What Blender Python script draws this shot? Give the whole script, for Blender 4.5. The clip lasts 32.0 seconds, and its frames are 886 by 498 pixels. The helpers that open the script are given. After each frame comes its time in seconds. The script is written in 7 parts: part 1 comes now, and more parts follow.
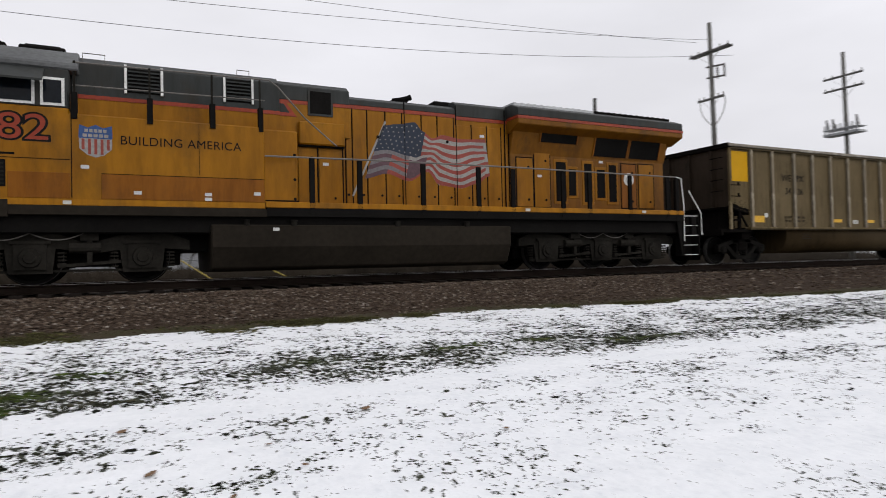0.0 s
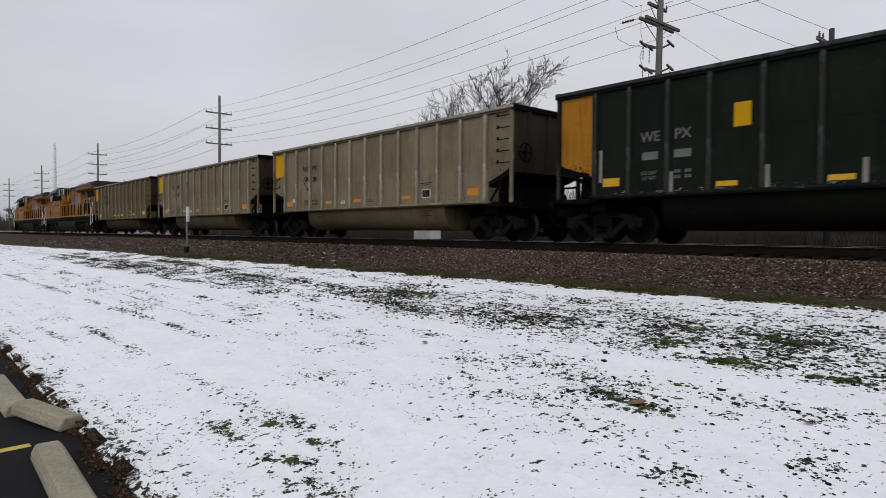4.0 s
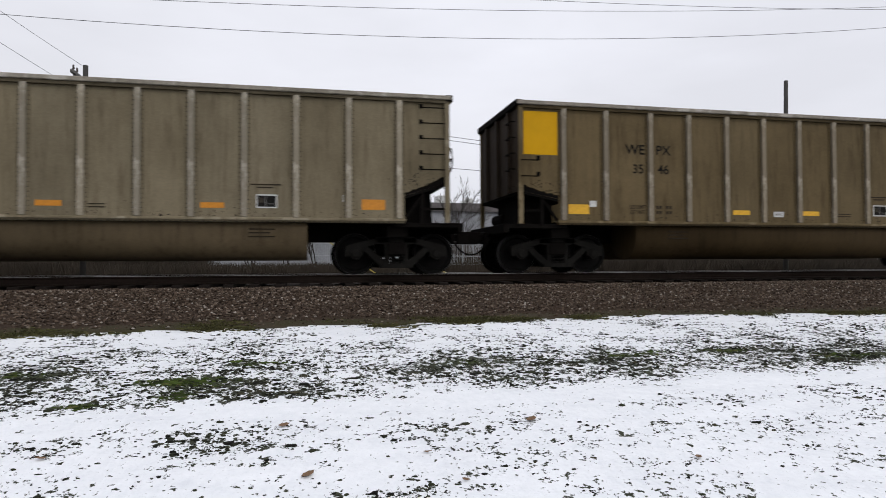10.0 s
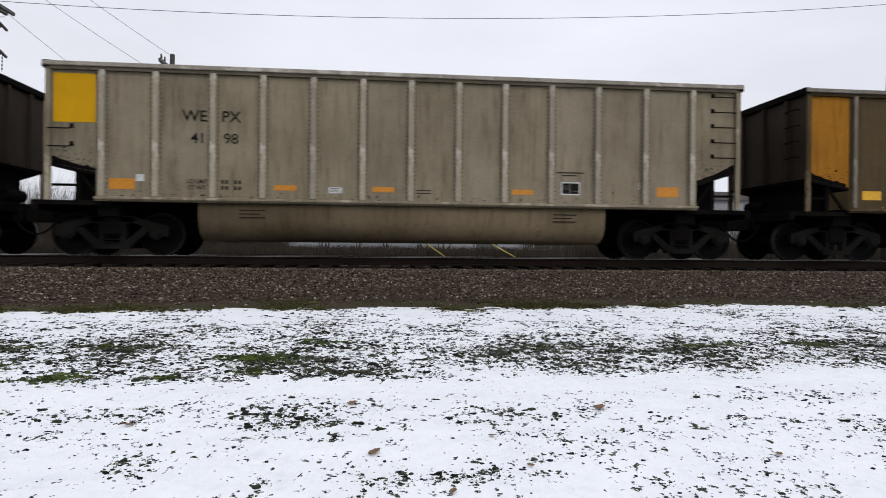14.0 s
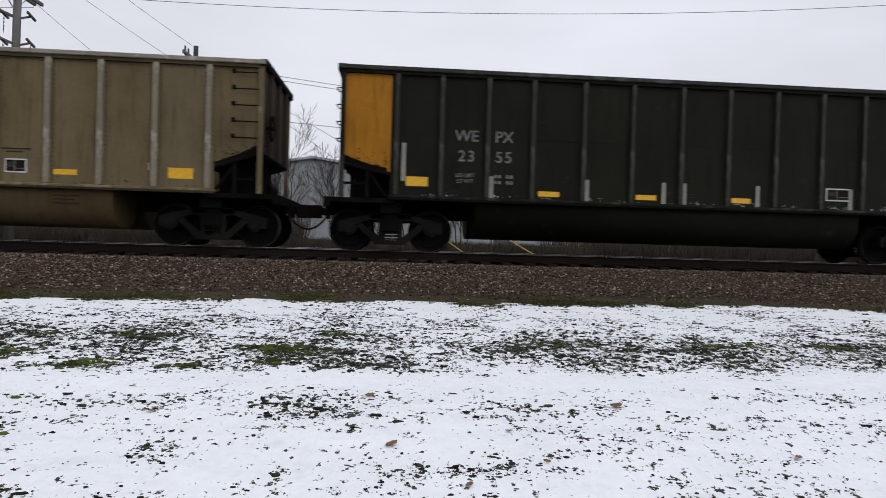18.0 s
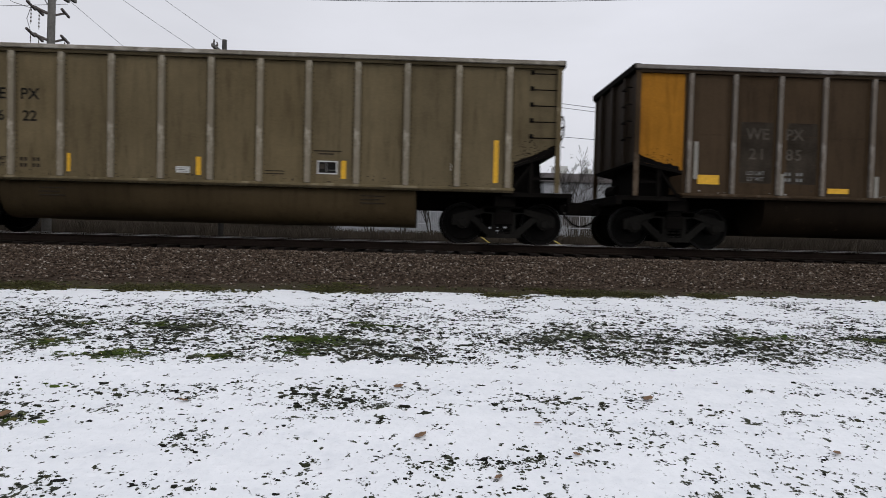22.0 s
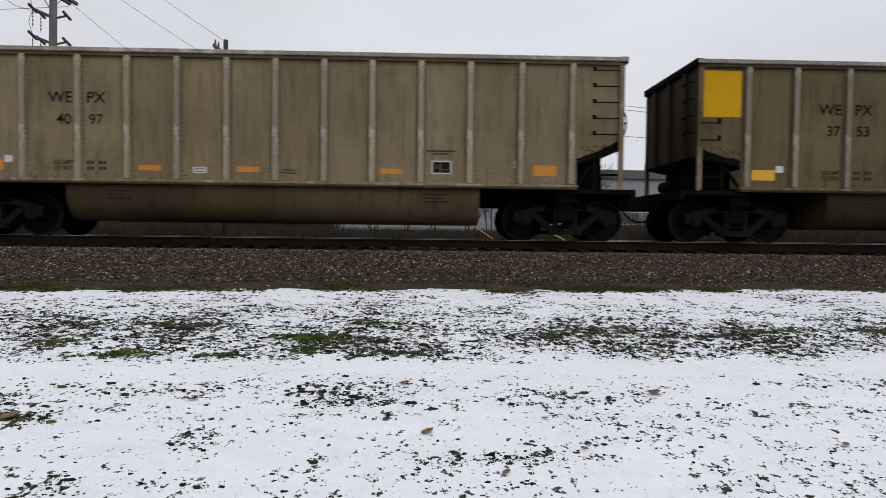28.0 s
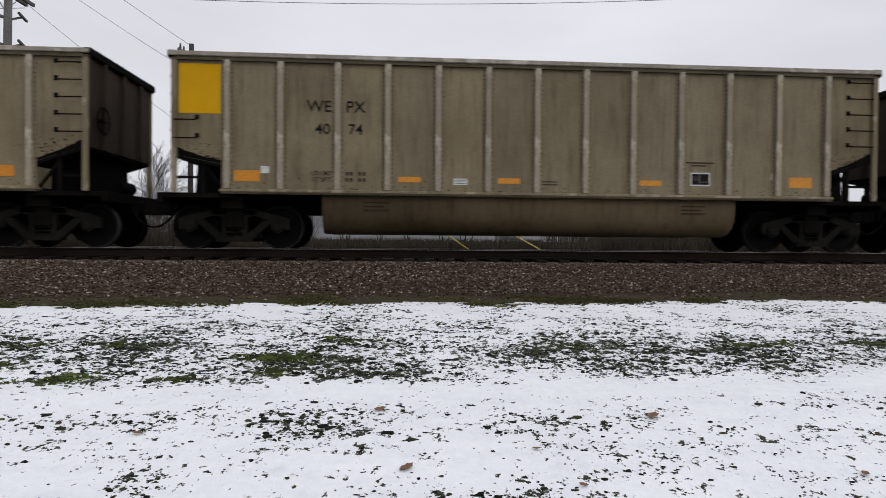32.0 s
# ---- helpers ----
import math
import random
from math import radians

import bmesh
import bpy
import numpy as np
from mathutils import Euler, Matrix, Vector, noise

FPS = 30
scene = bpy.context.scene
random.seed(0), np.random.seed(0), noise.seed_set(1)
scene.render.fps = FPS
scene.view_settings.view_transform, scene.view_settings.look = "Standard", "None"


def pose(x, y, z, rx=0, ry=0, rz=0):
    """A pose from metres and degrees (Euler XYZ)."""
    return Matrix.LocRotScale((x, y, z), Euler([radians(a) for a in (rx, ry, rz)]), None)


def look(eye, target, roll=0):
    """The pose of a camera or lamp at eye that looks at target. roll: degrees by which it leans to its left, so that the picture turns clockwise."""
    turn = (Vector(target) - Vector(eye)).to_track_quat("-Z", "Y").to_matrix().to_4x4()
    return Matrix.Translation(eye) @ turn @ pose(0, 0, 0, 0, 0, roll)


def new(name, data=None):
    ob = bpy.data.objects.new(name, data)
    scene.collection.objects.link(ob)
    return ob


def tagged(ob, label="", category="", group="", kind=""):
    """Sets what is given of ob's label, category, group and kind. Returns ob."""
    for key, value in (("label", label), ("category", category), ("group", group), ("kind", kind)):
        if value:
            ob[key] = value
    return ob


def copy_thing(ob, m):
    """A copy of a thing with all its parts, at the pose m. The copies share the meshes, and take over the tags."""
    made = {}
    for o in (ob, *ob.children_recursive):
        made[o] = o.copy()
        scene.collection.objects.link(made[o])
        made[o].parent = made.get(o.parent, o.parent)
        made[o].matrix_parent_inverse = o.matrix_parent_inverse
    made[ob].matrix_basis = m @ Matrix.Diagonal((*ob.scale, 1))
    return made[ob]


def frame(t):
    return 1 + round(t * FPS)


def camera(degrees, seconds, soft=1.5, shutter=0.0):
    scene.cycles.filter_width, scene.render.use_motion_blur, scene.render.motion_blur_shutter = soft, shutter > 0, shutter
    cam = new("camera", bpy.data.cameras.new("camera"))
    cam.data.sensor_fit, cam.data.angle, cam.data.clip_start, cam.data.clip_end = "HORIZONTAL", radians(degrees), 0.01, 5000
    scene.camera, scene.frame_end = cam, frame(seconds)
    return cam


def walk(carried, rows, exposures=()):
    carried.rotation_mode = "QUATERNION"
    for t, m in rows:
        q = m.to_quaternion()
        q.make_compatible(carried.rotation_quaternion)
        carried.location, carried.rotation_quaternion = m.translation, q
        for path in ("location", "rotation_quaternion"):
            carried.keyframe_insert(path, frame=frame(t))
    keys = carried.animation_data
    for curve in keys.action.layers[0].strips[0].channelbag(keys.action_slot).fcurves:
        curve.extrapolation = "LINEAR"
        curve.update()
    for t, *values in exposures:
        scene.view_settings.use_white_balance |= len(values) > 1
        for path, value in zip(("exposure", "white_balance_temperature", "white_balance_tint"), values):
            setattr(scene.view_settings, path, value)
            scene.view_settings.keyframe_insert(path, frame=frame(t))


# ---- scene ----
cam = camera(70.24, 32.0, soft=0.9, shutter=0.1)
PATH = [
    (0, (-0.055, -0.635, 1.666), (4.400, 8.314, 1.888), -1.03),
    (0.2, (-0.129, -0.586, 1.678), (2.250, 9.124, 1.905), -1.08),
    (0.5, (-0.259, -0.492, 1.629), (-0.791, 9.494, 1.680), -2.73),
    (1, (-0.290, -0.286, 1.599), (-4.977, 8.545, 1.389), -0.84),
    (1.5, (-0.154, -0.126, 1.626), (-6.742, 7.393, 1.354), 0.45),
    (2, (-0.122, -0.066, 1.626), (-7.245, 6.946, 1.299), -0.02),
    (2.5, (-0.136, -0.037, 1.621), (-7.448, 6.778, 1.313), -0.01),
    (3, (-0.151, -0.035, 1.623), (-7.522, 6.715, 1.300), 0.29),
    (3.5, (-0.158, -0.035, 1.623), (-7.569, 6.672, 1.315), 0.43),
    (5.5, (-0.170, -0.036, 1.620), (-7.813, 6.406, 1.328), 0.65),
    (6, (-0.152, -0.043, 1.609), (-7.761, 6.441, 1.361), 0.82),
    (6.5, (-0.155, -0.043, 1.613), (-7.446, 6.798, 1.380), 1.01),
    (7, (-0.160, -0.023, 1.600), (-7.125, 7.150, 1.388), 1.04),
    (7.5, (-0.131, -0.008, 1.609), (-6.255, 7.895, 1.396), 1.39),
    (8, (-0.023, -0.018, 1.626), (-5.145, 8.569, 1.503), 0.98),
    (8.5, (0.102, 0.033, 1.631), (-3.114, 9.501, 1.528), 0.85),
    (9, (0.094, 0.049, 1.649), (-0.278, 10.042, 1.605), 0.66),
    (9.5, (0.076, 0.003, 1.613), (1.589, 9.886, 1.821), -0.73),
    (10, (0.065, -0.033, 1.634), (2.169, 9.740, 1.862), 0.04),
    (10.5, (0.092, -0.025, 1.626), (2.202, 9.748, 1.864), -0.91),
    (11, (0.095, -0.026, 1.630), (2.055, 9.777, 1.871), -0.66),
    (11.5, (0.103, -0.024, 1.621), (1.798, 9.830, 1.798), -0.17),
    (12, (0.110, -0.020, 1.621), (1.605, 9.866, 1.740), -0.27),
    (12.5, (0.114, -0.000, 1.615), (1.318, 9.927, 1.632), 0.02),
    (13, (0.111, 0.002, 1.618), (1.205, 9.942, 1.595), 0.26),
    (13.5, (0.110, 0.007, 1.619), (1.150, 9.952, 1.609), 0.60),
    (14, (0.098, 0.006, 1.621), (1.099, 9.956, 1.593), 0.82),
    (14.5, (0.095, 0.005, 1.619), (1.024, 9.962, 1.587), 0.92),
    (16.5, (0.082, -0.005, 1.616), (0.867, 9.964, 1.587), 1.47),
    (17, (0.080, -0.000, 1.616), (0.852, 9.970, 1.547), 1.57),
    (17.5, (0.082, 0.002, 1.615), (0.827, 9.974, 1.516), 1.46),
    (18, (0.065, -0.009, 1.618), (0.806, 9.962, 1.507), 1.94),
    (18.5, (0.060, -0.014, 1.625), (0.808, 9.957, 1.515), 1.93),
    (19, (0.053, -0.020, 1.619), (0.858, 9.947, 1.543), 1.58),
    (19.5, (0.059, -0.011, 1.614), (0.888, 9.954, 1.503), 1.50),
    (20, (0.058, -0.003, 1.622), (0.889, 9.961, 1.444), 2.14),
    (20.5, (0.060, 0.004, 1.611), (0.881, 9.968, 1.424), 1.86),
    (21, (0.057, 0.009, 1.610), (0.762, 9.982, 1.407), 1.56),
    (21.5, (0.051, 0.016, 1.612), (0.508, 10.003, 1.387), 1.62),
    (22, (0.055, 0.021, 1.622), (0.380, 10.012, 1.352), 1.72),
    (22.5, (0.059, 0.023, 1.606), (0.377, 10.015, 1.361), 1.55),
    (23, (0.053, 0.014, 1.607), (0.411, 10.004, 1.349), 1.77),
    (23.5, (0.050, 0.007, 1.611), (0.429, 9.996, 1.344), 1.74),
    (24, (0.057, 0.013, 1.609), (0.432, 10.002, 1.343), 1.73),
    (24.5, (0.053, 0.000, 1.611), (0.445, 9.989, 1.365), 1.77),
    (25, (0.052, 0.006, 1.612), (0.443, 9.996, 1.383), 1.73),
    (25.5, (0.040, 0.006, 1.607), (0.429, 9.996, 1.389), 1.60),
    (27.5, (0.036, 0.017, 1.616), (0.291, 10.009, 1.310), 1.07),
    (28, (0.049, 0.026, 1.609), (0.315, 10.017, 1.297), 0.96),
    (28.5, (0.053, 0.054, 1.600), (0.340, 10.044, 1.267), 0.80),
    (29, (-0.000, 0.126, 1.604), (-0.156, 10.120, 1.295), 1.05),
    (29.5, (0.006, 0.239, 1.612), (-0.138, 10.236, 1.414), 0.16),
    (30, (0.067, 0.403, 1.619), (-0.294, 10.397, 1.670), 1.35),
    (30.5, (0.038, 0.510, 1.636), (0.588, 10.494, 1.487), 0.40),
    (31, (-0.010, 0.535, 1.618), (0.607, 10.515, 1.514), 0.42),
    (31.5, (0.006, 0.539, 1.612), (0.581, 10.521, 1.467), 0.89),
    (32, (0.010, 0.538, 1.611), (0.708, 10.512, 1.460), 0.78),
]
# the clip darkens a little while the camera looks along the train
EXPOSURE = [(0.0, 0.04, 6730, 10), (1.0, -0.03, 6730, 10), (2.0, -0.12, 6700, 10), (3.5, -0.20, 6600, 10), (6.0, -0.26, 6450, 10), (7.0, -0.18, 6450, 10),
            (8.0, -0.14, 6500, 10), (9.5, 0.05, 6550, 10), (12.0, 0.10, 6550, 10), (14.0, 0.10, 6450, 10), (18.0, -0.02, 6450, 10), (20.0, -0.06, 6450, 10),
            (22.0, -0.12, 6530, 10), (29.0, -0.12, 6550, 10), (31.0, 0.04, 6600, 10), (32.0, -0.08, 6600, 10)]
walk(cam, [(t, look(eye, target, roll)) for t, eye, target, roll in PATH], EXPOSURE)

# ---- world and light: an overcast winter sky, brighter overhead ----
world = bpy.data.worlds.new("overcast_sky")
scene.world = world
world.use_nodes = True
wn, wl = world.node_tree.nodes, world.node_tree.links
wn.clear()
w_out = wn.new("ShaderNodeOutputWorld")
w_bg = wn.new("ShaderNodeBackground")
w_co = wn.new("ShaderNodeTexCoord")
w_sep = wn.new("ShaderNodeSeparateXYZ")
w_ramp = wn.new("ShaderNodeValToRGB")
w_sky = wn.new("ShaderNodeTexSky")
w_sky.sky_type = "NISHITA"
w_sky.sun_disc = False
w_sky.sun_elevation = radians(35)
w_sky.sun_rotation = radians(150)
w_sky.dust_density = 4.0
w_bw = wn.new("ShaderNodeRGBToBW")
w_map = wn.new("ShaderNodeMapping")
w_map.inputs["Scale"].default_value = (1.0, 1.0, 3.0)
w_noise = wn.new("ShaderNodeTexNoise")
w_noise.inputs["Scale"].default_value = 2.2
w_noise.inputs["Detail"].default_value = 5.0
w_cloud = wn.new("ShaderNodeMapRange")
w_cloud.inputs["From Min"].default_value = 0.3
w_cloud.inputs["From Max"].default_value = 0.7
w_cloud.inputs["To Min"].default_value = 0.92
w_cloud.inputs["To Max"].default_value = 1.12
w_mul = wn.new("ShaderNodeMixRGB")
w_mul.blend_type = "MULTIPLY"
w_mul.inputs[0].default_value = 1.0
w_mix = wn.new("ShaderNodeMixRGB")
w_mix.inputs[0].default_value = 0.06
els = w_ramp.color_ramp.elements
els[0].position, els[0].color = 0.0, (0.508, 0.523, 0.580, 1)
els[1].position, els[1].color = 1.0, (0.93, 0.95, 1.03, 1)
mid = els.new(0.30)
mid.color = (0.624, 0.640, 0.712, 1)
wl.new(w_co.outputs["Generated"], w_sep.inputs[0])
wl.new(w_sep.outputs["Z"], w_ramp.inputs[0])
wl.new(w_co.outputs["Generated"], w_map.inputs[0])
wl.new(w_map.outputs[0], w_noise.inputs["Vector"])
wl.new(w_noise.outputs["Fac"], w_cloud.inputs["Value"])
# thinner cloud towards the hidden sun
w_side = wn.new("ShaderNodeMapRange")
w_side.inputs["From Min"].default_value = -0.7
w_side.inputs["From Max"].default_value = 0.7
w_side.inputs["To Min"].default_value = 0.97
w_side.inputs["To Max"].default_value = 1.12
w_both = wn.new("ShaderNodeMath")
w_both.operation = "MULTIPLY"
wl.new(w_sep.outputs["X"], w_side.inputs["Value"])
wl.new(w_side.outputs[0], w_both.inputs[0])
wl.new(w_cloud.outputs[0], w_both.inputs[1])
wl.new(w_ramp.outputs[0], w_mul.inputs[1])
wl.new(w_both.outputs[0], w_mul.inputs[2])
wl.new(w_sky.outputs[0], w_bw.inputs[0])
wl.new(w_mul.outputs[0], w_mix.inputs[1])
wl.new(w_bw.outputs[0], w_mix.inputs[2])
wl.new(w_mix.outputs[0], w_bg.inputs["Color"])
w_bg.inputs["Strength"].default_value = 1.0
wl.new(w_bg.outputs[0], w_out.inputs["Surface"])
sun = new("sun", bpy.data.lights.new("sun", "SUN"))
sun.data.energy, sun.data.angle, sun.data.color = 0.3, radians(40), (1.0, 0.97, 0.93)
sun.matrix_world = look((10, -20, 30), (0, 5, 0))

# ---- the plan ----
GRADE = 0.005          # the line climbs gently towards +x
RAIL = 1.38            # top of rail at x = 0
YC = 14.88             # centre line of the track
PITCH = 16.18          # car length over couplers
TILT = -math.degrees(math.atan(GRADE))


def rail_z(x):
    return RAIL + GRADE * x


def lawn_z(x, y):
    """Height of the lawn, which falls away from the track towards the car park."""
    xx = max(-30.0, min(22.0, x))
    z = -0.405 + 0.1011 * max(y, 1.3) - 0.0042 * xx
    z += 0.02 * noise.noise((x * 0.5, y * 0.5, 3.1)) + 0.008 * noise.noise((x * 2.3, y * 2.3, 7.7))
    return z


def edge_y(x):
    """Where the snowy lawn meets the ballast verge."""
    if x < -6:
        y = 9.7 + (x + 6) * 0.075
    else:
        y = 9.7 + (x + 6) * 0.085
    return max(6.2, min(10.75, y)) + 0.16 * noise.noise((x * 0.9, 0.3, 0)) + 0.07 * noise.noise((x * 4.1, 1.3, 0))


def ground_z(x, y):
    """Height of the ground anywhere, from the car park across the track to the yard beyond."""
    e = edge_y(x)
    if y <= 1.3:
        return lawn_z(x, 1.3) - 0.05
    if y <= e:
        return lawn_z(x, y)
    toe_y, top_y = e + 0.55, 12.95
    toe_z, top_z = lawn_z(x, e) + 0.06, rail_z(x) - 0.26
    if y <= toe_y:
        return lawn_z(x, e) + (y - e) / 0.55 * 0.06
    if y <= top_y:
        k = (y - toe_y) / (top_y - toe_y)
        return toe_z + (top_z - toe_z) * (k ** 0.92)
    if y <= 16.85:
        return top_z
    if y <= 18.6:
        k = (y - 16.85) / 1.75
        return top_z + (0.98 + GRADE * x * 0.7 - top_z) * k
    return 0.98 + GRADE * x * 0.7


# ---- materials ----
def material(name):
    m = bpy.data.materials.new(name)
    m.use_nodes = True
    nt = m.node_tree
    return m, nt.nodes, nt.links, nt.nodes["Principled BSDF"]


def ramp(nodes, stops):
    r = nodes.new("ShaderNodeValToRGB")
    e = r.color_ramp.elements
    e[0].position, e[0].color = stops[0][0], (*stops[0][1], 1)
    e[1].position, e[1].color = stops[-1][0], (*stops[-1][1], 1)
    for p, c in stops[1:-1]:
        e.new(p).color = (*c, 1)
    return r


def noise_node(nodes, links, scale, detail=4.0, rough=0.55, stretch=None, coord="Object"):
    co = nodes.new("ShaderNodeTexCoord")
    n = nodes.new("ShaderNodeTexNoise")
    n.inputs["Scale"].default_value = scale
    n.inputs["Detail"].default_value = detail
    n.inputs["Roughness"].default_value = rough
    mp = nodes.new("ShaderNodeMapping")
    if stretch:
        mp.inputs["Scale"].default_value = stretch
    links.new(co.outputs[coord], mp.inputs[0])
    links.new(mp.outputs[0], n.inputs["Vector"])
    return n


def mixc(nodes, links, fac, a, b, mode="MIX"):
    """Mix node; a and b are sockets or colours, fac a socket or a number."""
    m = nodes.new("ShaderNodeMixRGB")
    m.blend_type = mode
    for k, v in ((0, fac), (1, a), (2, b)):
        if isinstance(v, bpy.types.NodeSocket):
            links.new(v, m.inputs[k])
        elif k == 0:
            m.inputs[0].default_value = v
        else:
            m.inputs[k].default_value = (*v, 1)
    return m.outputs[0]


def bump(nodes, links, bsdf, height, strength=0.3, dist=0.02):
    b = nodes.new("ShaderNodeBump")
    b.inputs["Strength"].default_value = strength
    b.inputs["Distance"].default_value = dist
    links.new(height, b.inputs["Height"])
    links.new(b.outputs[0], bsdf.inputs["Normal"])


def plain(name, colour, rough=0.7, metal=0.0, vary=0.25, scale=6.0, bumped=0.15, gloss=0.3, grain=1.0):
    """A surface of one colour with two scales of grime."""
    m, n, l, b = material(name)
    big = noise_node(n, l, scale * 0.25, 3)
    fine = noise_node(n, l, scale * 4, 5)
    dark = tuple(c * (1 - vary) for c in colour)
    lite = tuple(min(1, c * (1 + vary * 0.7)) for c in colour)
    r1 = ramp(n, [(0.3, dark), (0.7, lite)])
    l.new(big.outputs["Fac"], r1.inputs[0])
    r2 = ramp(n, [(0.35, (1 - 0.2 * grain,) * 3), (0.65, (1 + 0.1 * grain,) * 3)])
    l.new(fine.outputs["Fac"], r2.inputs[0])
    c = mixc(n, l, 1.0, r1.outputs[0], r2.outputs[0], "MULTIPLY")
    l.new(c, b.inputs["Base Color"])
    b.inputs["Roughness"].default_value = rough
    b.inputs["Metallic"].default_value = metal
    b.inputs["Specular IOR Level"].default_value = gloss
    if bumped:
        bump(n, l, b, fine.outputs["Fac"], bumped, 0.01)
    return m


def car_paint(name, streak=1.0, wear=0.0):
    """Weathered paint or bare metal; its hue comes from the colour set on the object."""
    m, n, l, b = material(name)
    info = n.new("ShaderNodeObjectInfo")
    big = noise_node(n, l, 0.55, 4, 0.6)
    run = noise_node(n, l, 3.2, 6, 0.7, (2.6, 2.6, 0.25))
    fine = noise_node(n, l, 34, 4, 0.6)
    r1 = ramp(n, [(0.30, (0.70, 0.68, 0.64)), (0.68, (1.14, 1.13, 1.12))])
    l.new(big.outputs["Fac"], r1.inputs[0])
    r2 = ramp(n, [(0.26, (0.45, 0.40, 0.34)), (0.47, (1.0, 1.0, 1.0)), (0.72, (1.18, 1.17, 1.15))])
    l.new(run.outputs["Fac"], r2.inputs[0])
    r3 = ramp(n, [(0.3, (0.88, 0.88, 0.88)), (0.7, (1.10, 1.10, 1.10))])
    l.new(fine.outputs["Fac"], r3.inputs[0])
    c = mixc(n, l, 1.0, info.outputs["Color"], r1.outputs[0], "MULTIPLY")
    c = mixc(n, l, 0.75 * streak, c, r2.outputs[0], "MULTIPLY")
    c = mixc(n, l, 1.0, c, r3.outputs[0], "MULTIPLY")
    # rust and coal dust in loose blotches
    spot = noise_node(n, l, 2.6, 6, 0.7)
    rs = ramp(n, [(0.62, (0, 0, 0)), (0.74, (1, 1, 1))])
    l.new(spot.outputs["Fac"], rs.inputs[0])
    f = n.new("ShaderNodeMath")
    f.operation = "MULTIPLY"
    f.inputs[1].default_value = 0.35 * streak
    l.new(rs.outputs[0], f.inputs[0])
    c = mixc(n, l, f.outputs[0], c, (0.085, 0.058, 0.038))
    if wear:
        # bare metal where the paint has flaked
        flake = noise_node(n, l, 2.3, 5, 0.65, (1.0, 1.0, 0.7))
        rf = ramp(n, [(0.52, (0, 0, 0)), (0.60, (wear, wear, wear))])
        l.new(flake.outputs["Fac"], rf.inputs[0])
        pale = mixc(n, l, 1.0, mixc(n, l, 1.0, info.outputs["Color"], (1.55, 1.58, 1.64), "MULTIPLY"), (0.022, 0.022, 0.021), "ADD")
        pale = mixc(n, l, 1.0, pale, r3.outputs[0], "MULTIPLY")
        c = mixc(n, l, rf.outputs[0], c, pale)
    l.new(c, b.inputs["Base Color"])
    b.inputs["Roughness"].default_value = 0.7
    b.inputs["Specular IOR Level"].default_value = 0.07
    b.inputs["Metallic"].default_value = 0.0
    bump(n, l, b, fine.outputs["Fac"], 0.12, 0.006)
    return m


M = {}
M["paint"] = car_paint("weathered_car_paint")
M["rib"] = car_paint("weathered_rib_metal", 1.0, 0.8)
# near-black: brake dust plus the shade beneath the cars, put into the colour
M["under"] = plain("dusty_shade_black_steel", (0.0062, 0.0054, 0.0048), 0.9, 0.0, 0.4, 3, gloss=0.02)
M["rivet"] = plain("grimy_rivet_steel", (0.040, 0.034, 0.027), 0.8, 0.0, 0.5, 3, gloss=0.04)
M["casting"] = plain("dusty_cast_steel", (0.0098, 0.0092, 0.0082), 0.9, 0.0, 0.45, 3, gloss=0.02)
M["speck"] = plain("dried_road_salt", (0.30, 0.29, 0.27), 0.9, 0.0, 0.3, 9, 0, 0.05)
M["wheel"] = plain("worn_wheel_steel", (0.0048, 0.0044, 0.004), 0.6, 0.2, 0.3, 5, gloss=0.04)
M["tread"] = plain("polished_tread", (0.075, 0.073, 0.07), 0.5, 0.6, 0.1, 5)
# pale, barely metallic base colour stands in for the sky's reflection along the head
M["rail_head"] = plain("polished_rail_head", (0.50, 0.49, 0.48), 0.3, 0.25, 0.1, 2, 0)
# rust taken near black, with the shadow along the rail side in the colour
M["rail"] = plain("shade_dark_rusty_steel", (0.014, 0.010, 0.008), 0.85, 0.0, 0.3, 4, gloss=0.03)
M["sleeper"] = plain("creosoted_timber", (0.016, 0.013, 0.011), 0.95, 0, 0.35, 5, gloss=0.03)
M["yellow"] = plain("yellow_paint", (0.46, 0.245, 0.002), 0.6, 0, 0.05, 0.8, 0, 0.1, 0.3)
M["orange"] = plain("orange_reflector", (0.47, 0.185, 0.012), 0.45, 0, 0.15, 5, 0)
M["stripe"] = plain("yellow_reflector", (0.58, 0.32, 0.012), 0.45, 0, 0.15, 5, 0)
M["white"] = plain("white_reflector", (0.19, 0.18, 0.155), 0.5, 0, 0.25, 6, 0)
M["label"] = plain("white_label", (0.48, 0.48, 0.465), 0.5, 0, 0.15, 6, 0)
M["ink"] = plain("black_lettering", (0.012, 0.011, 0.010), 0.7, 0, 0.3, 8, 0, 0.03)
M["ink_pale"] = plain("pale_lettering", (0.13, 0.128, 0.12), 0.7, 0, 0.4, 8, 0)
M["ink_faint"] = plain("faded_lettering", (0.030, 0.024, 0.018), 0.75, 0, 0.5, 8, 0, 0.03)
M["ink_dim"] = plain("dim_tan_lettering", (0.070, 0.060, 0.048), 0.75, 0, 0.5, 8, 0, 0.03)
M["pole"] = plain("weathered_pole_timber", (0.125, 0.12, 0.112), 0.9, 0, 0.25, 4)
M["old_pole"] = plain("dark_old_pole_timber", (0.042, 0.040, 0.038), 0.9, 0, 0.25, 4)
M["wire"] = plain("weathered_wire", (0.11, 0.11, 0.115), 0.6, 0.2, 0.1, 4, 0)
M["insulator"] = plain("porcelain_insulator", (0.07, 0.055, 0.05), 0.25, 0, 0.1, 4, 0)
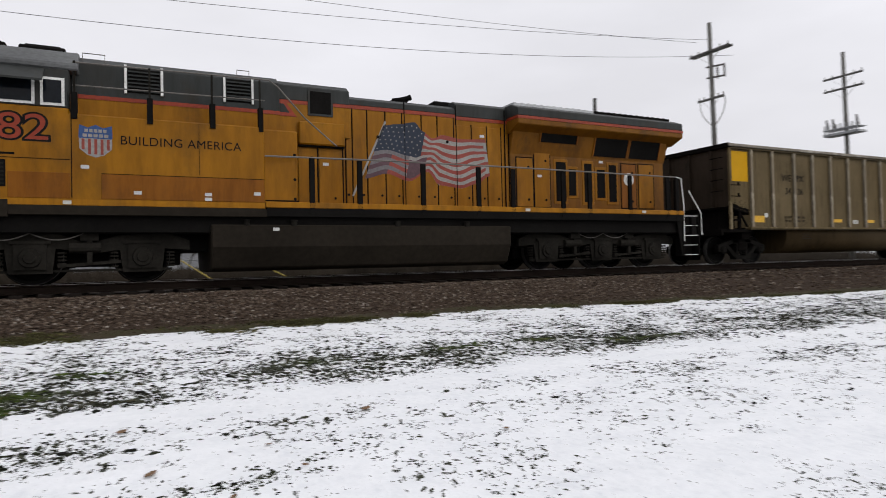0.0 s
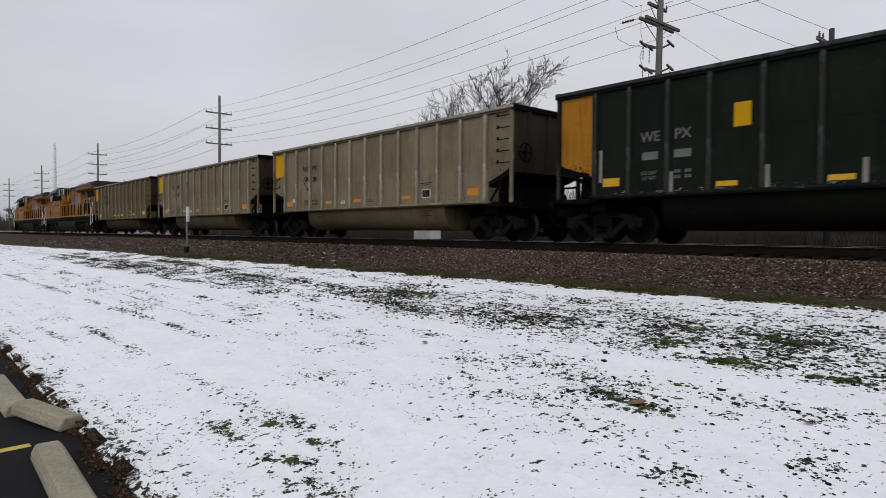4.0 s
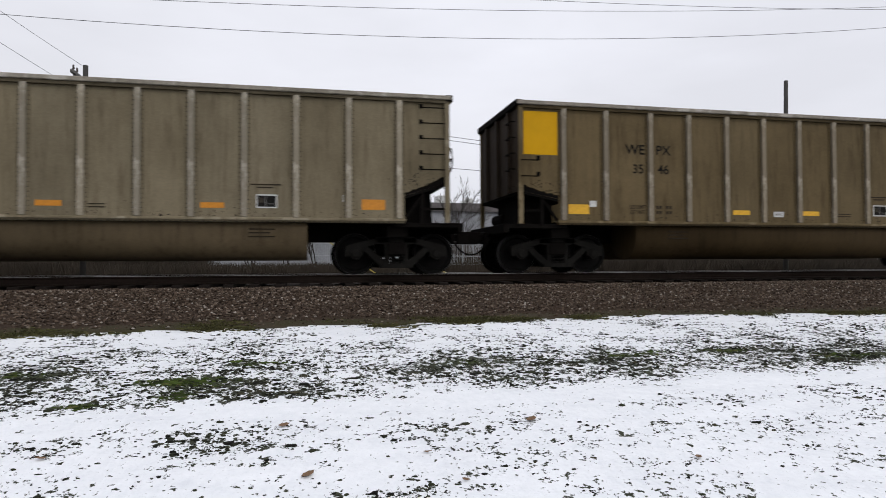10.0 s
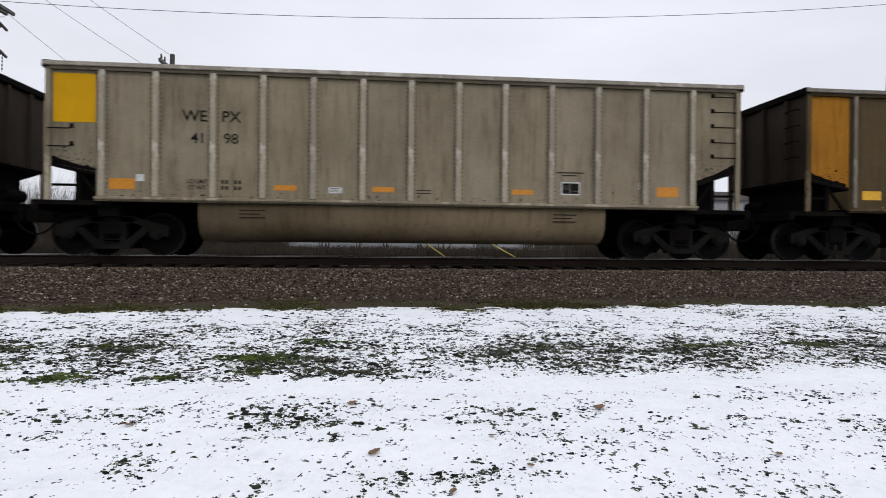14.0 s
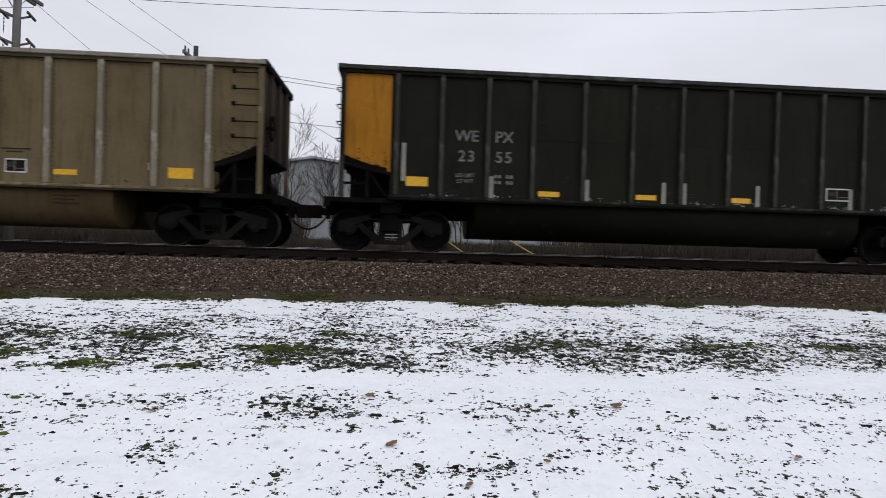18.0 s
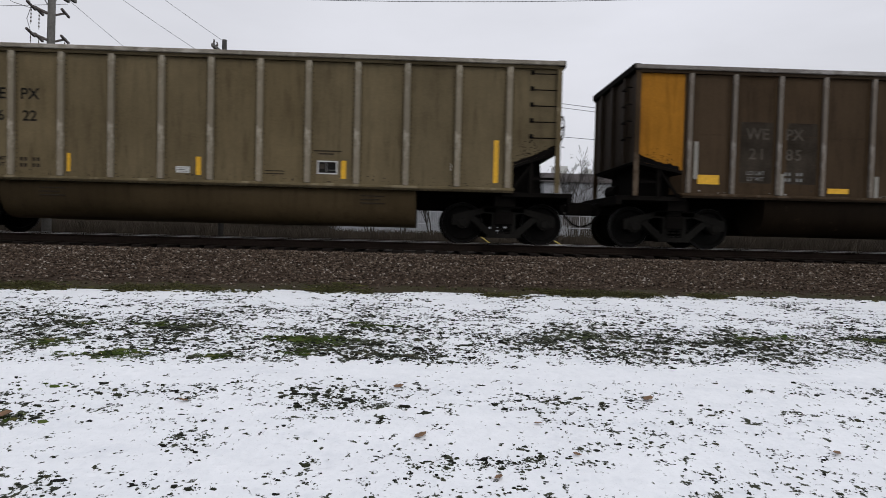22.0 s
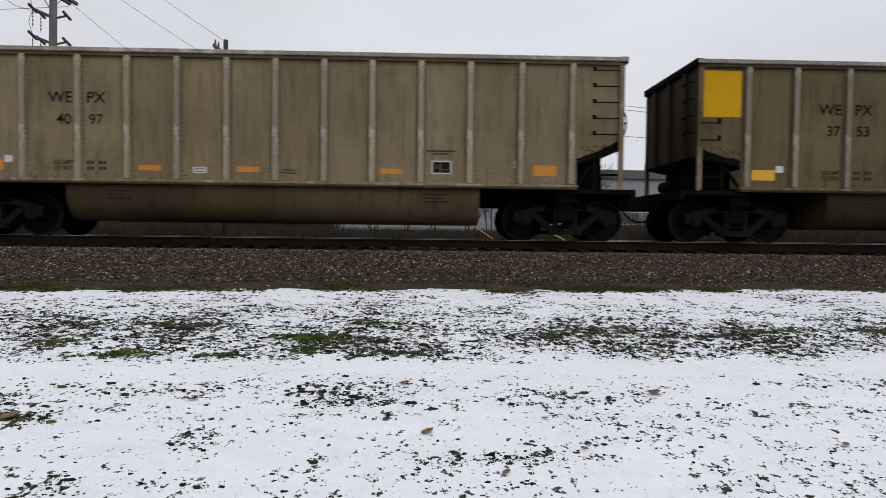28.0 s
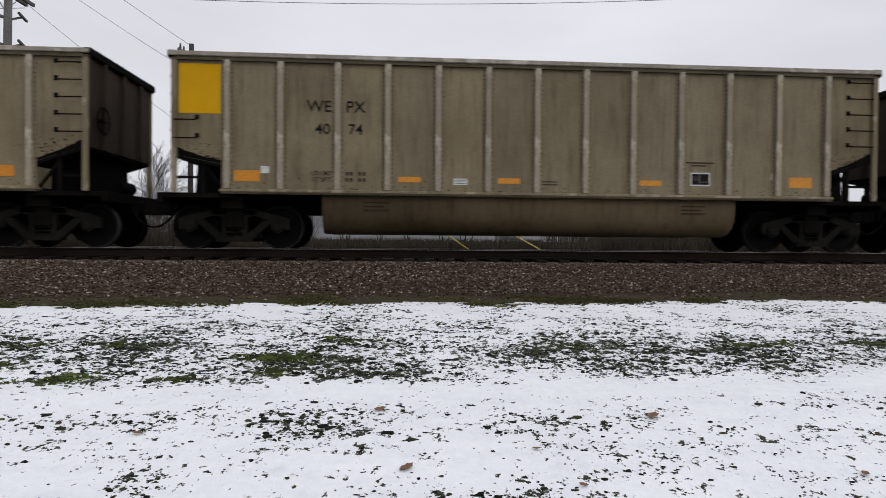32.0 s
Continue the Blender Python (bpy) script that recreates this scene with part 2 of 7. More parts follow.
M["galv"] = plain("galvanised_steel", (0.36, 0.37, 0.38), 0.5, 0.5, 0.15, 6)
M["concrete"] = plain("cast_concrete", (0.25, 0.225, 0.165), 0.9, 0, 0.18, 9, 0.4)
M["bark"] = plain("bare_bark", (0.030, 0.026, 0.022), 0.95, 0, 0.3, 9)
M["twig"] = plain("dry_brush", (0.040, 0.031, 0.022), 0.95, 0, 0.35, 7)
M["road_paint"] = plain("worn_yellow_road_paint", (0.45, 0.31, 0.07), 0.85, 0, 0.35, 12)
M["shed_wall"] = plain("ribbed_sheet_metal", (0.24, 0.245, 0.26), 0.55, 0.1, 0.12, 2)
M["shed_roof"] = plain("grey_roof_sheet", (0.30, 0.31, 0.33), 0.6, 0.1, 0.15, 1)
M["dark_roof"] = plain("dark_roofing", (0.10, 0.09, 0.09), 0.85, 0, 0.2, 1)
M["guard"] = plain("yellow_plastic_guard", (0.42, 0.33, 0.06), 0.5, 0, 0.15, 5, 0)


# snow with the lawn showing through where it is thin; the ground's "thin" layer says where
def snow_material():
    m, n, l, b = material("thin_snow_on_lawn")
    at = n.new("ShaderNodeAttribute")
    at.attribute_name = "thin"
    sep = n.new("ShaderNodeSeparateColor")
    l.new(at.outputs["Color"], sep.inputs[0])
    med = noise_node(n, l, 2.2, 5, 0.62, (0.6, 1.5, 1))
    fine = noise_node(n, l, 13, 2.0, 0.55, (0.85, 0.72, 1))
    speck = noise_node(n, l, 40, 2.0, 0.6, (0.9, 0.8, 1))
    grit = noise_node(n, l, 70, 3, 0.6)

    def math2(op, p, q):
        k = n.new("ShaderNodeMath")
        k.operation = op
        for i, s in enumerate((p, q)):
            if isinstance(s, bpy.types.NodeSocket):
                l.new(s, k.inputs[i])
            else:
                k.inputs[i].default_value = s
        return k.outputs[0]

    s = math2("ADD", math2("MULTIPLY", fine.outputs["Fac"], 0.62), math2("MULTIPLY", speck.outputs["Fac"], 0.38))
    s = math2("ADD", s, math2("MULTIPLY", sep.outputs[0], 0.20))
    s = math2("ADD", s, math2("MULTIPLY", sep.outputs[1], 0.18))
    line = noise_node(n, l, 5.5, 3.0, 0.6, (0.07, 1.5, 1))
    s = math2("ADD", s, math2("MULTIPLY", math2("MULTIPLY", math2("SUBTRACT", line.outputs["Fac"], 0.5), sep.outputs[2]), 0.55))
    gap = ramp(n, [(0.648, (0, 0, 0)), (0.676, (1, 1, 1))])
    l.new(s, gap.inputs[0])
    soil = ramp(n, [(0.35, (0.009, 0.010, 0.007)), (0.5, (0.019, 0.022, 0.012)), (0.66, (0.040, 0.043, 0.022))])
    l.new(speck.outputs["Fac"], soil.inputs[0])
    turf = ramp(n, [(0.35, (0.012, 0.018, 0.005)), (0.5, (0.032, 0.050, 0.010)), (0.66, (0.070, 0.085, 0.022))])
    l.new(speck.outputs["Fac"], turf.inputs[0])
    grass = mixc(n, l, sep.outputs[1], soil.outputs[0], turf.outputs[0])
    # grey mottling paints the soft shading of small relief into the snow colour
    snow = ramp(n, [(0.28, (0.60, 0.62, 0.655)), (0.46, (0.69, 0.705, 0.73)), (0.68, (0.755, 0.767, 0.79))])
    l.new(math2("ADD", math2("MULTIPLY", med.outputs["Fac"], 0.55), math2("MULTIPLY", fine.outputs["Fac"], 0.45)), snow.inputs[0])
    gr = ramp(n, [(0.25, (0.86, 0.86, 0.86)), (0.42, (1, 1, 1))])
    l.new(grit.outputs["Fac"], gr.inputs[0])
    sn = mixc(n, l, 1.0, snow.outputs[0], gr.outputs[0], "MULTIPLY")
    l.new(mixc(n, l, gap.outputs[0], sn, grass), b.inputs["Base Color"])
    b.inputs["Roughness"].default_value = 0.75
    b.inputs["Specular IOR Level"].default_value = 0.2
    bump(n, l, b, math2("ADD", math2("MULTIPLY", gap.outputs[0], -0.6), math2("ADD", math2("MULTIPLY", med.outputs["Fac"], 0.5), math2("MULTIPLY", fine.outputs["Fac"], 0.45))), 0.7, 0.035)
    return m


M["snow"] = snow_material()


def gravel_material(name, stops, scale):
    m, n, l, b = material(name)
    geo = n.new("ShaderNodeNewGeometry")
    r = ramp(n, stops)
    l.new(geo.outputs["Random Per Island"], r.inputs[0])
    fine = noise_node(n, l, scale, 4)
    g = ramp(n, [(0.3, (0.75, 0.75, 0.75)), (0.7, (1.15, 1.15, 1.15))])
    l.new(fine.outputs["Fac"], g.inputs[0])
    l.new(mixc(n, l, 1.0, r.outputs[0], g.outputs[0], "MULTIPLY"), b.inputs["Base Color"])
    b.inputs["Roughness"].default_value = 0.9
    b.inputs["Specular IOR Level"].default_value = 0.1
    return m


M["stone"] = gravel_material("crushed_ballast_stone", [(0.0, (0.013, 0.009, 0.006)), (0.35, (0.050, 0.034, 0.024)), (0.7, (0.092, 0.066, 0.048)), (0.94, (0.135, 0.108, 0.086)), (1.0, (0.30, 0.27, 0.24))], 30)
M["blade"] = gravel_material("lawn_blades", [(0.0, (0.006, 0.006, 0.005)), (0.5, (0.014, 0.015, 0.011)), (0.85, (0.027, 0.030, 0.016)), (1.0, (0.050, 0.044, 0.027))], 60)
M["turf"] = gravel_material("olive_turf_blades", [(0.0, (0.014, 0.020, 0.005)), (0.5, (0.034, 0.054, 0.010)), (0.85, (0.058, 0.084, 0.016)), (1.0, (0.10, 0.085, 0.036))], 60)
M["verge_blade"] = gravel_material("olive_tan_verge_blades", [(0.0, (0.018, 0.018, 0.008)), (0.5, (0.048, 0.046, 0.018)), (0.85, (0.075, 0.074, 0.024)), (1.0, (0.12, 0.10, 0.05))], 60)
M["leaf"] = plain("tan_dead_leaf", (0.17, 0.10, 0.055), 0.8, 0, 0.35, 30, 0.2)
M["litter"] = gravel_material("dead_leaf_litter", [(0.0, (0.012, 0.009, 0.006)), (0.45, (0.040, 0.024, 0.013)), (0.85, (0.075, 0.045, 0.022)), (1.0, (0.14, 0.09, 0.05))], 60)


def patchy(name, a, b_, c_, scale, lo, hi):
    m, n, l, b = material(name)
    big = noise_node(n, l, scale, 6, 0.65)
    fine = noise_node(n, l, scale * 22, 5, 0.7)
    r = ramp(n, [(0.3, a), (0.7, b_)])
    l.new(fine.outputs["Fac"], r.inputs[0])
    k = ramp(n, [(lo, (0, 0, 0)), (hi, (1, 1, 1))])
    l.new(big.outputs["Fac"], k.inputs[0])
    l.new(mixc(n, l, k.outputs[0], r.outputs[0], c_), b.inputs["Base Color"])
    b.inputs["Roughness"].default_value = 0.9
    b.inputs["Specular IOR Level"].default_value = 0.1
    bump(n, l, b, fine.outputs["Fac"], 0.6, 0.03)
    return m


M["ballast"] = patchy("ballast_bed", (0.011, 0.0075, 0.0055), (0.062, 0.043, 0.031), (0.034, 0.023, 0.016), 1.2, 0.45, 0.7)
M["verge"] = patchy("muddy_grass_verge", (0.016, 0.016, 0.008), (0.060, 0.056, 0.026), (0.048, 0.038, 0.026), 2.0, 0.4, 0.65)
M["yard"] = patchy("snow_dusted_rough_ground", (0.035, 0.028, 0.020), (0.085, 0.072, 0.054), (0.50, 0.51, 0.53), 0.6, 0.50, 0.62)
M["asphalt"] = patchy("damp_asphalt", (0.005, 0.0053, 0.006), (0.015, 0.0155, 0.017), (0.0085, 0.0088, 0.0095), 1.5, 0.4, 0.7)


# ---- mesh helpers ----
def box(bm, x0, x1, y0, y1, z0, z1):
    v = [bm.verts.new(p) for p in ((x0, y0, z0), (x1, y0, z0), (x1, y1, z0), (x0, y1, z0), (x0, y0, z1), (x1, y0, z1), (x1, y1, z1), (x0, y1, z1))]
    for q in ((0, 3, 2, 1), (4, 5, 6, 7), (0, 1, 5, 4), (1, 2, 6, 5), (2, 3, 7, 6), (3, 0, 4, 7)):
        bm.faces.new([v[i] for i in q])
    return v


def bar(bm, a, b, w, h=None):
    """A square bar from a to b."""
    a, b = Vector(a), Vector(b)
    d = (b - a).normalized()
    s = d.cross(Vector((0, 0, 1)))
    if s.length < 1e-3:
        s = Vector((1, 0, 0))
    s.normalize()
    u = s.cross(d)
    h = h or w
    ring = [(-w / 2, -h / 2), (w / 2, -h / 2), (w / 2, h / 2), (-w / 2, h / 2)]
    va = [bm.verts.new(a + s * i + u * j) for i, j in ring]
    vb = [bm.verts.new(b + s * i + u * j) for i, j in ring]
    for i in range(4):
        bm.faces.new((va[i], va[(i + 1) % 4], vb[(i + 1) % 4], vb[i]))
    bm.faces.new(va[::-1])
    bm.faces.new(vb)


def tube(bm, a, b, r0, r1=None, n=8, caps=True):
    a, b = Vector(a), Vector(b)
    r1 = r0 if r1 is None else r1
    d = (b - a).normalized()
    s = d.cross(Vector((0, 0, 1)))
    if s.length < 1e-3:
        s = Vector((1, 0, 0))
    s.normalize()
    u = s.cross(d)
    rings = []
    for p, r in ((a, r0), (b, r1)):
        rings.append([bm.verts.new(p + r * (math.cos(2 * math.pi * k / n) * s + math.sin(2 * math.pi * k / n) * u)) for k in range(n)])
    for k in range(n):
        bm.faces.new((rings[0][k], rings[0][(k + 1) % n], rings[1][(k + 1) % n], rings[1][k]))
    if caps:
        bm.faces.new(rings[0][::-1])
        bm.faces.new(rings[1])


def pipe(bm, pts, r, n=6):
    """One continuous round bar through the points."""
    pts = [Vector(p) for p in pts]
    rings = []
    for i, p in enumerate(pts):
        d = (pts[min(i + 1, len(pts) - 1)] - pts[max(i - 1, 0)]).normalized()
        s = d.cross(Vector((0.01, 0.02, 1)))
        if s.length < 0.05:
            s = d.cross(Vector((0.02, 1, 0.01)))
        s.normalize()
        u = s.cross(d)
        rings.append([bm.verts.new(p + r * (math.cos(2 * math.pi * k / n) * s + math.sin(2 * math.pi * k / n) * u)) for k in range(n)])
    for p, q in zip(rings, rings[1:]):
        for k in range(n):
            bm.faces.new((p[k], p[(k + 1) % n], q[(k + 1) % n], q[k]))
    bm.faces.new(rings[0][::-1])
    bm.faces.new(rings[-1])


def prism(bm, poly, y0, y1):
    """A polygon in x and z, drawn out from y0 to y1."""
    a = [bm.verts.new((x, y0, z)) for x, z in poly]
    b = [bm.verts.new((x, y1, z)) for x, z in poly]
    bm.faces.new(a)
    bm.faces.new(b[::-1])
    for i in range(len(poly)):
        j = (i + 1) % len(poly)
        bm.faces.new((a[j], a[i], b[i], b[j]))


def extrude_x(bm, poly, x0, x1):
    """A polygon in y and z, drawn out from x0 to x1."""
    a = [bm.verts.new((x0, y, z)) for y, z in poly]
    b = [bm.verts.new((x1, y, z)) for y, z in poly]
    bm.faces.new(a)
    bm.faces.new(b[::-1])
    for i in range(len(poly)):
        j = (i + 1) % len(poly)
        bm.faces.new((a[j], a[i], b[i], b[j]))


def lathe_y(bm, prof, c, n=28):
    """A profile of (radius, y) turned about the y axis through c."""
    rings = []
    for r, y in prof:
        rings.append([bm.verts.new((c[0] + r * math.cos(2 * math.pi * k / n), c[1] + y, c[2] + r * math.sin(2 * math.pi * k / n))) for k in range(n)])
    for p, q in zip(rings, rings[1:]):
        for k in range(n):
            bm.faces.new((p[k], p[(k + 1) % n], q[(k + 1) % n], q[k]))
    bm.faces.new(rings[0])
    bm.faces.new(rings[-1][::-1])


def finish(bm, name, mat, bevel=0.0, smooth=False):
    bmesh.ops.recalc_face_normals(bm, faces=bm.faces)
    if bevel:
        bmesh.ops.bevel(bm, geom=[e for e in bm.edges if len(e.link_faces) == 2 and e.calc_face_angle(0) > 0.6], offset=bevel, segments=1, affect="EDGES")
    me = bpy.data.meshes.new(name)
    bm.to_mesh(me)
    bm.free()
    for k in mat if isinstance(mat, (list, tuple)) else (mat,):
        me.materials.append(k)
    if smooth:
        me.polygons.foreach_set("use_smooth", [True] * len(me.polygons))
    return me


def part(name, bm, mat, parent, label="", bevel=0.0, smooth=False):
    me = bm if isinstance(bm, bpy.types.Mesh) else finish(bm, name, mat, bevel, smooth)
    ob = new(name, me)
    ob.parent = parent
    if label:
        ob["label"] = label
    return ob


def thing(name, label, category, group="", kind="", m=None):
    ob = new(name)
    ob.empty_display_size = 0.2
    if m:
        ob.matrix_world = m
    return tagged(ob, label, category, group, kind)


def mesh_thing(name, bm, mat, label, category, group="", kind="", bevel=0.0, smooth=False):
    me = bm if isinstance(bm, bpy.types.Mesh) else finish(bm, name, mat, bevel, smooth)
    return tagged(new(name, me), label, category, group, kind)


def raw_mesh(name, verts, faces, mat, smooth=False):
    me = bpy.data.meshes.new(name)
    me.from_pydata([tuple(v) for v in verts], [], [tuple(q) for q in faces])
    me.materials.append(mat)
    me.update()
    if smooth:
        me.polygons.foreach_set("use_smooth", [True] * len(me.polygons))
    return me


TEXTS = {}


def text_mesh(words, size, mat, spread=1.0, bold=0.010):
    """Lettering as a thin mesh in the x-z plane, facing -y, centred on its origin."""
    key = (words, size, mat.name, spread, bold)
    if key not in TEXTS:
        cu = bpy.data.curves.new("lettering", "FONT")
        cu.body, cu.size, cu.align_x, cu.align_y = words, size, "CENTER", "CENTER"
        cu.extrude, cu.offset, cu.space_character = 0.002, 0.0 if "9" in words and bold < 0.05 else size * bold, spread
        ob = bpy.data.objects.new("lettering", cu)
        me = bpy.data.meshes.new_from_object(ob)
        bpy.data.objects.remove(ob)
        me.transform(Matrix.Rotation(radians(90), 4, "X"))
        me.materials.clear()
        me.materials.append(mat)
        TEXTS[key] = me
    return TEXTS[key]


# ---- the ground: one sheet from the car park to the horizon ----
def spaced(stops):
    out = [stops[0][0]]
    for (a, step), (b, _) in zip(stops, stops[1:]):
        k = max(1, round((b - a) / step))
        out += [a + (b - a) * (i + 1) / k for i in range(k)]
    return out


GX = spaced([(-900, 60), (-300, 10), (-100, 2.0), (-40, 0.5), (-14, 0.16), (14, 0.5), (40, 3), (150, 50), (900, 50)])
GY = spaced([(-300, 50), (-40, 6), (-4, 0.5), (1.0, 0.1), (1.6, 0.14), (8, 0.1), (13.2, 0.4), (19, 1.0), (40, 8), (120, 60), (1200, 60)])


# ---- lawn: where the snow lies thin and where the turf is bare ----
PATCHES = [(-1.25, 7.30, 0.46, 0.17), (-1.21, 6.80, 0.14, 0.07), (-3.03, 6.52, 0.25, 0.16), (-3.86, 6.92, 0.20, 0.13), (-2.05, 6.57, 0.18, 0.07), (-3.16, 7.76, 0.14, 0.10), (-0.45, 8.04, 0.30, 0.10), (-3.50, 6.44, 0.10, 0.10),
           (-3.97, 7.72, 0.14, 0.10), (2.16, 7.79, 0.48, 0.14), (4.45, 7.92, 0.45, 0.12), (5.94, 7.99, 0.36, 0.10), (4.39, 7.22, 0.28, 0.06), (2.40, 7.00, 0.20, 0.06), (4.92, 7.16, 0.22, 0.06), (-2.79, 7.67, 0.20, 0.08),
           (7.9, 7.6, 0.8, 0.14), (-10.3, 6.9, 0.6, 0.12), (-9.9, 7.65, 0.7, 0.15), (-15.5, 7.2, 1.4, 0.18), (-22.0, 7.5, 2.2, 0.3), (-5.62, 2.16, 0.26, 0.06), (-5.40, 2.60, 0.20, 0.06), (-4.46, 2.27, 0.17, 0.07),
           (-3.94, 2.23, 0.20, 0.06), (-4.07, 2.55, 0.16, 0.06), (-4.67, 2.60, 0.16, 0.06), (-3.10, 5.58, 0.16, 0.06), (-3.13, 4.89, 0.18, 0.06)]
# dark single tufts
SPOTS = [(1.22, 5.11), (2.04, 5.57), (2.12, 4.25), (1.94, 3.96), (-1.64, 4.61), (0.08, 4.27), (-1.92, 6.57), (-3.05, 3.47), (-0.75, 5.62), (0.42, 5.30), (-0.2, 5.05), (2.6, 4.6), (-2.3, 3.9), (1.1, 3.6), (-2.5, 5.15), (0.1, 3.55)]
# narrow rows of holes left by wheels: start, end, y at the start, slope, half width, weight
ROWS = [(-26.0, -8.6, 3.02, 0.034, 0.06, 0.75), (-20.0, -5.0, 2.42, 0.016, 0.09, 0.62), (-13.0, -6.5, 5.45, 0.020, 0.06, 0.6), (-0.8, 0.1, 6.62, 0.25, 0.05, 1.0), (-9.0, -7.6, 6.5, 0.03, 0.06, 0.8), (0.2, 0.95, 4.31, 0.03, 0.05, 1.0), (-14.0, -9.5, 1.95, 0.04, 0.05, 0.5), (-20.0, -9.0, 4.4, 0.03, 0.05, 0.4)]


def green_at(x, y):
    """How far the turf is bare of snow, 0 to 1."""
    g = 0.0
    for cx, cy, p, q in PATCHES:
        d = ((x - cx) / p) ** 2 + ((y - cy) / q) ** 2
        if d < 4:
            g = max(g, math.exp(-d * 0.8) * (0.7 if cx > 1.5 else 1.0) * (0.8 + 1.0 * noise.noise((x * 3.6, y * 6.5, 1.7))))
    return max(0.0, min(1.0, g))


def thin_at(x, y):
    """How thin the snow lies, 0 to 1.3."""
    clump = noise.noise((x * 0.9, y * 1.7, 2.2)) + 0.6 * noise.noise((x * 2.9, y * 4.5, 5.1))
    d = 0.24 + 0.30 * clump
    if x < -4:
        d += min(1.0, (-4 - x) / 5) * (0.3 * noise.noise((x * 0.10, y * 2.4, 6.6)) - (0.24 if y < 5.6 else 0.13))
    centre = 7.36 + 0.05 * x if x > -6 else 7.06 + 0.05 * (x + 6)
    band = math.exp(-((y - centre) / 0.92) ** 2) + 0.34 * math.exp(-((y - centre - 1.25) / 0.6) ** 2)
    d += band * (0.49 - 0.20 * max(0.0, min(1.0, (-6 - x) / 8)) + 0.16 * clump)
    second = math.exp(-((y - 5.45 - 0.03 * x) / 0.32) ** 2)
    d += second * max(0.0, 0.14 + 0.30 * clump)
    d += 0.55 * math.exp(-((x + 4.9) / 1.0) ** 2 - ((y - 2.45) / 0.5) ** 2) * (0.5 + clump)
    d += 0.40 * math.exp(-((x + 2.9) / 0.9) ** 2 - ((y - 4.95) / 0.5) ** 2) * (0.6 + clump)
    for cx, cy in SPOTS:
        if abs(x - cx) < 0.4 and abs(y - cy) < 0.3:
            d += 0.52 * math.exp(-((x - cx) / 0.12) ** 2 - ((y - cy) / 0.085) ** 2)
    for x0, x1, y0, slope, w, weight in ROWS:
        if x0 < x < x1:
            d += weight * math.exp(-((y - y0 - slope * (x - x0)) / w) ** 2) * (0.75 + 0.7 * noise.noise((x * 1.6, y0, 9.0)))
    smooth = math.exp(-((y - centre + 1.1) / 0.26) ** 2) + 0.8 * math.exp(-((y - 3.0 - 0.03 * x) / 0.3) ** 2 * (1 if x < -6 else 0.6))
    d -= 0.30 * smooth
    if y < 1.75:
        d += 0.35 * (1.75 - y) / 0.4
    return max(-0.3, min(1.15, d))


def add_thin(me, verts):
    layer = me.color_attributes.new("thin", "FLOAT_COLOR", "POINT")
    vals = []
    for x, y, _ in verts:
        if 1.0 < y < 11.2 and -60 < x < 45:
            vals += (thin_at(x, y), green_at(x, y), max(0.06, min(1.0, (-4.0 - x) / 7.0), min(0.55, (y - 6.9) * 0.4)), 1)
        else:
            vals += (0.3, 0, 0, 1)
    layer.data.foreach_set("color", vals)


def build_ground():
    verts = [(x, y, ground_z(x, y)) for x in GX for y in GY]
    ny = len(GY)
    me = bpy.data.meshes.new("ground")
    faces = [(i * ny + j, (i + 1) * ny + j, (i + 1) * ny + j + 1, i * ny + j + 1) for i in range(len(GX) - 1) for j in range(ny - 1)]
    me.from_pydata(verts, [], faces)
    for k in ("asphalt", "snow", "verge", "ballast", "yard"):
        me.materials.append(M[k])
    idx = []
    for i in range(len(GX) - 1):
        for j in range(ny - 1):
            x, y = (GX[i] + GX[i + 1]) / 2, (GY[j] + GY[j + 1]) / 2
            e = edge_y(x)
            idx.append(0 if y < 1.33 + 0.12 * noise.noise((x * 2.1, 0, 8)) + 0.07 * noise.noise((x * 7, 0, 3)) else 1 if y < e else 2 if y < e + 0.5 + 0.2 * noise.noise((x * 1.3, y, 5)) else 3 if y < 18.2 else 4)
    add_thin(me, verts)
    me.polygons.foreach_set("material_index", idx)
    me.polygons.foreach_set("use_smooth", [True] * len(idx))
    me.update()
    tagged(new("ground", me), "snow-dusted lawn rising from an asphalt car park to a ballast bank", "ground", kind="structure")


build_ground()


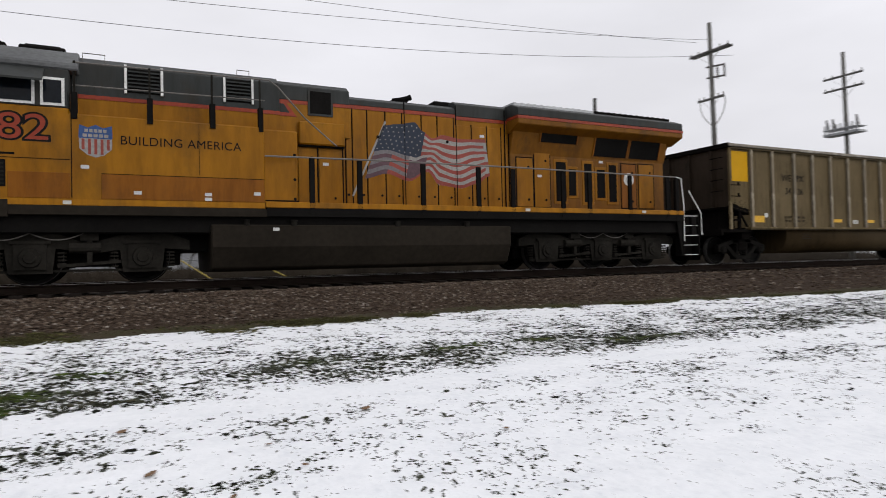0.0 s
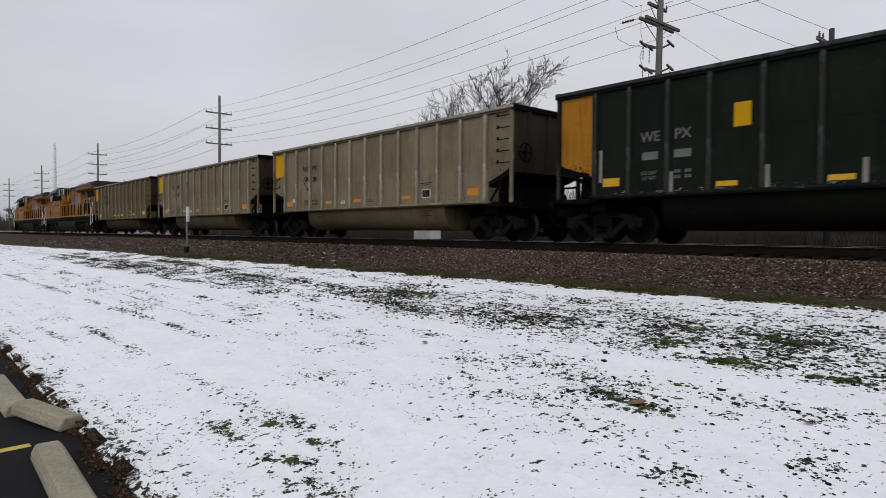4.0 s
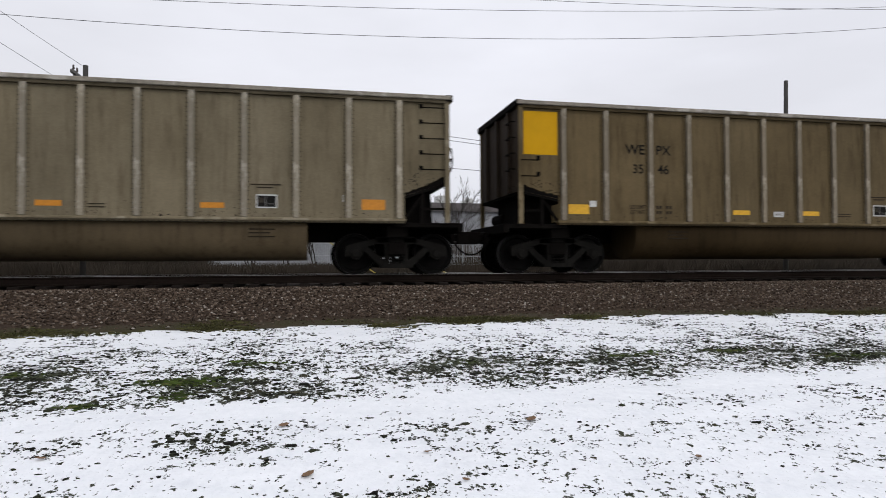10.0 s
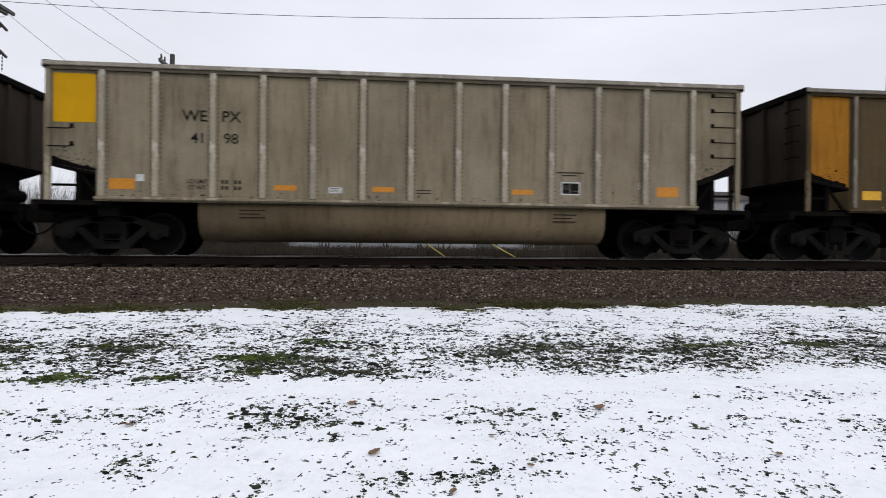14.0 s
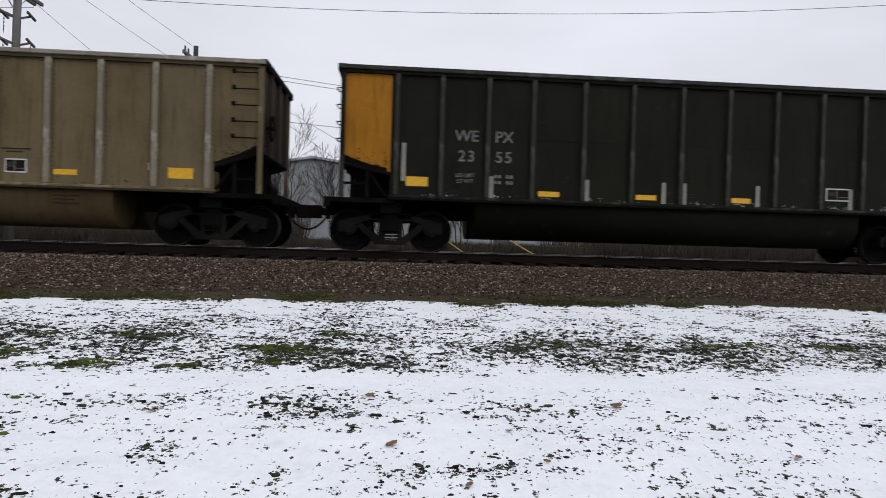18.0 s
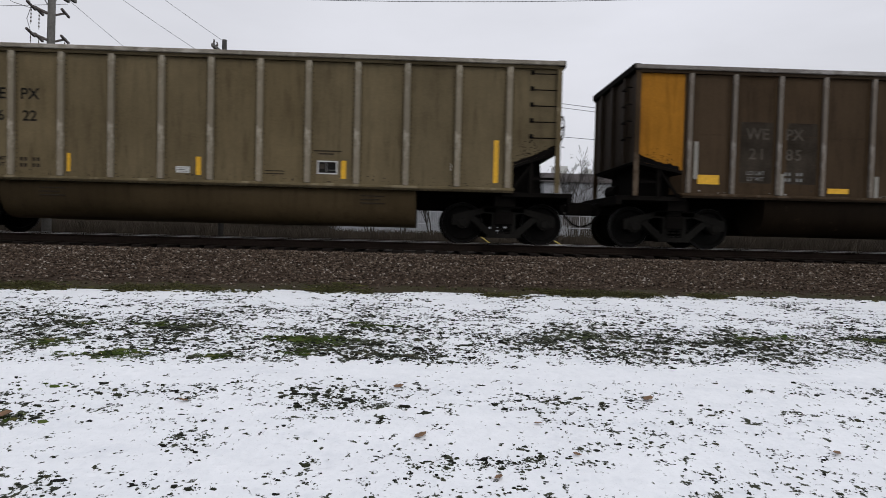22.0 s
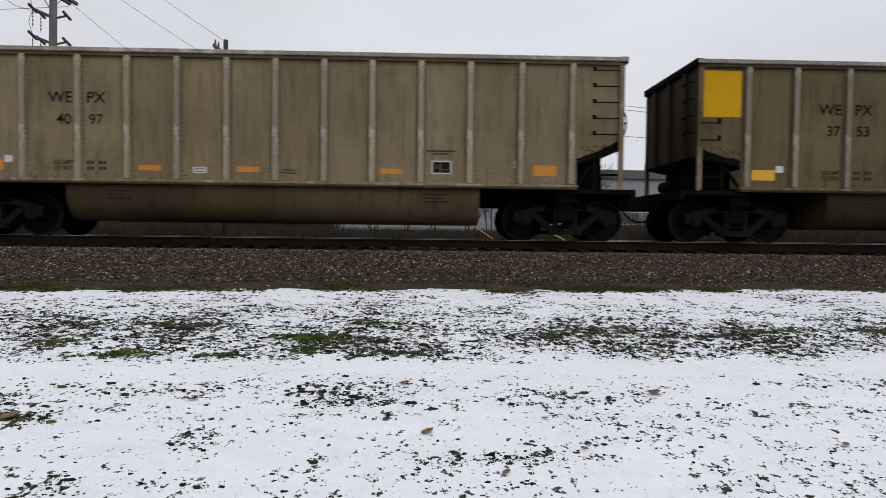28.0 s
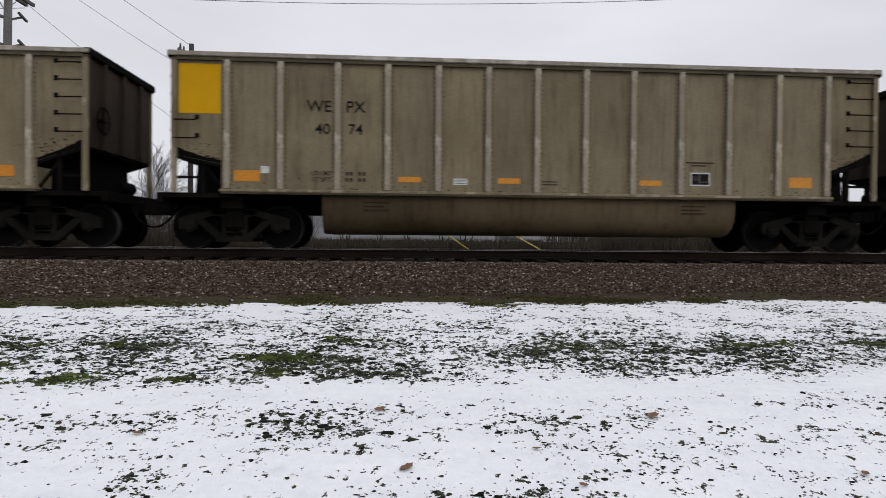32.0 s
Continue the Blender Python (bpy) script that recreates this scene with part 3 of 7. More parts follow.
# ---- track ----
def build_track():
    t = thing("railway_track", "single railway track of rusty rails on dark timber sleepers", "railway track", kind="structure")
    for y in (YC - 0.755, YC + 0.755):
        bm = bmesh.new()
        prof = [(-0.075, -0.18), (0.075, -0.18), (0.075, -0.165), (0.012, -0.145), (0.010, -0.05), (0.036, -0.035), (0.036, -0.006), (0.026, 0.0), (-0.026, 0.0), (-0.036, -0.006), (-0.036, -0.035), (-0.010, -0.05), (-0.012, -0.145), (-0.075, -0.165)]
        prof = [(y + a, b) for a, b in prof]
        a = [bm.verts.new((-700, p, rail_z(-700) + q)) for p, q in prof]
        b = [bm.verts.new((300, p, rail_z(300) + q)) for p, q in prof]
        for i in range(len(prof)):
            j = (i + 1) % len(prof)
            f = bm.faces.new((a[i], a[j], b[j], b[i]))
            if prof[i][1] > -0.007 and prof[j][1] > -0.007:
                f.material_index = 1
        part("rail", bm, (M["rail"], M["rail_head"]), t, "rusty steel rail with a polished head")
    me = None
    for k in range(-60, 50):
        x = k * 0.5
        if me is None:
            bm = bmesh.new()
            box(bm, -0.11, 0.11, -1.3, 1.3, -0.17, 0)
            me = finish(bm, "sleeper", M["sleeper"], 0.012)
        s = part("sleeper", me, None, t)
        s.matrix_basis = pose(x + random.uniform(-0.03, 0.03), YC + random.uniform(-0.04, 0.04), rail_z(x) - 0.185, 0, TILT, random.uniform(-1, 1))
    vs, fs = [], []
    for k in list(range(-500, -60)) + list(range(50, 200)):
        x = k * 0.5
        z = rail_z(x) - 0.185
        o = len(vs)
        vs += [(x - 0.11, YC - 1.3, z - 0.17), (x + 0.11, YC - 1.3, z - 0.17), (x + 0.11, YC + 1.3, z - 0.17), (x - 0.11, YC + 1.3, z - 0.17), (x - 0.11, YC - 1.3, z), (x + 0.11, YC - 1.3, z), (x + 0.11, YC + 1.3, z), (x - 0.11, YC + 1.3, z)]
        fs += [tuple(o + i for i in q) for q in ((4, 5, 6, 7), (0, 1, 5, 4), (1, 2, 6, 5), (2, 3, 7, 6), (3, 0, 4, 7))]
    tagged(part("far_sleepers", raw_mesh("far_sleepers", vs, fs, M["sleeper"]), None, t), kind="stuff")


build_track()

STONE = np.array([(1, 0, 0.1), (0.3, 0.9, -0.1), (-0.8, 0.6, 0.15), (-0.7, -0.7, -0.1), (0.45, -0.85, 0.1), (0.1, 0.05, 0.8), (0, 0, -0.7)])
STONE_F = [(0, 1, 5), (1, 2, 5), (2, 3, 5), (3, 4, 5), (4, 0, 5), (1, 0, 6), (2, 1, 6), (3, 2, 6), (4, 3, 6), (0, 4, 6)]


def scatter_stones(name, label, count, x0, x1, ys, size, mat):
    rng = np.random.default_rng(5)
    vs, fs = [], []
    while len(vs) < 7 * count:
        x = rng.uniform(x0, x1)
        y = ys(x, rng)
        if y is None:
            continue
        r = size * rng.uniform(0.6, 1.5)
        a = rng.uniform(0, 6.28)
        c, s = math.cos(a), math.sin(a)
        p = STONE * rng.uniform(0.6, 1.2, (7, 3)) * (r, r, r * 0.8)
        z = ground_z(x, y) + r * 0.25
        o = len(vs)
        vs += [(x + c * q[0] - s * q[1], y + s * q[0] + c * q[1], z + q[2]) for q in p]
        fs += [tuple(o + i for i in f) for f in STONE_F]
    return tagged(new(name, raw_mesh(name, vs, fs, mat)), label, "ballast", kind="stuff")


def bank(x, rng):
    e = edge_y(x)
    y = e + 0.15 + (13.75 - e) * rng.random() ** 0.8
    return y if y > e + 0.6 or rng.random() < 0.25 else None


scatter_stones("ballast_stones", "crushed grey-brown ballast stones heaped along the track", 52000, -15, 15, bank, 0.025, M["stone"])
scatter_stones("far_ballast_stones", "crushed grey-brown ballast stones further along the track", 9000, -60, -15, bank, 0.045, M["stone"])
scatter_stones("far_ballast_stones", "crushed grey-brown ballast stones further along the track", 4000, 15, 40, bank, 0.045, M["stone"])


def build_tufts():
    rng = random.Random(11)

    def grow(name, label, count, x0, x1, y0, dense, blades, size, mat, tall=1.0, low=0.7):
        """Low dark clods of turf, several uneven lumps each, with short blades lying on them."""
        vs, fs = [], []
        made = tries = 0
        while made < count and tries < count * 80:
            tries += 1
            x = rng.uniform(x0, x1)
            y = y0 + (10.8 - y0) * rng.random()
            if rng.random() > dense(x, y):
                continue
            made += 1
            for _ in range(rng.randrange(2, 8)):
                cx, cy = x + rng.gauss(0, size * 4.4), y + rng.gauss(0, size * 2.0)
                z = ground_z(cx, cy)
                rad = size * math.exp(rng.gauss(-0.28, 0.5)) * min(1.0, 0.40 + 0.09 * y)
                o = len(vs)
                n = 7
                flat = rng.uniform(0.5, 0.95)
                wide = rng.uniform(0.8, 1.35)
                for k in range(n):
                    t = 6.283 * k / n
                    r = rad * rng.uniform(0.4, 1.35)
                    vs.append((cx + r * wide * math.cos(t), cy + r * flat * math.sin(t), z - 0.003))
                top = min(0.018, rad * low * 0.8) * rng.uniform(0.4, 1.0)
                for k in range(n):
                    px, py, _ = vs[o + k]
                    vs.append((cx + (px - cx) * rng.uniform(0.55, 0.9), cy + (py - cy) * rng.uniform(0.55, 0.9), z + top * rng.uniform(0.6, 1.1)))
                vs.append((cx + rng.gauss(0, rad * 0.2), cy, z + top))
                for k in range(n):
                    m2 = (k + 1) % n
                    fs += [(o + k, o + m2, o + n + m2, o + n + k), (o + n + k, o + n + m2, o + 2 * n)]
                for _ in range(int(blades * rng.uniform(0.2, 1.6))):
                    bx, by = cx + rng.gauss(0, rad * 0.8), cy + rng.gauss(0, rad * flat * 0.7)
                    t = rng.uniform(0, 6.28)
                    ln = rng.uniform(0.010, 0.028) * tall
                    up = rng.uniform(0.003, 0.012) * tall
                    w = rng.uniform(0.002, 0.004)
                    o = len(vs)
                    vs += [(bx - w * math.sin(t), by + w * math.cos(t), z - 0.002), (bx + w * math.sin(t), by - w * math.cos(t), z - 0.002), (bx + ln * math.cos(t), by + ln * math.sin(t), z + up)]
                    fs.append((o, o + 1, o + 2))
        tagged(new(name, raw_mesh(name, vs, fs, mat)), label, "grass", kind="stuff")

    memo = {}

    def clods(x, y):
        key = (round(x * 16), round(y * 16))
        if key not in memo:
            cx, cy = key[0] / 16, key[1] / 16
            memo[key] = 0.0 if cy > edge_y(cx) - 0.02 else max(0.0, thin_at(cx, cy) - 0.04) ** 1.75 * 0.85
        return memo[key]

    grow("grass_tufts", "dark grass tufts poking through thin snow", 7000, -9, 9, 1.4, clods, 3, 0.0148, M["blade"], 0.9)
    grow("far_grass_tufts", "dark grass tufts further off in the snow", 3600, -34, -9, 1.4, clods, 2, 0.024, M["blade"])
    grow("far_grass_tufts", "dark grass tufts further off in the snow", 1800, 9, 22, 3.0, clods, 2, 0.026, M["blade"])

    def in_patch(x, y):
        return max(0.0, green_at(x, y) - 0.25)

    grow("grass_patches", "bare olive green patches of lawn free of snow", 1500, -26, 9, 1.5, in_patch, 9, 0.024, M["turf"], 1.3)

    def on_verge(x, y):
        e = edge_y(x)
        return 0.8 if e - 0.14 < y < e + 0.5 and noise.noise((x * 1.1, y * 1.2, 6)) + 0.5 * noise.noise((x * 4, y * 3, 2)) > 0.05 else 0.0

    grow("verge_grass", "muddy olive grass along the foot of the ballast", 2300, -30, 22, 5.5, on_verge, 9, 0.032, M["verge_blade"], 4.2)


build_tufts()


def build_leaf(x, y, size, turn):
    bm = bmesh.new()
    rim = [(0.9, 0.0), (0.62, 0.22), (0.5, 0.42), (0.15, 0.42), (-0.25, 0.5), (-0.5, 0.3), (-0.8, 0.12), (-0.6, -0.2), (-0.35, -0.45), (0.12, -0.4), (0.45, -0.42), (0.6, -0.2)]
    top = [bm.verts.new((a * size, b * size, 0.012 + 0.25 * size * abs(b) + 0.2 * size * a * a)) for a, b in rim]
    low = [bm.verts.new((a * size, b * size, 0.008 + 0.25 * size * abs(b) + 0.2 * size * a * a)) for a, b in rim]
    ct, cl = bm.verts.new((0, 0, 0.012)), bm.verts.new((0, 0, 0.007))
    k = len(rim)
    for i in range(k):
        j = (i + 1) % k
        bm.faces.new((ct, top[i], top[j]))
        bm.faces.new((cl, low[j], low[i]))
        bm.faces.new((top[i], low[i], low[j], top[j]))
    ob = mesh_thing("fallen_leaf", bm, M["leaf"], "curled brown dead leaf lying on the snow", "leaf", "fallen leaves")
    ob.matrix_world = pose(x, y, ground_z(x, y) + 0.004, random.uniform(-12, 12), random.uniform(-12, 12), turn)


for lx, ly, ls in ((0.08, 4.72, 0.07), (-0.13, 5.78, 0.06), (2.13, 5.6, 0.09), (-3.13, 4.91, 0.11), (1.02, 5.0, 0.04), (0.6, 4.1, 0.05), (-6.4, 5.2, 0.07), (-1.9, 5.3, 0.05), (3.2, 4.6, 0.05), (1.2, 4.45, 0.035)):
    build_leaf(lx, ly, ls, random.uniform(0, 360))


# ---- car park edge: wheel stops, painted line, leaf litter ----
def wheel_stop(x, y, turn, length, label, tilt=0.0):
    bm = bmesh.new()
    prof = [(-0.125, 0.0), (0.125, 0.0), (0.12, 0.06), (0.085, 0.125), (-0.085, 0.125), (-0.12, 0.06)]
    extrude_x(bm, prof, -length / 2, length / 2)
    for v in bm.verts:
        v.co += Vector((noise.noise(v.co * 7), noise.noise(v.co * 9 + Vector((3, 0, 0))), 0)) * 0.012
    ob = mesh_thing("wheel_stop", bm, M["concrete"], label, "parking stop", "wheel stops", bevel=0.012)
    ob.matrix_world = pose(x, y, ground_z(x, 1.0) + (0.0 if not tilt else 0.03), 0, tilt, turn)


wheel_stop(-5.40, 0.94, -2.0, 1.75, "worn concrete wheel stop on the asphalt")
wheel_stop(-8.57, 0.96, 0.5, 1.68, "worn concrete wheel stop on the asphalt")
wheel_stop(-11.45, 0.96, -2.0, 1.8, "worn concrete wheel stop on the asphalt")
wheel_stop(-7.26, 1.13, 21.0, 0.80, "broken end of a concrete wheel stop lying askew", 4)
bm = bmesh.new()
box(bm, -0.05, 0.05, -2.4, 0.0, 0, 0.004)
ob = mesh_thing("painted_bay_line", bm, M["road_paint"], "worn yellow parking bay line on asphalt", "road marking")
ob.matrix_world = pose(-6.64, 0.90, ground_z(-7, 1.0) + 0.001, 0, 0, 4)


def litter():
    rng = np.random.default_rng(3)
    vs, fs = [], []
    for _ in range(15000):
        x = rng.uniform(-20, -3)
        drift = 0.10 * noise.noise((x * 2.1, 0, 8)) + 0.06 * noise.noise((x * 6, 0, 3))
        y = 1.27 + drift + rng.normal(0, 0.065) * (0.7 + 0.6 * noise.noise((x * 1.3, 5, 0)))
        z = ground_z(x, y) + rng.uniform(0.001, 0.022)
        a, r = rng.uniform(0, 6.28), 0.011 * math.exp(rng.normal(0, 0.45))
        o = len(vs)
        for k in range(4):
            t = a + k * 1.57 + rng.uniform(-0.6, 0.6)
            vs.append((x + r * math.cos(t), y + r * math.sin(t) * 0.7, z + rng.uniform(-0.5, 0.7) * r))
        fs.append((o, o + 1, o + 2, o + 3))
    tagged(new("leaf_litter", raw_mesh("leaf_litter", vs, fs, M["litter"])), "strip of dead leaves and mud along the asphalt edge", "leaf litter", kind="stuff")


litter()


# ---- marker post beside the track ----
def marker_post():
    t = thing("marker_post", "weathered steel marker post with a small white plate", "post", m=pose(-26.0, 9.1, ground_z(-26.0, 9.1)))
    bm = bmesh.new()
    box(bm, -0.055, 0.055, -0.03, 0.03, -0.2, 2.85)
    part("post", bm, M["pole"], t, bevel=0.008)
    bm = bmesh.new()
    box(bm, 0.06, 0.22, -0.06, 0.03, 1.25, 1.85)
    part("plate", bm, M["label"], t, "small white plate", bevel=0.006)
    bm = bmesh.new()
    box(bm, -0.09, 0.09, -0.08, 0.06, -0.05, 0.25)
    part("foot", bm, M["rail"], t, bevel=0.01)


marker_post()

# ---- pole line beyond the track ----
POLE_Y = 23.5


def utility_pole(x, y, top, arms, label, dead_end=False, lean=0.0, low=False, loops=0.0, rack=0.0):
    base = ground_z(x, y)
    t = thing("utility_pole", label, "utility pole", "poles of the line", m=pose(x, y, base, 0, lean, 0))
    h = top - base
    bm = bmesh.new()
    tube(bm, (0, 0, -0.5), (0, 0, h), 0.16 if top > 9 else 0.10, 0.11 if top > 9 else 0.085, 12)
    part("shaft", bm, M["pole"] if top > 9 else M["old_pole"], t, smooth=True)
    for z, half, two in arms:
        z -= base
        for sy in (-0.13, 0.13) if two else (-0.13,):
            bm = bmesh.new()
            box(bm, sy - 0.05, sy + 0.05, -half, half, z - 0.06, z + 0.06)
            part("crossarm", bm, M["pole"], t, bevel=0.008)
        bm = bmesh.new()
        for s in (-1, 1):
            bar(bm, (-0.19, s * half * 0.62, z - 0.05), (-0.1, 0, z - 0.65), 0.035, 0.012)
        part("brace", bm, M["galv"], t)
        for s in (0.93,) if dead_end else (-0.93, -0.55, 0.55, 0.93):
            bm = bmesh.new()
            for k in range(3):
                tube(bm, (-0.1, s * half, z + 0.08 + k * 0.05), (-0.1, s * half, z + 0.11 + k * 0.05), 0.05 - 0.008 * k, 0.03, 8)
            tube(bm, (-0.1, s * half, z + 0.05), (-0.1, s * half, z + 0.22), 0.015, 0.015, 6)
            part("insulator", bm, M["insulator"], t)
    if low:
        # strain insulators where the wires end, jumpers and two racks of cut-outs
        for za, sy in ((12.6, -1.2), (11.45, -1.2), (10.0, -1.2), (11.45, 0.2)):
            bm = bmesh.new()
            p = Vector((-0.2, sy, za - base + 0.02))
            tube(bm, p, p + Vector((-0.85, 0, 0.0)), 0.012, 0.012, 5)
            for k in range(5):
                q = p + Vector((-0.25 - 0.11 * k, 0, 0))
                tube(bm, q, q + Vector((-0.05, 0, 0)), 0.045, 0.06, 8)
            part("strain_insulator", bm, M["insulator"], t)
        for zz in (8.2 - base, 9.15 - base):
            for k, (dx, sy) in enumerate(((-0.42, -0.5), (-0.5, 0.1), (0.38, 0.2))):
                bm = bmesh.new()
                bar(bm, (0.0, sy * 0.4, zz - 0.1), (dx, sy, zz + 0.05), 0.06)
                bar(bm, (dx, sy - 0.25, zz + 0.12), (dx, sy + 0.25, zz - 0.02), 0.07)
                part("bracket", bm, M["insulator"], t)
                if k < 2 or zz < 7.5:
                    bm = bmesh.new()
                    for i in range(4):
                        tube(bm, (dx, sy, zz - 0.08 - 0.13 * i), (dx, sy, zz - 0.14 - 0.13 * i), 0.018, 0.026, 8)
                    tube(bm, (dx, sy, zz), (dx, sy, zz - 0.62), 0.010, 0.010, 6)
                    part("hanging_insulator", bm, M["insulator"], t)
        for pts in ([(-1.25, -1.2, 11.4 - base), (-1.0, -1.2, 10.9 - base), (-0.6, -1.0, 10.6 - base), (-0.4, -0.7, 10.7 - base)],
                    [(-1.3, -1.2, 9.95 - base), (-1.15, -1.2, 9.4 - base), (-0.8, -0.9, 9.15 - base), (-0.4, -0.5, 9.1 - base)],
                    [(-0.45, -0.7, 10.7 - base), (-0.42, -0.7, 9.6 - base), (-0.3, -0.7, 9.1 - base), (-0.5, -0.6, 8.7 - base), (-0.4, -0.5, 8.2 - base)]):
            bm = bmesh.new()
            pipe(bm, pts, 0.010, 5)
            part("jumper_wire", bm, M["wire"], t)
    if loops:
        z = loops - base
        for s in (-1, 1):
            bm = bmesh.new()
            pipe(bm, [(0.0, s * 0.8, z), (-0.02, s * 0.82, z - 0.4), (0, s * 0.66, z - 0.85), (0, s * 0.36, z - 1.2), (0, s * 0.12, z - 1.45)], 0.022, 5)
            part("cable_loop", bm, M["insulator"], t)
        for k in range(2):
            bm = bmesh.new()
            bar(bm, (-0.1, -0.95, z + 1.05 + 0.6 * k), (0.1, 0.4, z + 1.25 + 0.6 * k), 0.08)
            part("rack_bar", bm, M["insulator"], t)
        for s in (-0.85, -0.4):
            bm = bmesh.new()
            for i in range(5):
                tube(bm, (0, s, z + 1.10 + 0.11 * i), (0, s, z + 1.16 + 0.11 * i), 0.05, 0.07, 8)
            tube(bm, (0, s, z + 1.0), (0, s, z + 1.75), 0.03, 0.03, 6)
            part("cut_out", bm, M["insulator"], t)
    if rack:
        z = rack - base
        bm = bmesh.new()
        box(bm, -0.45, 0.45, -1.0, 1.25, z - 0.15, z + 0.0)
        box(bm, -0.45, 0.45, -1.0, 1.25, z + 0.22, z + 0.28)
        part("rack", bm, M["galv"], t, "pale steel equipment rack", bevel=0.01)
        for k in range(9):
            bm = bmesh.new()
            box(bm, -0.47, -0.43, -0.95 + k * 0.25, -0.85 + k * 0.25, z, z + 0.55)
            part("rack_fin", bm, M["galv"], t)
        for s in (-0.75, 0.75, 1.15):
            bm = bmesh.new()
            tube(bm, (0, s, z + 0.28), (0, s + 0.1, z + 1.0), 0.09, 0.06, 10)
            part("bushing", bm, M["insulator"], t)
    return t


ARMS = [(12.5, 1.25, False), (11.05, 1.25, False), (9.65, 1.25, False)]
for px in (-58.2, -102.8, -146.5, -190.0, -233.0, -276.0):
    utility_pole(px, POLE_Y, 14.1 + GRADE * px * 0.5, [(z + GRADE * px * 0.5, h, d) for z, h, d in ARMS], "tall weathered wooden utility pole with three crossarms")
utility_pole(-13.7, POLE_Y, 13.6, [(12.6, 1.3, True), (11.45, 1.3, True), (10.72, 0.7, False), (10.0, 1.3, True)], "tall wooden dead-end pole with double crossarms and hanging insulators", True, 0.6, True)
utility_pole(28.9, POLE_Y, 14.6, [(13.0, 1.3, True), (10.4, 0.85, False)], "tall wooden utility pole with crossarms and looped cables", False, -1.5, False, 10.4)
utility_pole(41.4, POLE_Y + 0.3, 14.75, [(13.2, 1.25, False), (12.4, 1.25, False)], "tall wooden utility pole carrying a pale equipment rack", False, -1.5, False, 0, 9.6)
utility_pole(-7.4, POLE_Y, 8.4, [(7.95, 0.9, False)], "short wooden guyed pole with one small crossarm")
t = thing("utility_pole", "plain dark wooden stub pole leaning slightly", "utility pole", "poles of the line", m=pose(20.3, POLE_Y, ground_z(20, POLE_Y), 0, 0.8, 0))
bm = bmesh.new()
tube(bm, (0, 0, -0.5), (0, 0, 8.55), 0.105, 0.085, 12)
part("shaft", bm, M["old_pole"], t, smooth=True)


def wire(a, b, sag, r=0.014, n=24):
    bm = bmesh.new()
    pts = []
    for k in range(n + 1):
        f = k / n
        p = Vector(a).lerp(Vector(b), f)
        p.z -= sag * 4 * f * (1 - f)
        pts.append(p)
    pipe(bm, pts, r, 4)
    mesh_thing("overhead_wire", bm, M["wire"], "thin overhead wire sagging between poles", "wire", "overhead wires")


ENDS = [-276.0, -233.0, -190.0, -146.5, -102.8, -58.2, -13.7]
for a, b in zip(ENDS, ENDS[1:]):
    for z, h, _ in ARMS:
        for s in (-0.93, 0.93):
            zb = z + (0.35 if z > 11.5 else 0.3) + GRADE * b * 0.5 if b < -20 else z + 0.2
            wire((a, POLE_Y + s * h, z + 0.2 + GRADE * a * 0.5), (b, POLE_Y + s * h, zb), 0.75, 0.010 if a > -70 else 0.014)
for za, zb, s, sag in ((9.6, 12.1, -1.2, 1.0), (10.6, 13.3, 0.0, 0.55), (12.2, 13.5, 1.1, 0.5)):
    wire((-13.7, POLE_Y + s, za), (28.9, POLE_Y + s, zb + 0.4), sag, 0.010)
for s, za, zb in ((-0.7, 12.7, 8.3), (0.0, 11.5, 7.4), (0.7, 10.1, 5.3)):
    wire((-13.7, POLE_Y + s, za), (-7.4, POLE_Y + s * 0.5, zb), 0.1, 0.007)
for za, zb in ((7.75, 5.3), (7.6, 5.15), (6.0, 4.7)):
    wire((-7.4, POLE_Y - 0.2, za), (20.0, POLE_Y, zb), 0.12, 0.010)
for gx in (2.95, 5.75):
    t = thing("guy_wire", "steel guy wire with a yellow plastic guard at its foot", "guy wire", "guy wires", m=pose(0, 0, 0))
    a, b = Vector((gx, POLE_Y, ground_z(gx, POLE_Y))), Vector((-7.4, POLE_Y, 8.0))
    bm = bmesh.new()
    tube(bm, a, b, 0.008, 0.008, 5)
    part("strand", bm, M["wire"], t)
    bm = bmesh.new()
    d = (b - a).normalized()
    tube(bm, a + d * 0.1, a + d * 2.5, 0.024, 0.02, 8)
    part("guard", bm, M["guard"], t, "yellow plastic guard")


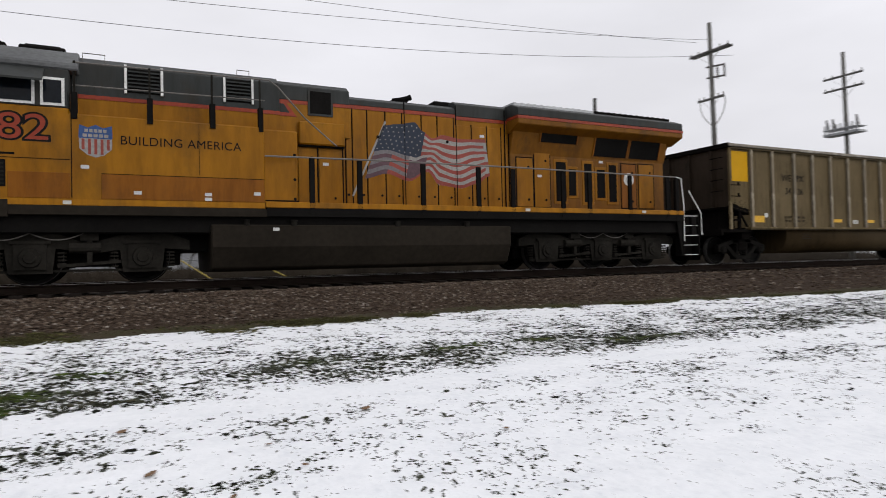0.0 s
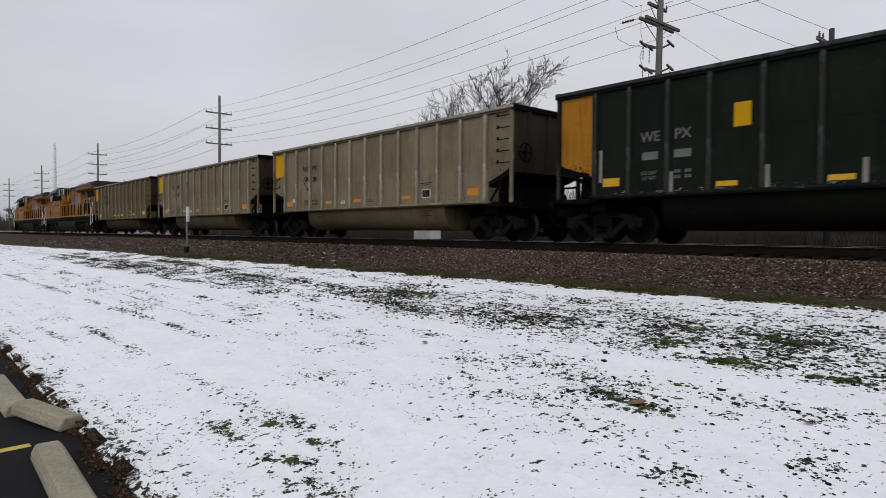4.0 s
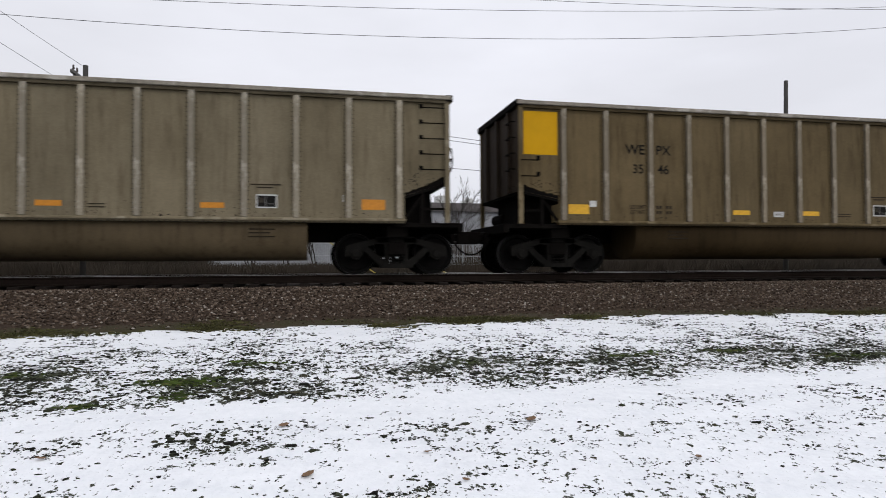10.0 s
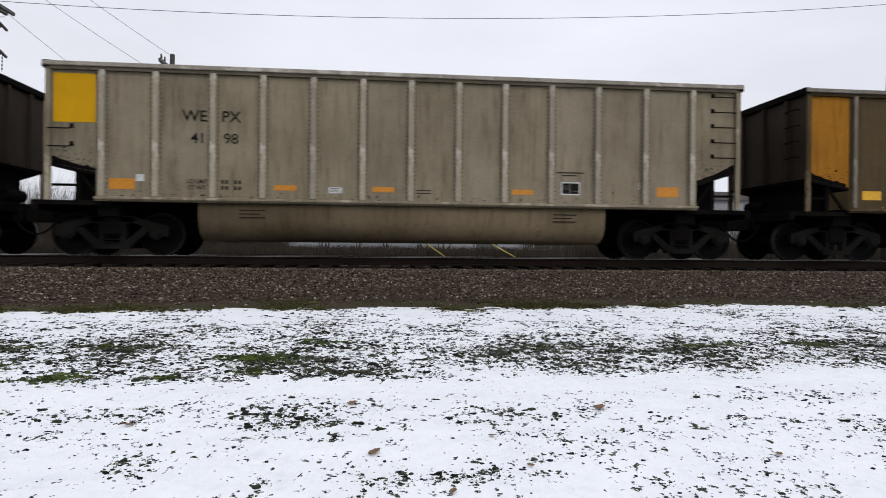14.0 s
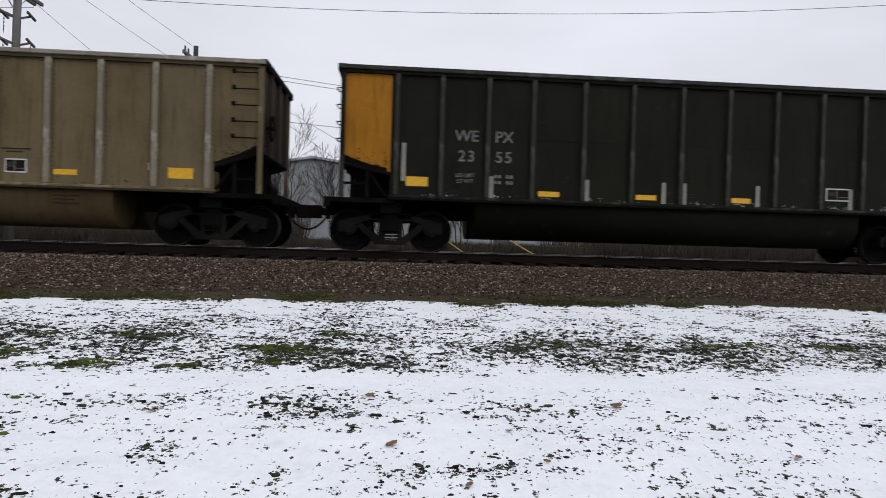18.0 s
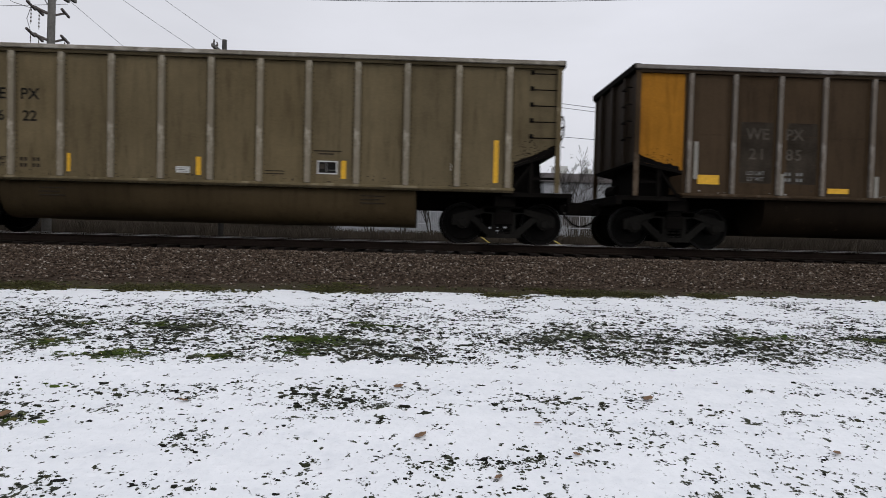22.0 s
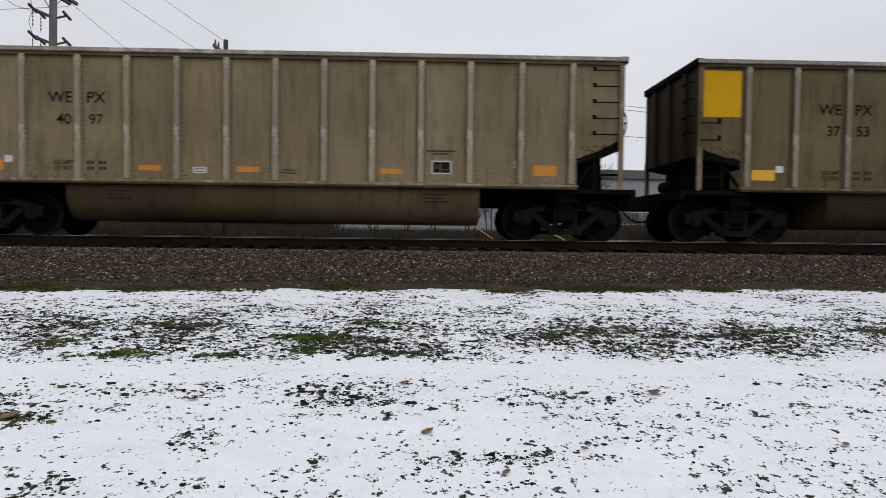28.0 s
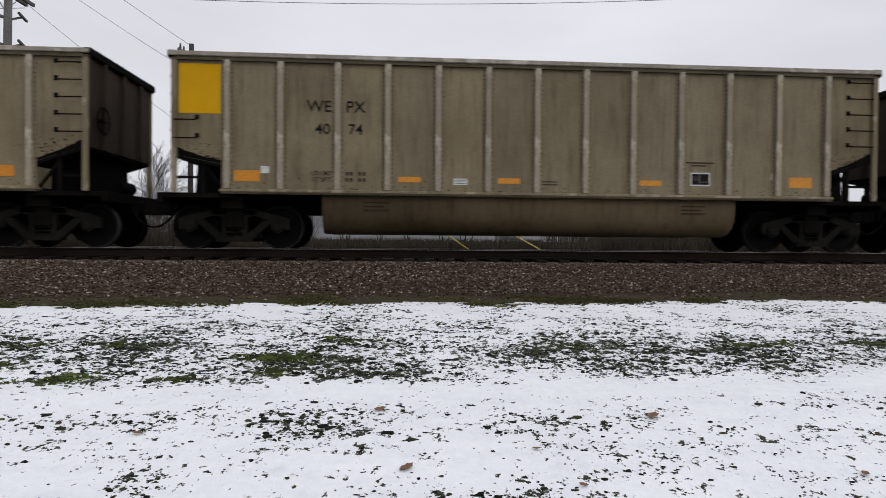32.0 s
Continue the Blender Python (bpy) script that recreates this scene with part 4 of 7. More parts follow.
# ---- bare trees, saplings and brush ----
def bare_tree(x, y, height, spread, seed, label, name="bare_tree", levels=4, trunk=0.16, thin=0.012, stems=1):
    """A leafless tree: wandering tapered limbs that fork again and again into fine twigs."""
    rng = random.Random(seed)
    base = ground_z(x, y)
    t = thing(name, label, "tree", "bare trees", m=pose(x, y, base, 0, 0, rng.uniform(0, 360)))
    vs, fs = [], []

    def limb(p, d, ln, r, lev):
        n, segs = (6, 5) if lev == 0 else (4, 4) if lev == 1 else (3, 3)
        ring = None
        for i in range(segs + 1):
            f = i / segs
            rr = max(thin, r * (1 - 0.62 * f))
            a = d.orthogonal().normalized()
            b = d.cross(a)
            o = len(vs)
            vs.extend(p + rr * (math.cos(6.283 * k / n) * a + math.sin(6.283 * k / n) * b) for k in range(n))
            if ring is not None:
                fs.extend((ring + k, ring + (k + 1) % n, o + (k + 1) % n, o + k) for k in range(n))
            ring = o
            if lev < levels and i > (1 if lev == 0 else 0):
                for _ in range(2 if rng.random() < (0.75 if lev else 0.9) else 1):
                    side = Matrix.Rotation(rng.uniform(0, 6.283), 3, d) @ a
                    nd = (d + side * spread * rng.uniform(1.2, 2.6) + Vector((0, 0, 0.05))).normalized()
                    limb(p, nd, ln * rng.uniform(0.42, 0.68) * (1.05 - 0.35 * f), rr * rng.uniform(0.5, 0.72), lev + 1)
            if i < segs:
                p = p + d * (ln / segs)
                d = (d + Vector((rng.uniform(-1, 1), rng.uniform(-1, 1), rng.uniform(-0.6, 0.8))) * (0.12 if lev == 0 else 0.26)).normalized()

    for q in range(stems):
        tip = Vector((rng.uniform(-0.3, 0.3), rng.uniform(-0.3, 0.3), 1)) if stems > 1 else Vector((rng.uniform(-0.06, 0.06), rng.uniform(-0.06, 0.06), 1))
        limb(Vector((0, 0, -0.3)), tip.normalized(), height * (0.56 if stems == 1 else rng.uniform(0.5, 0.72)), trunk, 0)
    part("crown", raw_mesh("crown", vs, fs, M["bark"]), None, t)
    bm = bmesh.new()
    tube(bm, (0, 0, -0.4), (0, 0, height * 0.12), trunk * 1.25, trunk * 1.02, 8)
    part("trunk", bm, M["bark"], t)


for k, (tx, ty, th, sp, tr_) in enumerate(((-36.3, 34, 16.8, 0.32, 0.18), (-32.8, 34.2, 16.8, 0.32, 0.22), (-31.0, 34.5, 14.8, 0.22, 0.12), (-29.8, 35, 12.4, 0.28, 0.09), (-28.4, 35, 12.0, 0.28, 0.09), (-39.6, 34, 12.8, 0.30, 0.10))):
    bare_tree(tx, ty, th, sp, 20 + k, "tall bare leafless winter tree with fine twigs", levels=4 if k < 2 else 3, trunk=tr_)
for k, (tx, ty, th) in enumerate(((-2.5, 31, 6.4), (-5.6, 32, 6.6), (-7.2, 33, 6.0), (0.5, 31, 6.0), (2.2, 32, 6.2), (3.2, 31, 5.6), (-0.9, 32, 5.0), (-12.5, 34, 6.5), (8.5, 36, 5.2))):
    bare_tree(tx, ty, th, 0.26, 50 + k, "thin leafless sapling growing beside the fence", "sapling", 3, 0.035, 0.007, 3)


def brush(name, label, count, x0, x1, y0, y1, hmax, r):
    rng = np.random.default_rng(int(x1 * 3) + 900)
    vs, fs = [], []
    for _ in range(count):
        cx, cy = rng.uniform(x0, x1), rng.uniform(y0, y1)
        cz = ground_z(cx, cy)
        for _ in range(7):
            a, tilt = rng.uniform(0, 6.28), rng.uniform(0.05, 0.7)
            h = hmax * rng.uniform(0.4, 1.0)
            dx, dy = math.cos(a) * tilt * h, math.sin(a) * tilt * h
            o = len(vs)
            vs += [(cx - r, cy, cz), (cx + r, cy, cz), (cx + dx, cy + dy, cz + h)]
            fs.append((o, o + 1, o + 2))
    tagged(new(name, raw_mesh(name, vs, fs, M["twig"])), label, "brush", kind="stuff")


brush("dry_brush", "tangle of dry brown brush behind the track", 8500, -75, -9, 26.5, 31, 1.0, 0.032)
brush("dry_brush", "lower dry brown brush before the fence", 2600, -9, 9, 26.5, 31, 0.74, 0.028)
brush("dry_brush", "tangle of dry brown brush behind the track", 5500, 9, 48, 25, 31, 1.15, 0.032)
brush("leafless_thicket", "leafless grey-brown thicket of thin stems", 2600, -70, -15, 30, 36, 4.2, 0.018)
brush("leafless_thicket", "leafless grey-brown thicket of thin stems", 700, -17, -4.5, 30, 33.2, 3.4, 0.010)
brush("leafless_thicket", "leafless grey-brown thicket of thin stems", 700, 9, 40, 33, 40, 2.6, 0.018)
brush("dry_weeds", "dry brown weeds at the far side of the ballast", 2600, -60, 40, 19, 24, 0.32, 0.012)
brush("distant_thicket", "distant brown winter thicket on the horizon", 2600, -700, -180, 30, 90, 9.0, 0.25)
for k in range(10):
    bare_tree(-330 + 22 * k, 36 + 4 * (k % 3), 12 + (k * 5) % 4, 0.5, 80 + k, "distant bare tree on the horizon", levels=3, trunk=0.3, thin=0.05)


# ---- buildings beyond ----
def shed():
    x0, x1, y0, y1, eave, ridge, xr = -13.2, 6.8, 45.0, 70.0, 5.9, 7.15, -6.0
    z0 = ground_z(-3, 45)
    t = thing("metal_shed", "long grey ribbed sheet-metal shed with a shallow gable", "shed")
    poly = [(x0, z0 - 0.3), (x1, z0 - 0.3), (x1, eave - 0.2), (xr, ridge), (x0, eave)]
    bm = bmesh.new()
    prism(bm, poly, y0, y1)
    part("wall", bm, M["shed_wall"], t, "pale grey ribbed metal wall")
    bm = bmesh.new()
    prism(bm, [(x0 - 0.4, eave - 0.08), (xr, ridge + 0.02), (x1 + 0.4, eave - 0.28), (x1 + 0.4, eave - 0.13), (xr, ridge + 0.18), (x0 - 0.4, eave + 0.07)], y0 - 0.35, y1 + 0.3)
    part("roof", bm, M["shed_roof"], t)
    for k in range(66):
        x = x0 + 0.15 + k * 0.3
        top = eave + (ridge - eave) * (x - x0) / (xr - x0) if x < xr else eave - 0.2 + (ridge - eave + 0.2) * (x1 - x) / (x1 - xr)
        bm = bmesh.new()
        box(bm, x - 0.03, x + 0.03, y0 - 0.04, y0 + 0.002, z0, top - 0.1)
        part("wall_rib", bm, M["shed_wall"], t)


shed()


def low_building():
    x0, x1, y0, y1 = 9.2, 30.0, 48.0, 62.0
    z0 = ground_z(15, 48)
    t = thing("low_building", "low pale building with a dark flat roof and roof units", "building")
    bm = bmesh.new()
    box(bm, x0, x1, y0, y1, z0 - 0.2, 5.7)
    part("wall", bm, M["shed_wall"], t)
    bm = bmesh.new()
    box(bm, x0 - 0.3, x1 + 0.3, y0 - 0.3, y1 + 0.3, 5.7, 6.35)
    part("roof", bm, M["dark_roof"], t, "dark flat roof edge")
    for a, b, h in ((10.2, 11.2, 0.7), (12.6, 13.1, 0.5), (17.5, 19, 0.8)):
        bm = bmesh.new()
        box(bm, a, b, y0 + 1, y0 + 2.5, 6.35, 6.35 + h)
        part("roof_unit", bm, M["label"], t, "white roof unit", bevel=0.03)
    for k in range(5):
        a = x0 + 1.5 + k * 4
        bm = bmesh.new()
        box(bm, a, a + 1.6, y0 - 0.05, y0 + 0.05, 2.4, 3.8)
        part("window", bm, M["dark_roof"], t, "dark window")


low_building()


def fence():
    t = thing("wire_fence", "galvanised wire fence with thin posts before the shed", "fence", kind="structure")
    z = ground_z(0, 33.5)
    for k in range(22):
        x = -14 + k * 1.6
        bm = bmesh.new()
        tube(bm, (x, 33.5, z - 0.2), (x, 33.5, z + 1.75), 0.03, 0.03, 6)
        part("post", bm, M["galv"], t)
    for h in (0.15, 0.6, 1.05, 1.7):
        bm = bmesh.new()
        tube(bm, (-14, 33.5, z + h), (19.6, 33.5, z + h), 0.018, 0.018, 5)
        part("fence_rail", bm, M["galv"], t)
    vs, fs = [], []
    for k in range(340):
        x = -14 + k * 0.1
        o = len(vs)
        vs += [(x - 0.004, 33.5, z), (x + 0.004, 33.5, z), (x + 0.004, 33.5, z + 1.7), (x - 0.004, 33.5, z + 1.7)]
        fs.append((o, o + 1, o + 2, o + 3))
    tagged(part("mesh_wires", raw_mesh("mesh_wires", vs, fs, M["galv"]), None, t), kind="stuff")


fence()
bm = bmesh.new()
box(bm, -0.7, 0.7, -0.4, 0.4, 0, 0.95)
box(bm, -0.74, 0.74, -0.44, 0.44, 0.95, 1.0)
ob = mesh_thing("utility_cabinet", bm, M["label"], "pale metal utility cabinet on the far side of the track", "cabinet", bevel=0.02)
ob.matrix_world = pose(-27.0, 22.6, ground_z(-27, 22.6))


def mast():
    x, y = -340.0, 60.0
    t = thing("radio_mast", "distant thin lattice radio mast", "mast", m=pose(x, y, ground_z(x, y)))
    for k in range(3):
        bm = bmesh.new()
        a = 2.094 * k
        tube(bm, (0.8 * math.cos(a), 0.8 * math.sin(a), 0), (0.5 * math.cos(a), 0.5 * math.sin(a), 41), 0.08, 0.06, 4)
        part("leg", bm, M["galv"], t)
    bm = bmesh.new()
    for j in range(26):
        r = 0.8 - 0.3 * j / 26
        for k in range(3):
            a, b = 2.094 * k, 2.094 * (k + 1)
            bar(bm, (r * math.cos(a), r * math.sin(a), j * 1.55), (r * math.cos(b), r * math.sin(b), (j + 1) * 1.55), 0.08)
    part("lattice", bm, M["galv"], t)


mast()


# ---- the train: rolling stock in its own space, x along the track, z = 0 at the top of the rail, nose towards -x ----
WHEEL_R, LOCO_R = 0.457, 0.533
WHEELSETS, LOCO_WHEELSETS = [], []


def wheelset_mesh(r, gauge=0.755):
    bm = bmesh.new()
    for s in (-1, 1):
        prof = [(0.08, -0.09), (0.13, -0.09), (0.15, -0.02), (r - 0.11, -0.03), (r - 0.075, -0.07), (r - 0.012, -0.07), (r, -0.04), (r + 0.004, 0.05), (r + 0.026, 0.058), (r + 0.024, 0.075), (r - 0.075, 0.07), (r - 0.1, 0.03), (0.15, 0.04), (0.08, 0.06)]
        lathe_y(bm, [(a, -b * s if s > 0 else b) for a, b in prof] if s < 0 else [(a, -b) for a, b in prof], (0, s * gauge, 0))
    tube(bm, (0, -1.05, 0), (0, 1.05, 0), 0.075, 0.075, 12)
    for s in (-1, 1):
        for k in range(3):
            a = 2.094 * k
            tube(bm, (0.06 * math.cos(a), s * 1.04, 0.06 * math.sin(a)), (0.06 * math.cos(a), s * 1.07, 0.06 * math.sin(a)), 0.015, 0.015, 6)
    me = finish(bm, "wheelset", (M["wheel"], M["tread"]))
    for p in me.polygons:
        c = p.center
        if abs(math.hypot(c.x, c.z) - r) < 0.02 and abs(p.normal.y) < 0.5:
            p.material_index = 1
    return me


def side_frame_mesh():
    """A cast truck side frame with its two windows and spring nest."""
    bm = bmesh.new()
    for s in (-1, 1):
        prism(bm, [(s * 1.12, 0.40), (s * 1.12, 0.62), (s * 0.86, 0.70), (s * 0.42, 0.80), (s * 0.42, 0.68), (s * 0.72, 0.58), (s * 0.74, 0.40)], -1.12, -0.96)
        prism(bm, [(s * 0.76, 0.56), (s * 0.62, 0.60), (s * 0.26, 0.30), (s * 0.26, 0.16), (s * 0.36, 0.18)], -1.12, -0.96)
        prism(bm, [(s * 0.42, 0.80), (s * 0.42, 0.68), (s * 0.26, 0.66), (s * 0.26, 0.22), (s * 0.16, 0.22), (s * 0.16, 0.80)], -1.12, -0.96)
        tube(bm, (s * 0.89, -1.16, 0.457), (s * 0.89, -0.95, 0.457), 0.13, 0.13, 14)
        tube(bm, (s * 0.89, -1.19, 0.457), (s * 0.89, -1.16, 0.457), 0.08, 0.10, 12)
    box(bm, -0.44, 0.44, -1.12, -0.96, 0.70, 0.82)
    box(bm, -0.36, 0.36, -1.16, -0.92, 0.14, 0.24)
    for k in (-0.11, 0.0, 0.11):
        for j in range(5):
            tube(bm, (k, -1.06, 0.25 + j * 0.07), (k, -1.06, 0.285 + j * 0.07), 0.052, 0.052, 8)
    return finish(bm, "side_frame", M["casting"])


def truck_parts(parent, x, ws, sf, bol):
    t = part("truck", bol, None, parent, "grimy black two-axle freight truck")
    t.location = (x, 0, 0)
    for s in (-1, 1):
        f = part("side_frame", sf, None, t)
        if s > 0:
            f.matrix_basis = pose(0, 0, 0, 0, 0, 180)
        w = part("wheelset", ws, None, t, "spinning steel wheelset")
        w.matrix_parent_inverse = Matrix.Translation((s * 0.89, 0, WHEEL_R))
    return t


RIB_LINES = {"A": (-6.23, -5.19, -4.06, -3.06, -2.04, -1.02, -0.01, 1.00, 2.00, 3.02, 4.05, 5.13, 6.20),
             "B": (-6.12, -5.17, -4.18, -3.21, -2.10, -1.03, 0.07, 1.13, 2.21, 3.27, 4.24, 5.22, 6.15)}
FACE = -1.60           # outer face of the ribs


def gondola(kind):
    """A bathtub coal gondola. Kind A has end ladders on its side, kind B a plain tall end bay."""
    car = thing("coal_gondola", "", "freight car", "coal cars of the train")
    half = 7.3
    RIBS = list(RIB_LINES[kind])
    P = FACE + 0.06    # outer face of the side sheets
    edges = [-half + 0.03] + RIBS + [half - 0.03]
    for i, (a, b) in enumerate(zip(edges, edges[1:])):
        bm = bmesh.new()
        if i == 0:
            poly = [(a, 1.86), (b, 1.66), (b, 3.76), (a, 3.76)]
        elif i == len(edges) - 2:
            poly = [(a, 1.66), (b, 2.00), (b, 3.76), (a, 3.76)]
        else:
            poly = [(a, 1.19), (b, 1.19), (b, 3.76), (a, 3.76)]
        prism(bm, poly, P, P + 0.02)
        if kind == "B" and 0 < i < 13:
            box(bm, a + 0.08, b - 0.08, P - 0.006, P + 0.002, 2.46, 2.475)
        part("side_panel", bm, M["paint"], car)
    cap = flange = None
    for x in RIBS:
        if cap is None:
            bm = bmesh.new()
            w = 0.058 if kind == "A" else 0.046
            prism(bm, [(-w, 1.20), (w, 1.20), (w, 3.74), (-w, 3.74)], FACE - 0.02, P - 0.01)
            cap = finish(bm, "side_rib", M["rib"], 0.008)
            bm = bmesh.new()
            box(bm, -0.115, 0.115, P - 0.012, P, 1.20, 3.74)
            for s in (-0.088, 0.088):
                for k in range(27):
                    z = 1.27 + k * 0.092
                    box(bm, s - 0.010, s + 0.010, P - 0.021 if kind == "A" else P - 0.015, P - 0.011, z, z + 0.020)
            flange = finish(bm, "rib_flange", (M["paint"], M["rivet"]))
            for p in flange.polygons:
                if kind == "A" and p.center.y < P - 0.0125:
                    p.material_index = 1
        r = part("side_rib", cap, None, car)
        r.location = (x, 0, 0)
        r = part("rib_flange", flange, None, car)
        r.location = (x, 0, 0)
    bm = bmesh.new()
    poly = [(-half, 1.86), (RIBS[0], 1.66), (RIBS[0], 1.19), (RIBS[-1], 1.19), (RIBS[-1], 1.66), (half, 2.0), (half, 3.76), (-half, 3.76)]
    prism(bm, poly, -P - 0.02, -P)
    part("far_side_wall", bm, M["paint"], car)
    for s in (-1, 1):
        bm = bmesh.new()
        y0, y1 = sorted((s * 1.50, s * 1.655))
        box(bm, -half - 0.04, half + 0.04, y0, y1, 3.79, 3.88)
        part("top_chord", bm, M["rib"], car, bevel=0.012)
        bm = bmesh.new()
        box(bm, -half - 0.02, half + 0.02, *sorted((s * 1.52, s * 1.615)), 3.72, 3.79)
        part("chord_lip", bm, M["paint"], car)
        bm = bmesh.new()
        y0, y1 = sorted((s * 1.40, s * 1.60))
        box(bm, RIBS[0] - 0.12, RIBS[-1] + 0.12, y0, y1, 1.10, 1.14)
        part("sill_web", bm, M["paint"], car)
        bm = bmesh.new()
        box(bm, RIBS[0] - 0.14, RIBS[-1] + 0.14, *sorted((s * 1.40, s * 1.615)), 1.14, 1.195)
        part("side_sill", bm, M["rib"], car, bevel=0.008)
    for s in (-1, 1):
        low = 1.86 if s < 0 else 2.0
        bm = bmesh.new()
        prism(bm, [(s * (half - 0.03), low), (s * (half - 0.03), 3.80), (s * (half - 0.08), 3.80), (s * (half - 0.08), low)], -1.54, 1.54)
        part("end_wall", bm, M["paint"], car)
        bm = bmesh.new()
        prism(bm, [(s * (half - 0.05), low), (s * 6.22, 1.66), (s * 6.22, 1.60), (s * (half - 0.05), low - 0.06)], -1.54, 1.54)
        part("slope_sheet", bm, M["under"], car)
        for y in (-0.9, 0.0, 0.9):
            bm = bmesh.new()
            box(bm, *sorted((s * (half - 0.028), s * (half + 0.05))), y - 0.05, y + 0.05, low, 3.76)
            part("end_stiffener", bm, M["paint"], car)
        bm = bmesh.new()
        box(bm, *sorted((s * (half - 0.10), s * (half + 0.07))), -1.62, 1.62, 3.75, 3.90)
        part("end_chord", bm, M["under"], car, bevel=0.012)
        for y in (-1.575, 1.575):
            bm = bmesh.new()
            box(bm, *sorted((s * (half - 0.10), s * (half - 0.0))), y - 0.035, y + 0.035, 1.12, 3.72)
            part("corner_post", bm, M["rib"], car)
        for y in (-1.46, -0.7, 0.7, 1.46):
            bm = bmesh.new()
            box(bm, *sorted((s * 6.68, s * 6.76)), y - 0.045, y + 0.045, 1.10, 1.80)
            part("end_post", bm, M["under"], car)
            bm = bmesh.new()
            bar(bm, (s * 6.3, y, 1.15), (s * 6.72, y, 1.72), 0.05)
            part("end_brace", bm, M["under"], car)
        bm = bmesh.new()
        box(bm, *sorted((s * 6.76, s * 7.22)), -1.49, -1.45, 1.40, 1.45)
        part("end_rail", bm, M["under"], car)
        # bolster web, widened into an added dark plate for the shade in the end opening
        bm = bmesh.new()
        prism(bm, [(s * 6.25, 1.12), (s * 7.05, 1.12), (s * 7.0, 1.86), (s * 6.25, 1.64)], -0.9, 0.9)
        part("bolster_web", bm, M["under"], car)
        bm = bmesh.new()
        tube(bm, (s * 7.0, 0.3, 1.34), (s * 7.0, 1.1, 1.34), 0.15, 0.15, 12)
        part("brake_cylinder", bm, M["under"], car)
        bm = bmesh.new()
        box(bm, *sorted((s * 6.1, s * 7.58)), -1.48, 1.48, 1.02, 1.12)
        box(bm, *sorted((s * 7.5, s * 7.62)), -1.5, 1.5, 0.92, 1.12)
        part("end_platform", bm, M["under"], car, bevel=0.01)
        bm = bmesh.new()
        box(bm, *sorted((s * 7.4, s * 7.86)), -0.10, 0.10, 0.78, 0.94)
        prism(bm, [(s * 7.80, 0.70), (s * 8.10, 0.70), (s * 8.10, 1.0), (s * 7.80, 1.0)], -0.19, 0.02)
        prism(bm, [(s * 7.84, 0.74), (s * 8.02, 0.74), (s * 8.02, 0.98), (s * 7.84, 0.98)], 0.02, 0.17)
        box(bm, *sorted((s * 7.62, s * 7.72)), -0.22, 0.22, 0.70, 1.0)
        part("coupler", bm, M["under"], car, bevel=0.02)
        bm = bmesh.new()
        pts = []
        for k in range(9):
            f = k / 8
            pts.append((s * (7.62 + 0.46 * f), -0.35, 0.86 - 0.42 * math.sin(math.pi * f * 0.5) ** 0.7))
        pipe(bm, pts, 0.024, 6)
        part("brake_hose", bm, M["under"], car)
    bm = bmesh.new()
    box(bm, -7.5, 7.5, -0.22, 0.22, 0.74, 1.10)
    for x in (-6.2, 6.2):
        box(bm, x - 0.22, x + 0.22, -1.3, 1.3, 0.82, 1.05)
    part("centre_sill", bm, M["under"], car)
    for s in (-1, 1):
        poly = []
        for k in range(13):
            a = math.pi * k / 12
            poly.append((s * 0.82 + 0.64 * math.copysign(abs(math.cos(a)) ** 0.85, math.cos(a)), 0.96 - 0.64 * math.sin(a) ** 0.9))
        poly = [(s * 0.82 + 0.64, 1.12)] + poly + [(s * 0.82 - 0.64, 1.12)]
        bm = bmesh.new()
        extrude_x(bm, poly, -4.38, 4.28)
        tub = part("tub", bm, M["paint"], car, "rounded dusty belly tub with shade in its colour")
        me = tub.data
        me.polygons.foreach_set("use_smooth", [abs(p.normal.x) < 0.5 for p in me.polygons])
    bm = bmesh.new()
    box(bm, -6.3, 6.3, -1.52, 1.52, 1.12, 1.18)
    part("floor", bm, M["under"], car)
    bm = bmesh.new()
    for k in range(118):
        x = -6.05 + k * 0.1035
        box(bm, x, x + 0.030, -1.606, -1.598, 1.103, 1.122)
    tagged(part("sill_rivets", bm, M["under"], car), kind="stuff")
    ws, sf = wheelset_mesh(WHEEL_R), side_frame_mesh()
    bm = bmesh.new()
    box(bm, -0.2, 0.2, -1.15, 1.15, 0.42, 0.72)
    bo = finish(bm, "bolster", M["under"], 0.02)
    for x in (-6.2, 6.2):
        truck_parts(car, x, ws, sf, bo)
    for s in (-1, 1):
        # coal dust caked along the sloping lower edge of the end bays
        low = 1.86 if s < 0 else 2.0
        bm = bmesh.new()
        rows = []
        for k in range(25):
            f = k / 24
            x = 6.30 + 0.95 * f
            z = 1.66 + (low - 1.66) * (x - 6.22) / (half - 6.25) + 0.004
            h = 0.05 + 0.10 * f * f + 0.08 * abs(noise.noise((x * 5, s * 3.0, 0))) + 0.05 * abs(noise.noise((x * 17, s, 4)))
            rows.append((bm.verts.new((s * x, P - 0.003, z)), bm.verts.new((s * x, P - 0.003, z + h))))
        for p, q in zip(rows, rows[1:]):
            bm.faces.new((p[0], q[0], q[1], p[1]))
        part("coal_grime", bm, M["under"], car, "black coal grime")
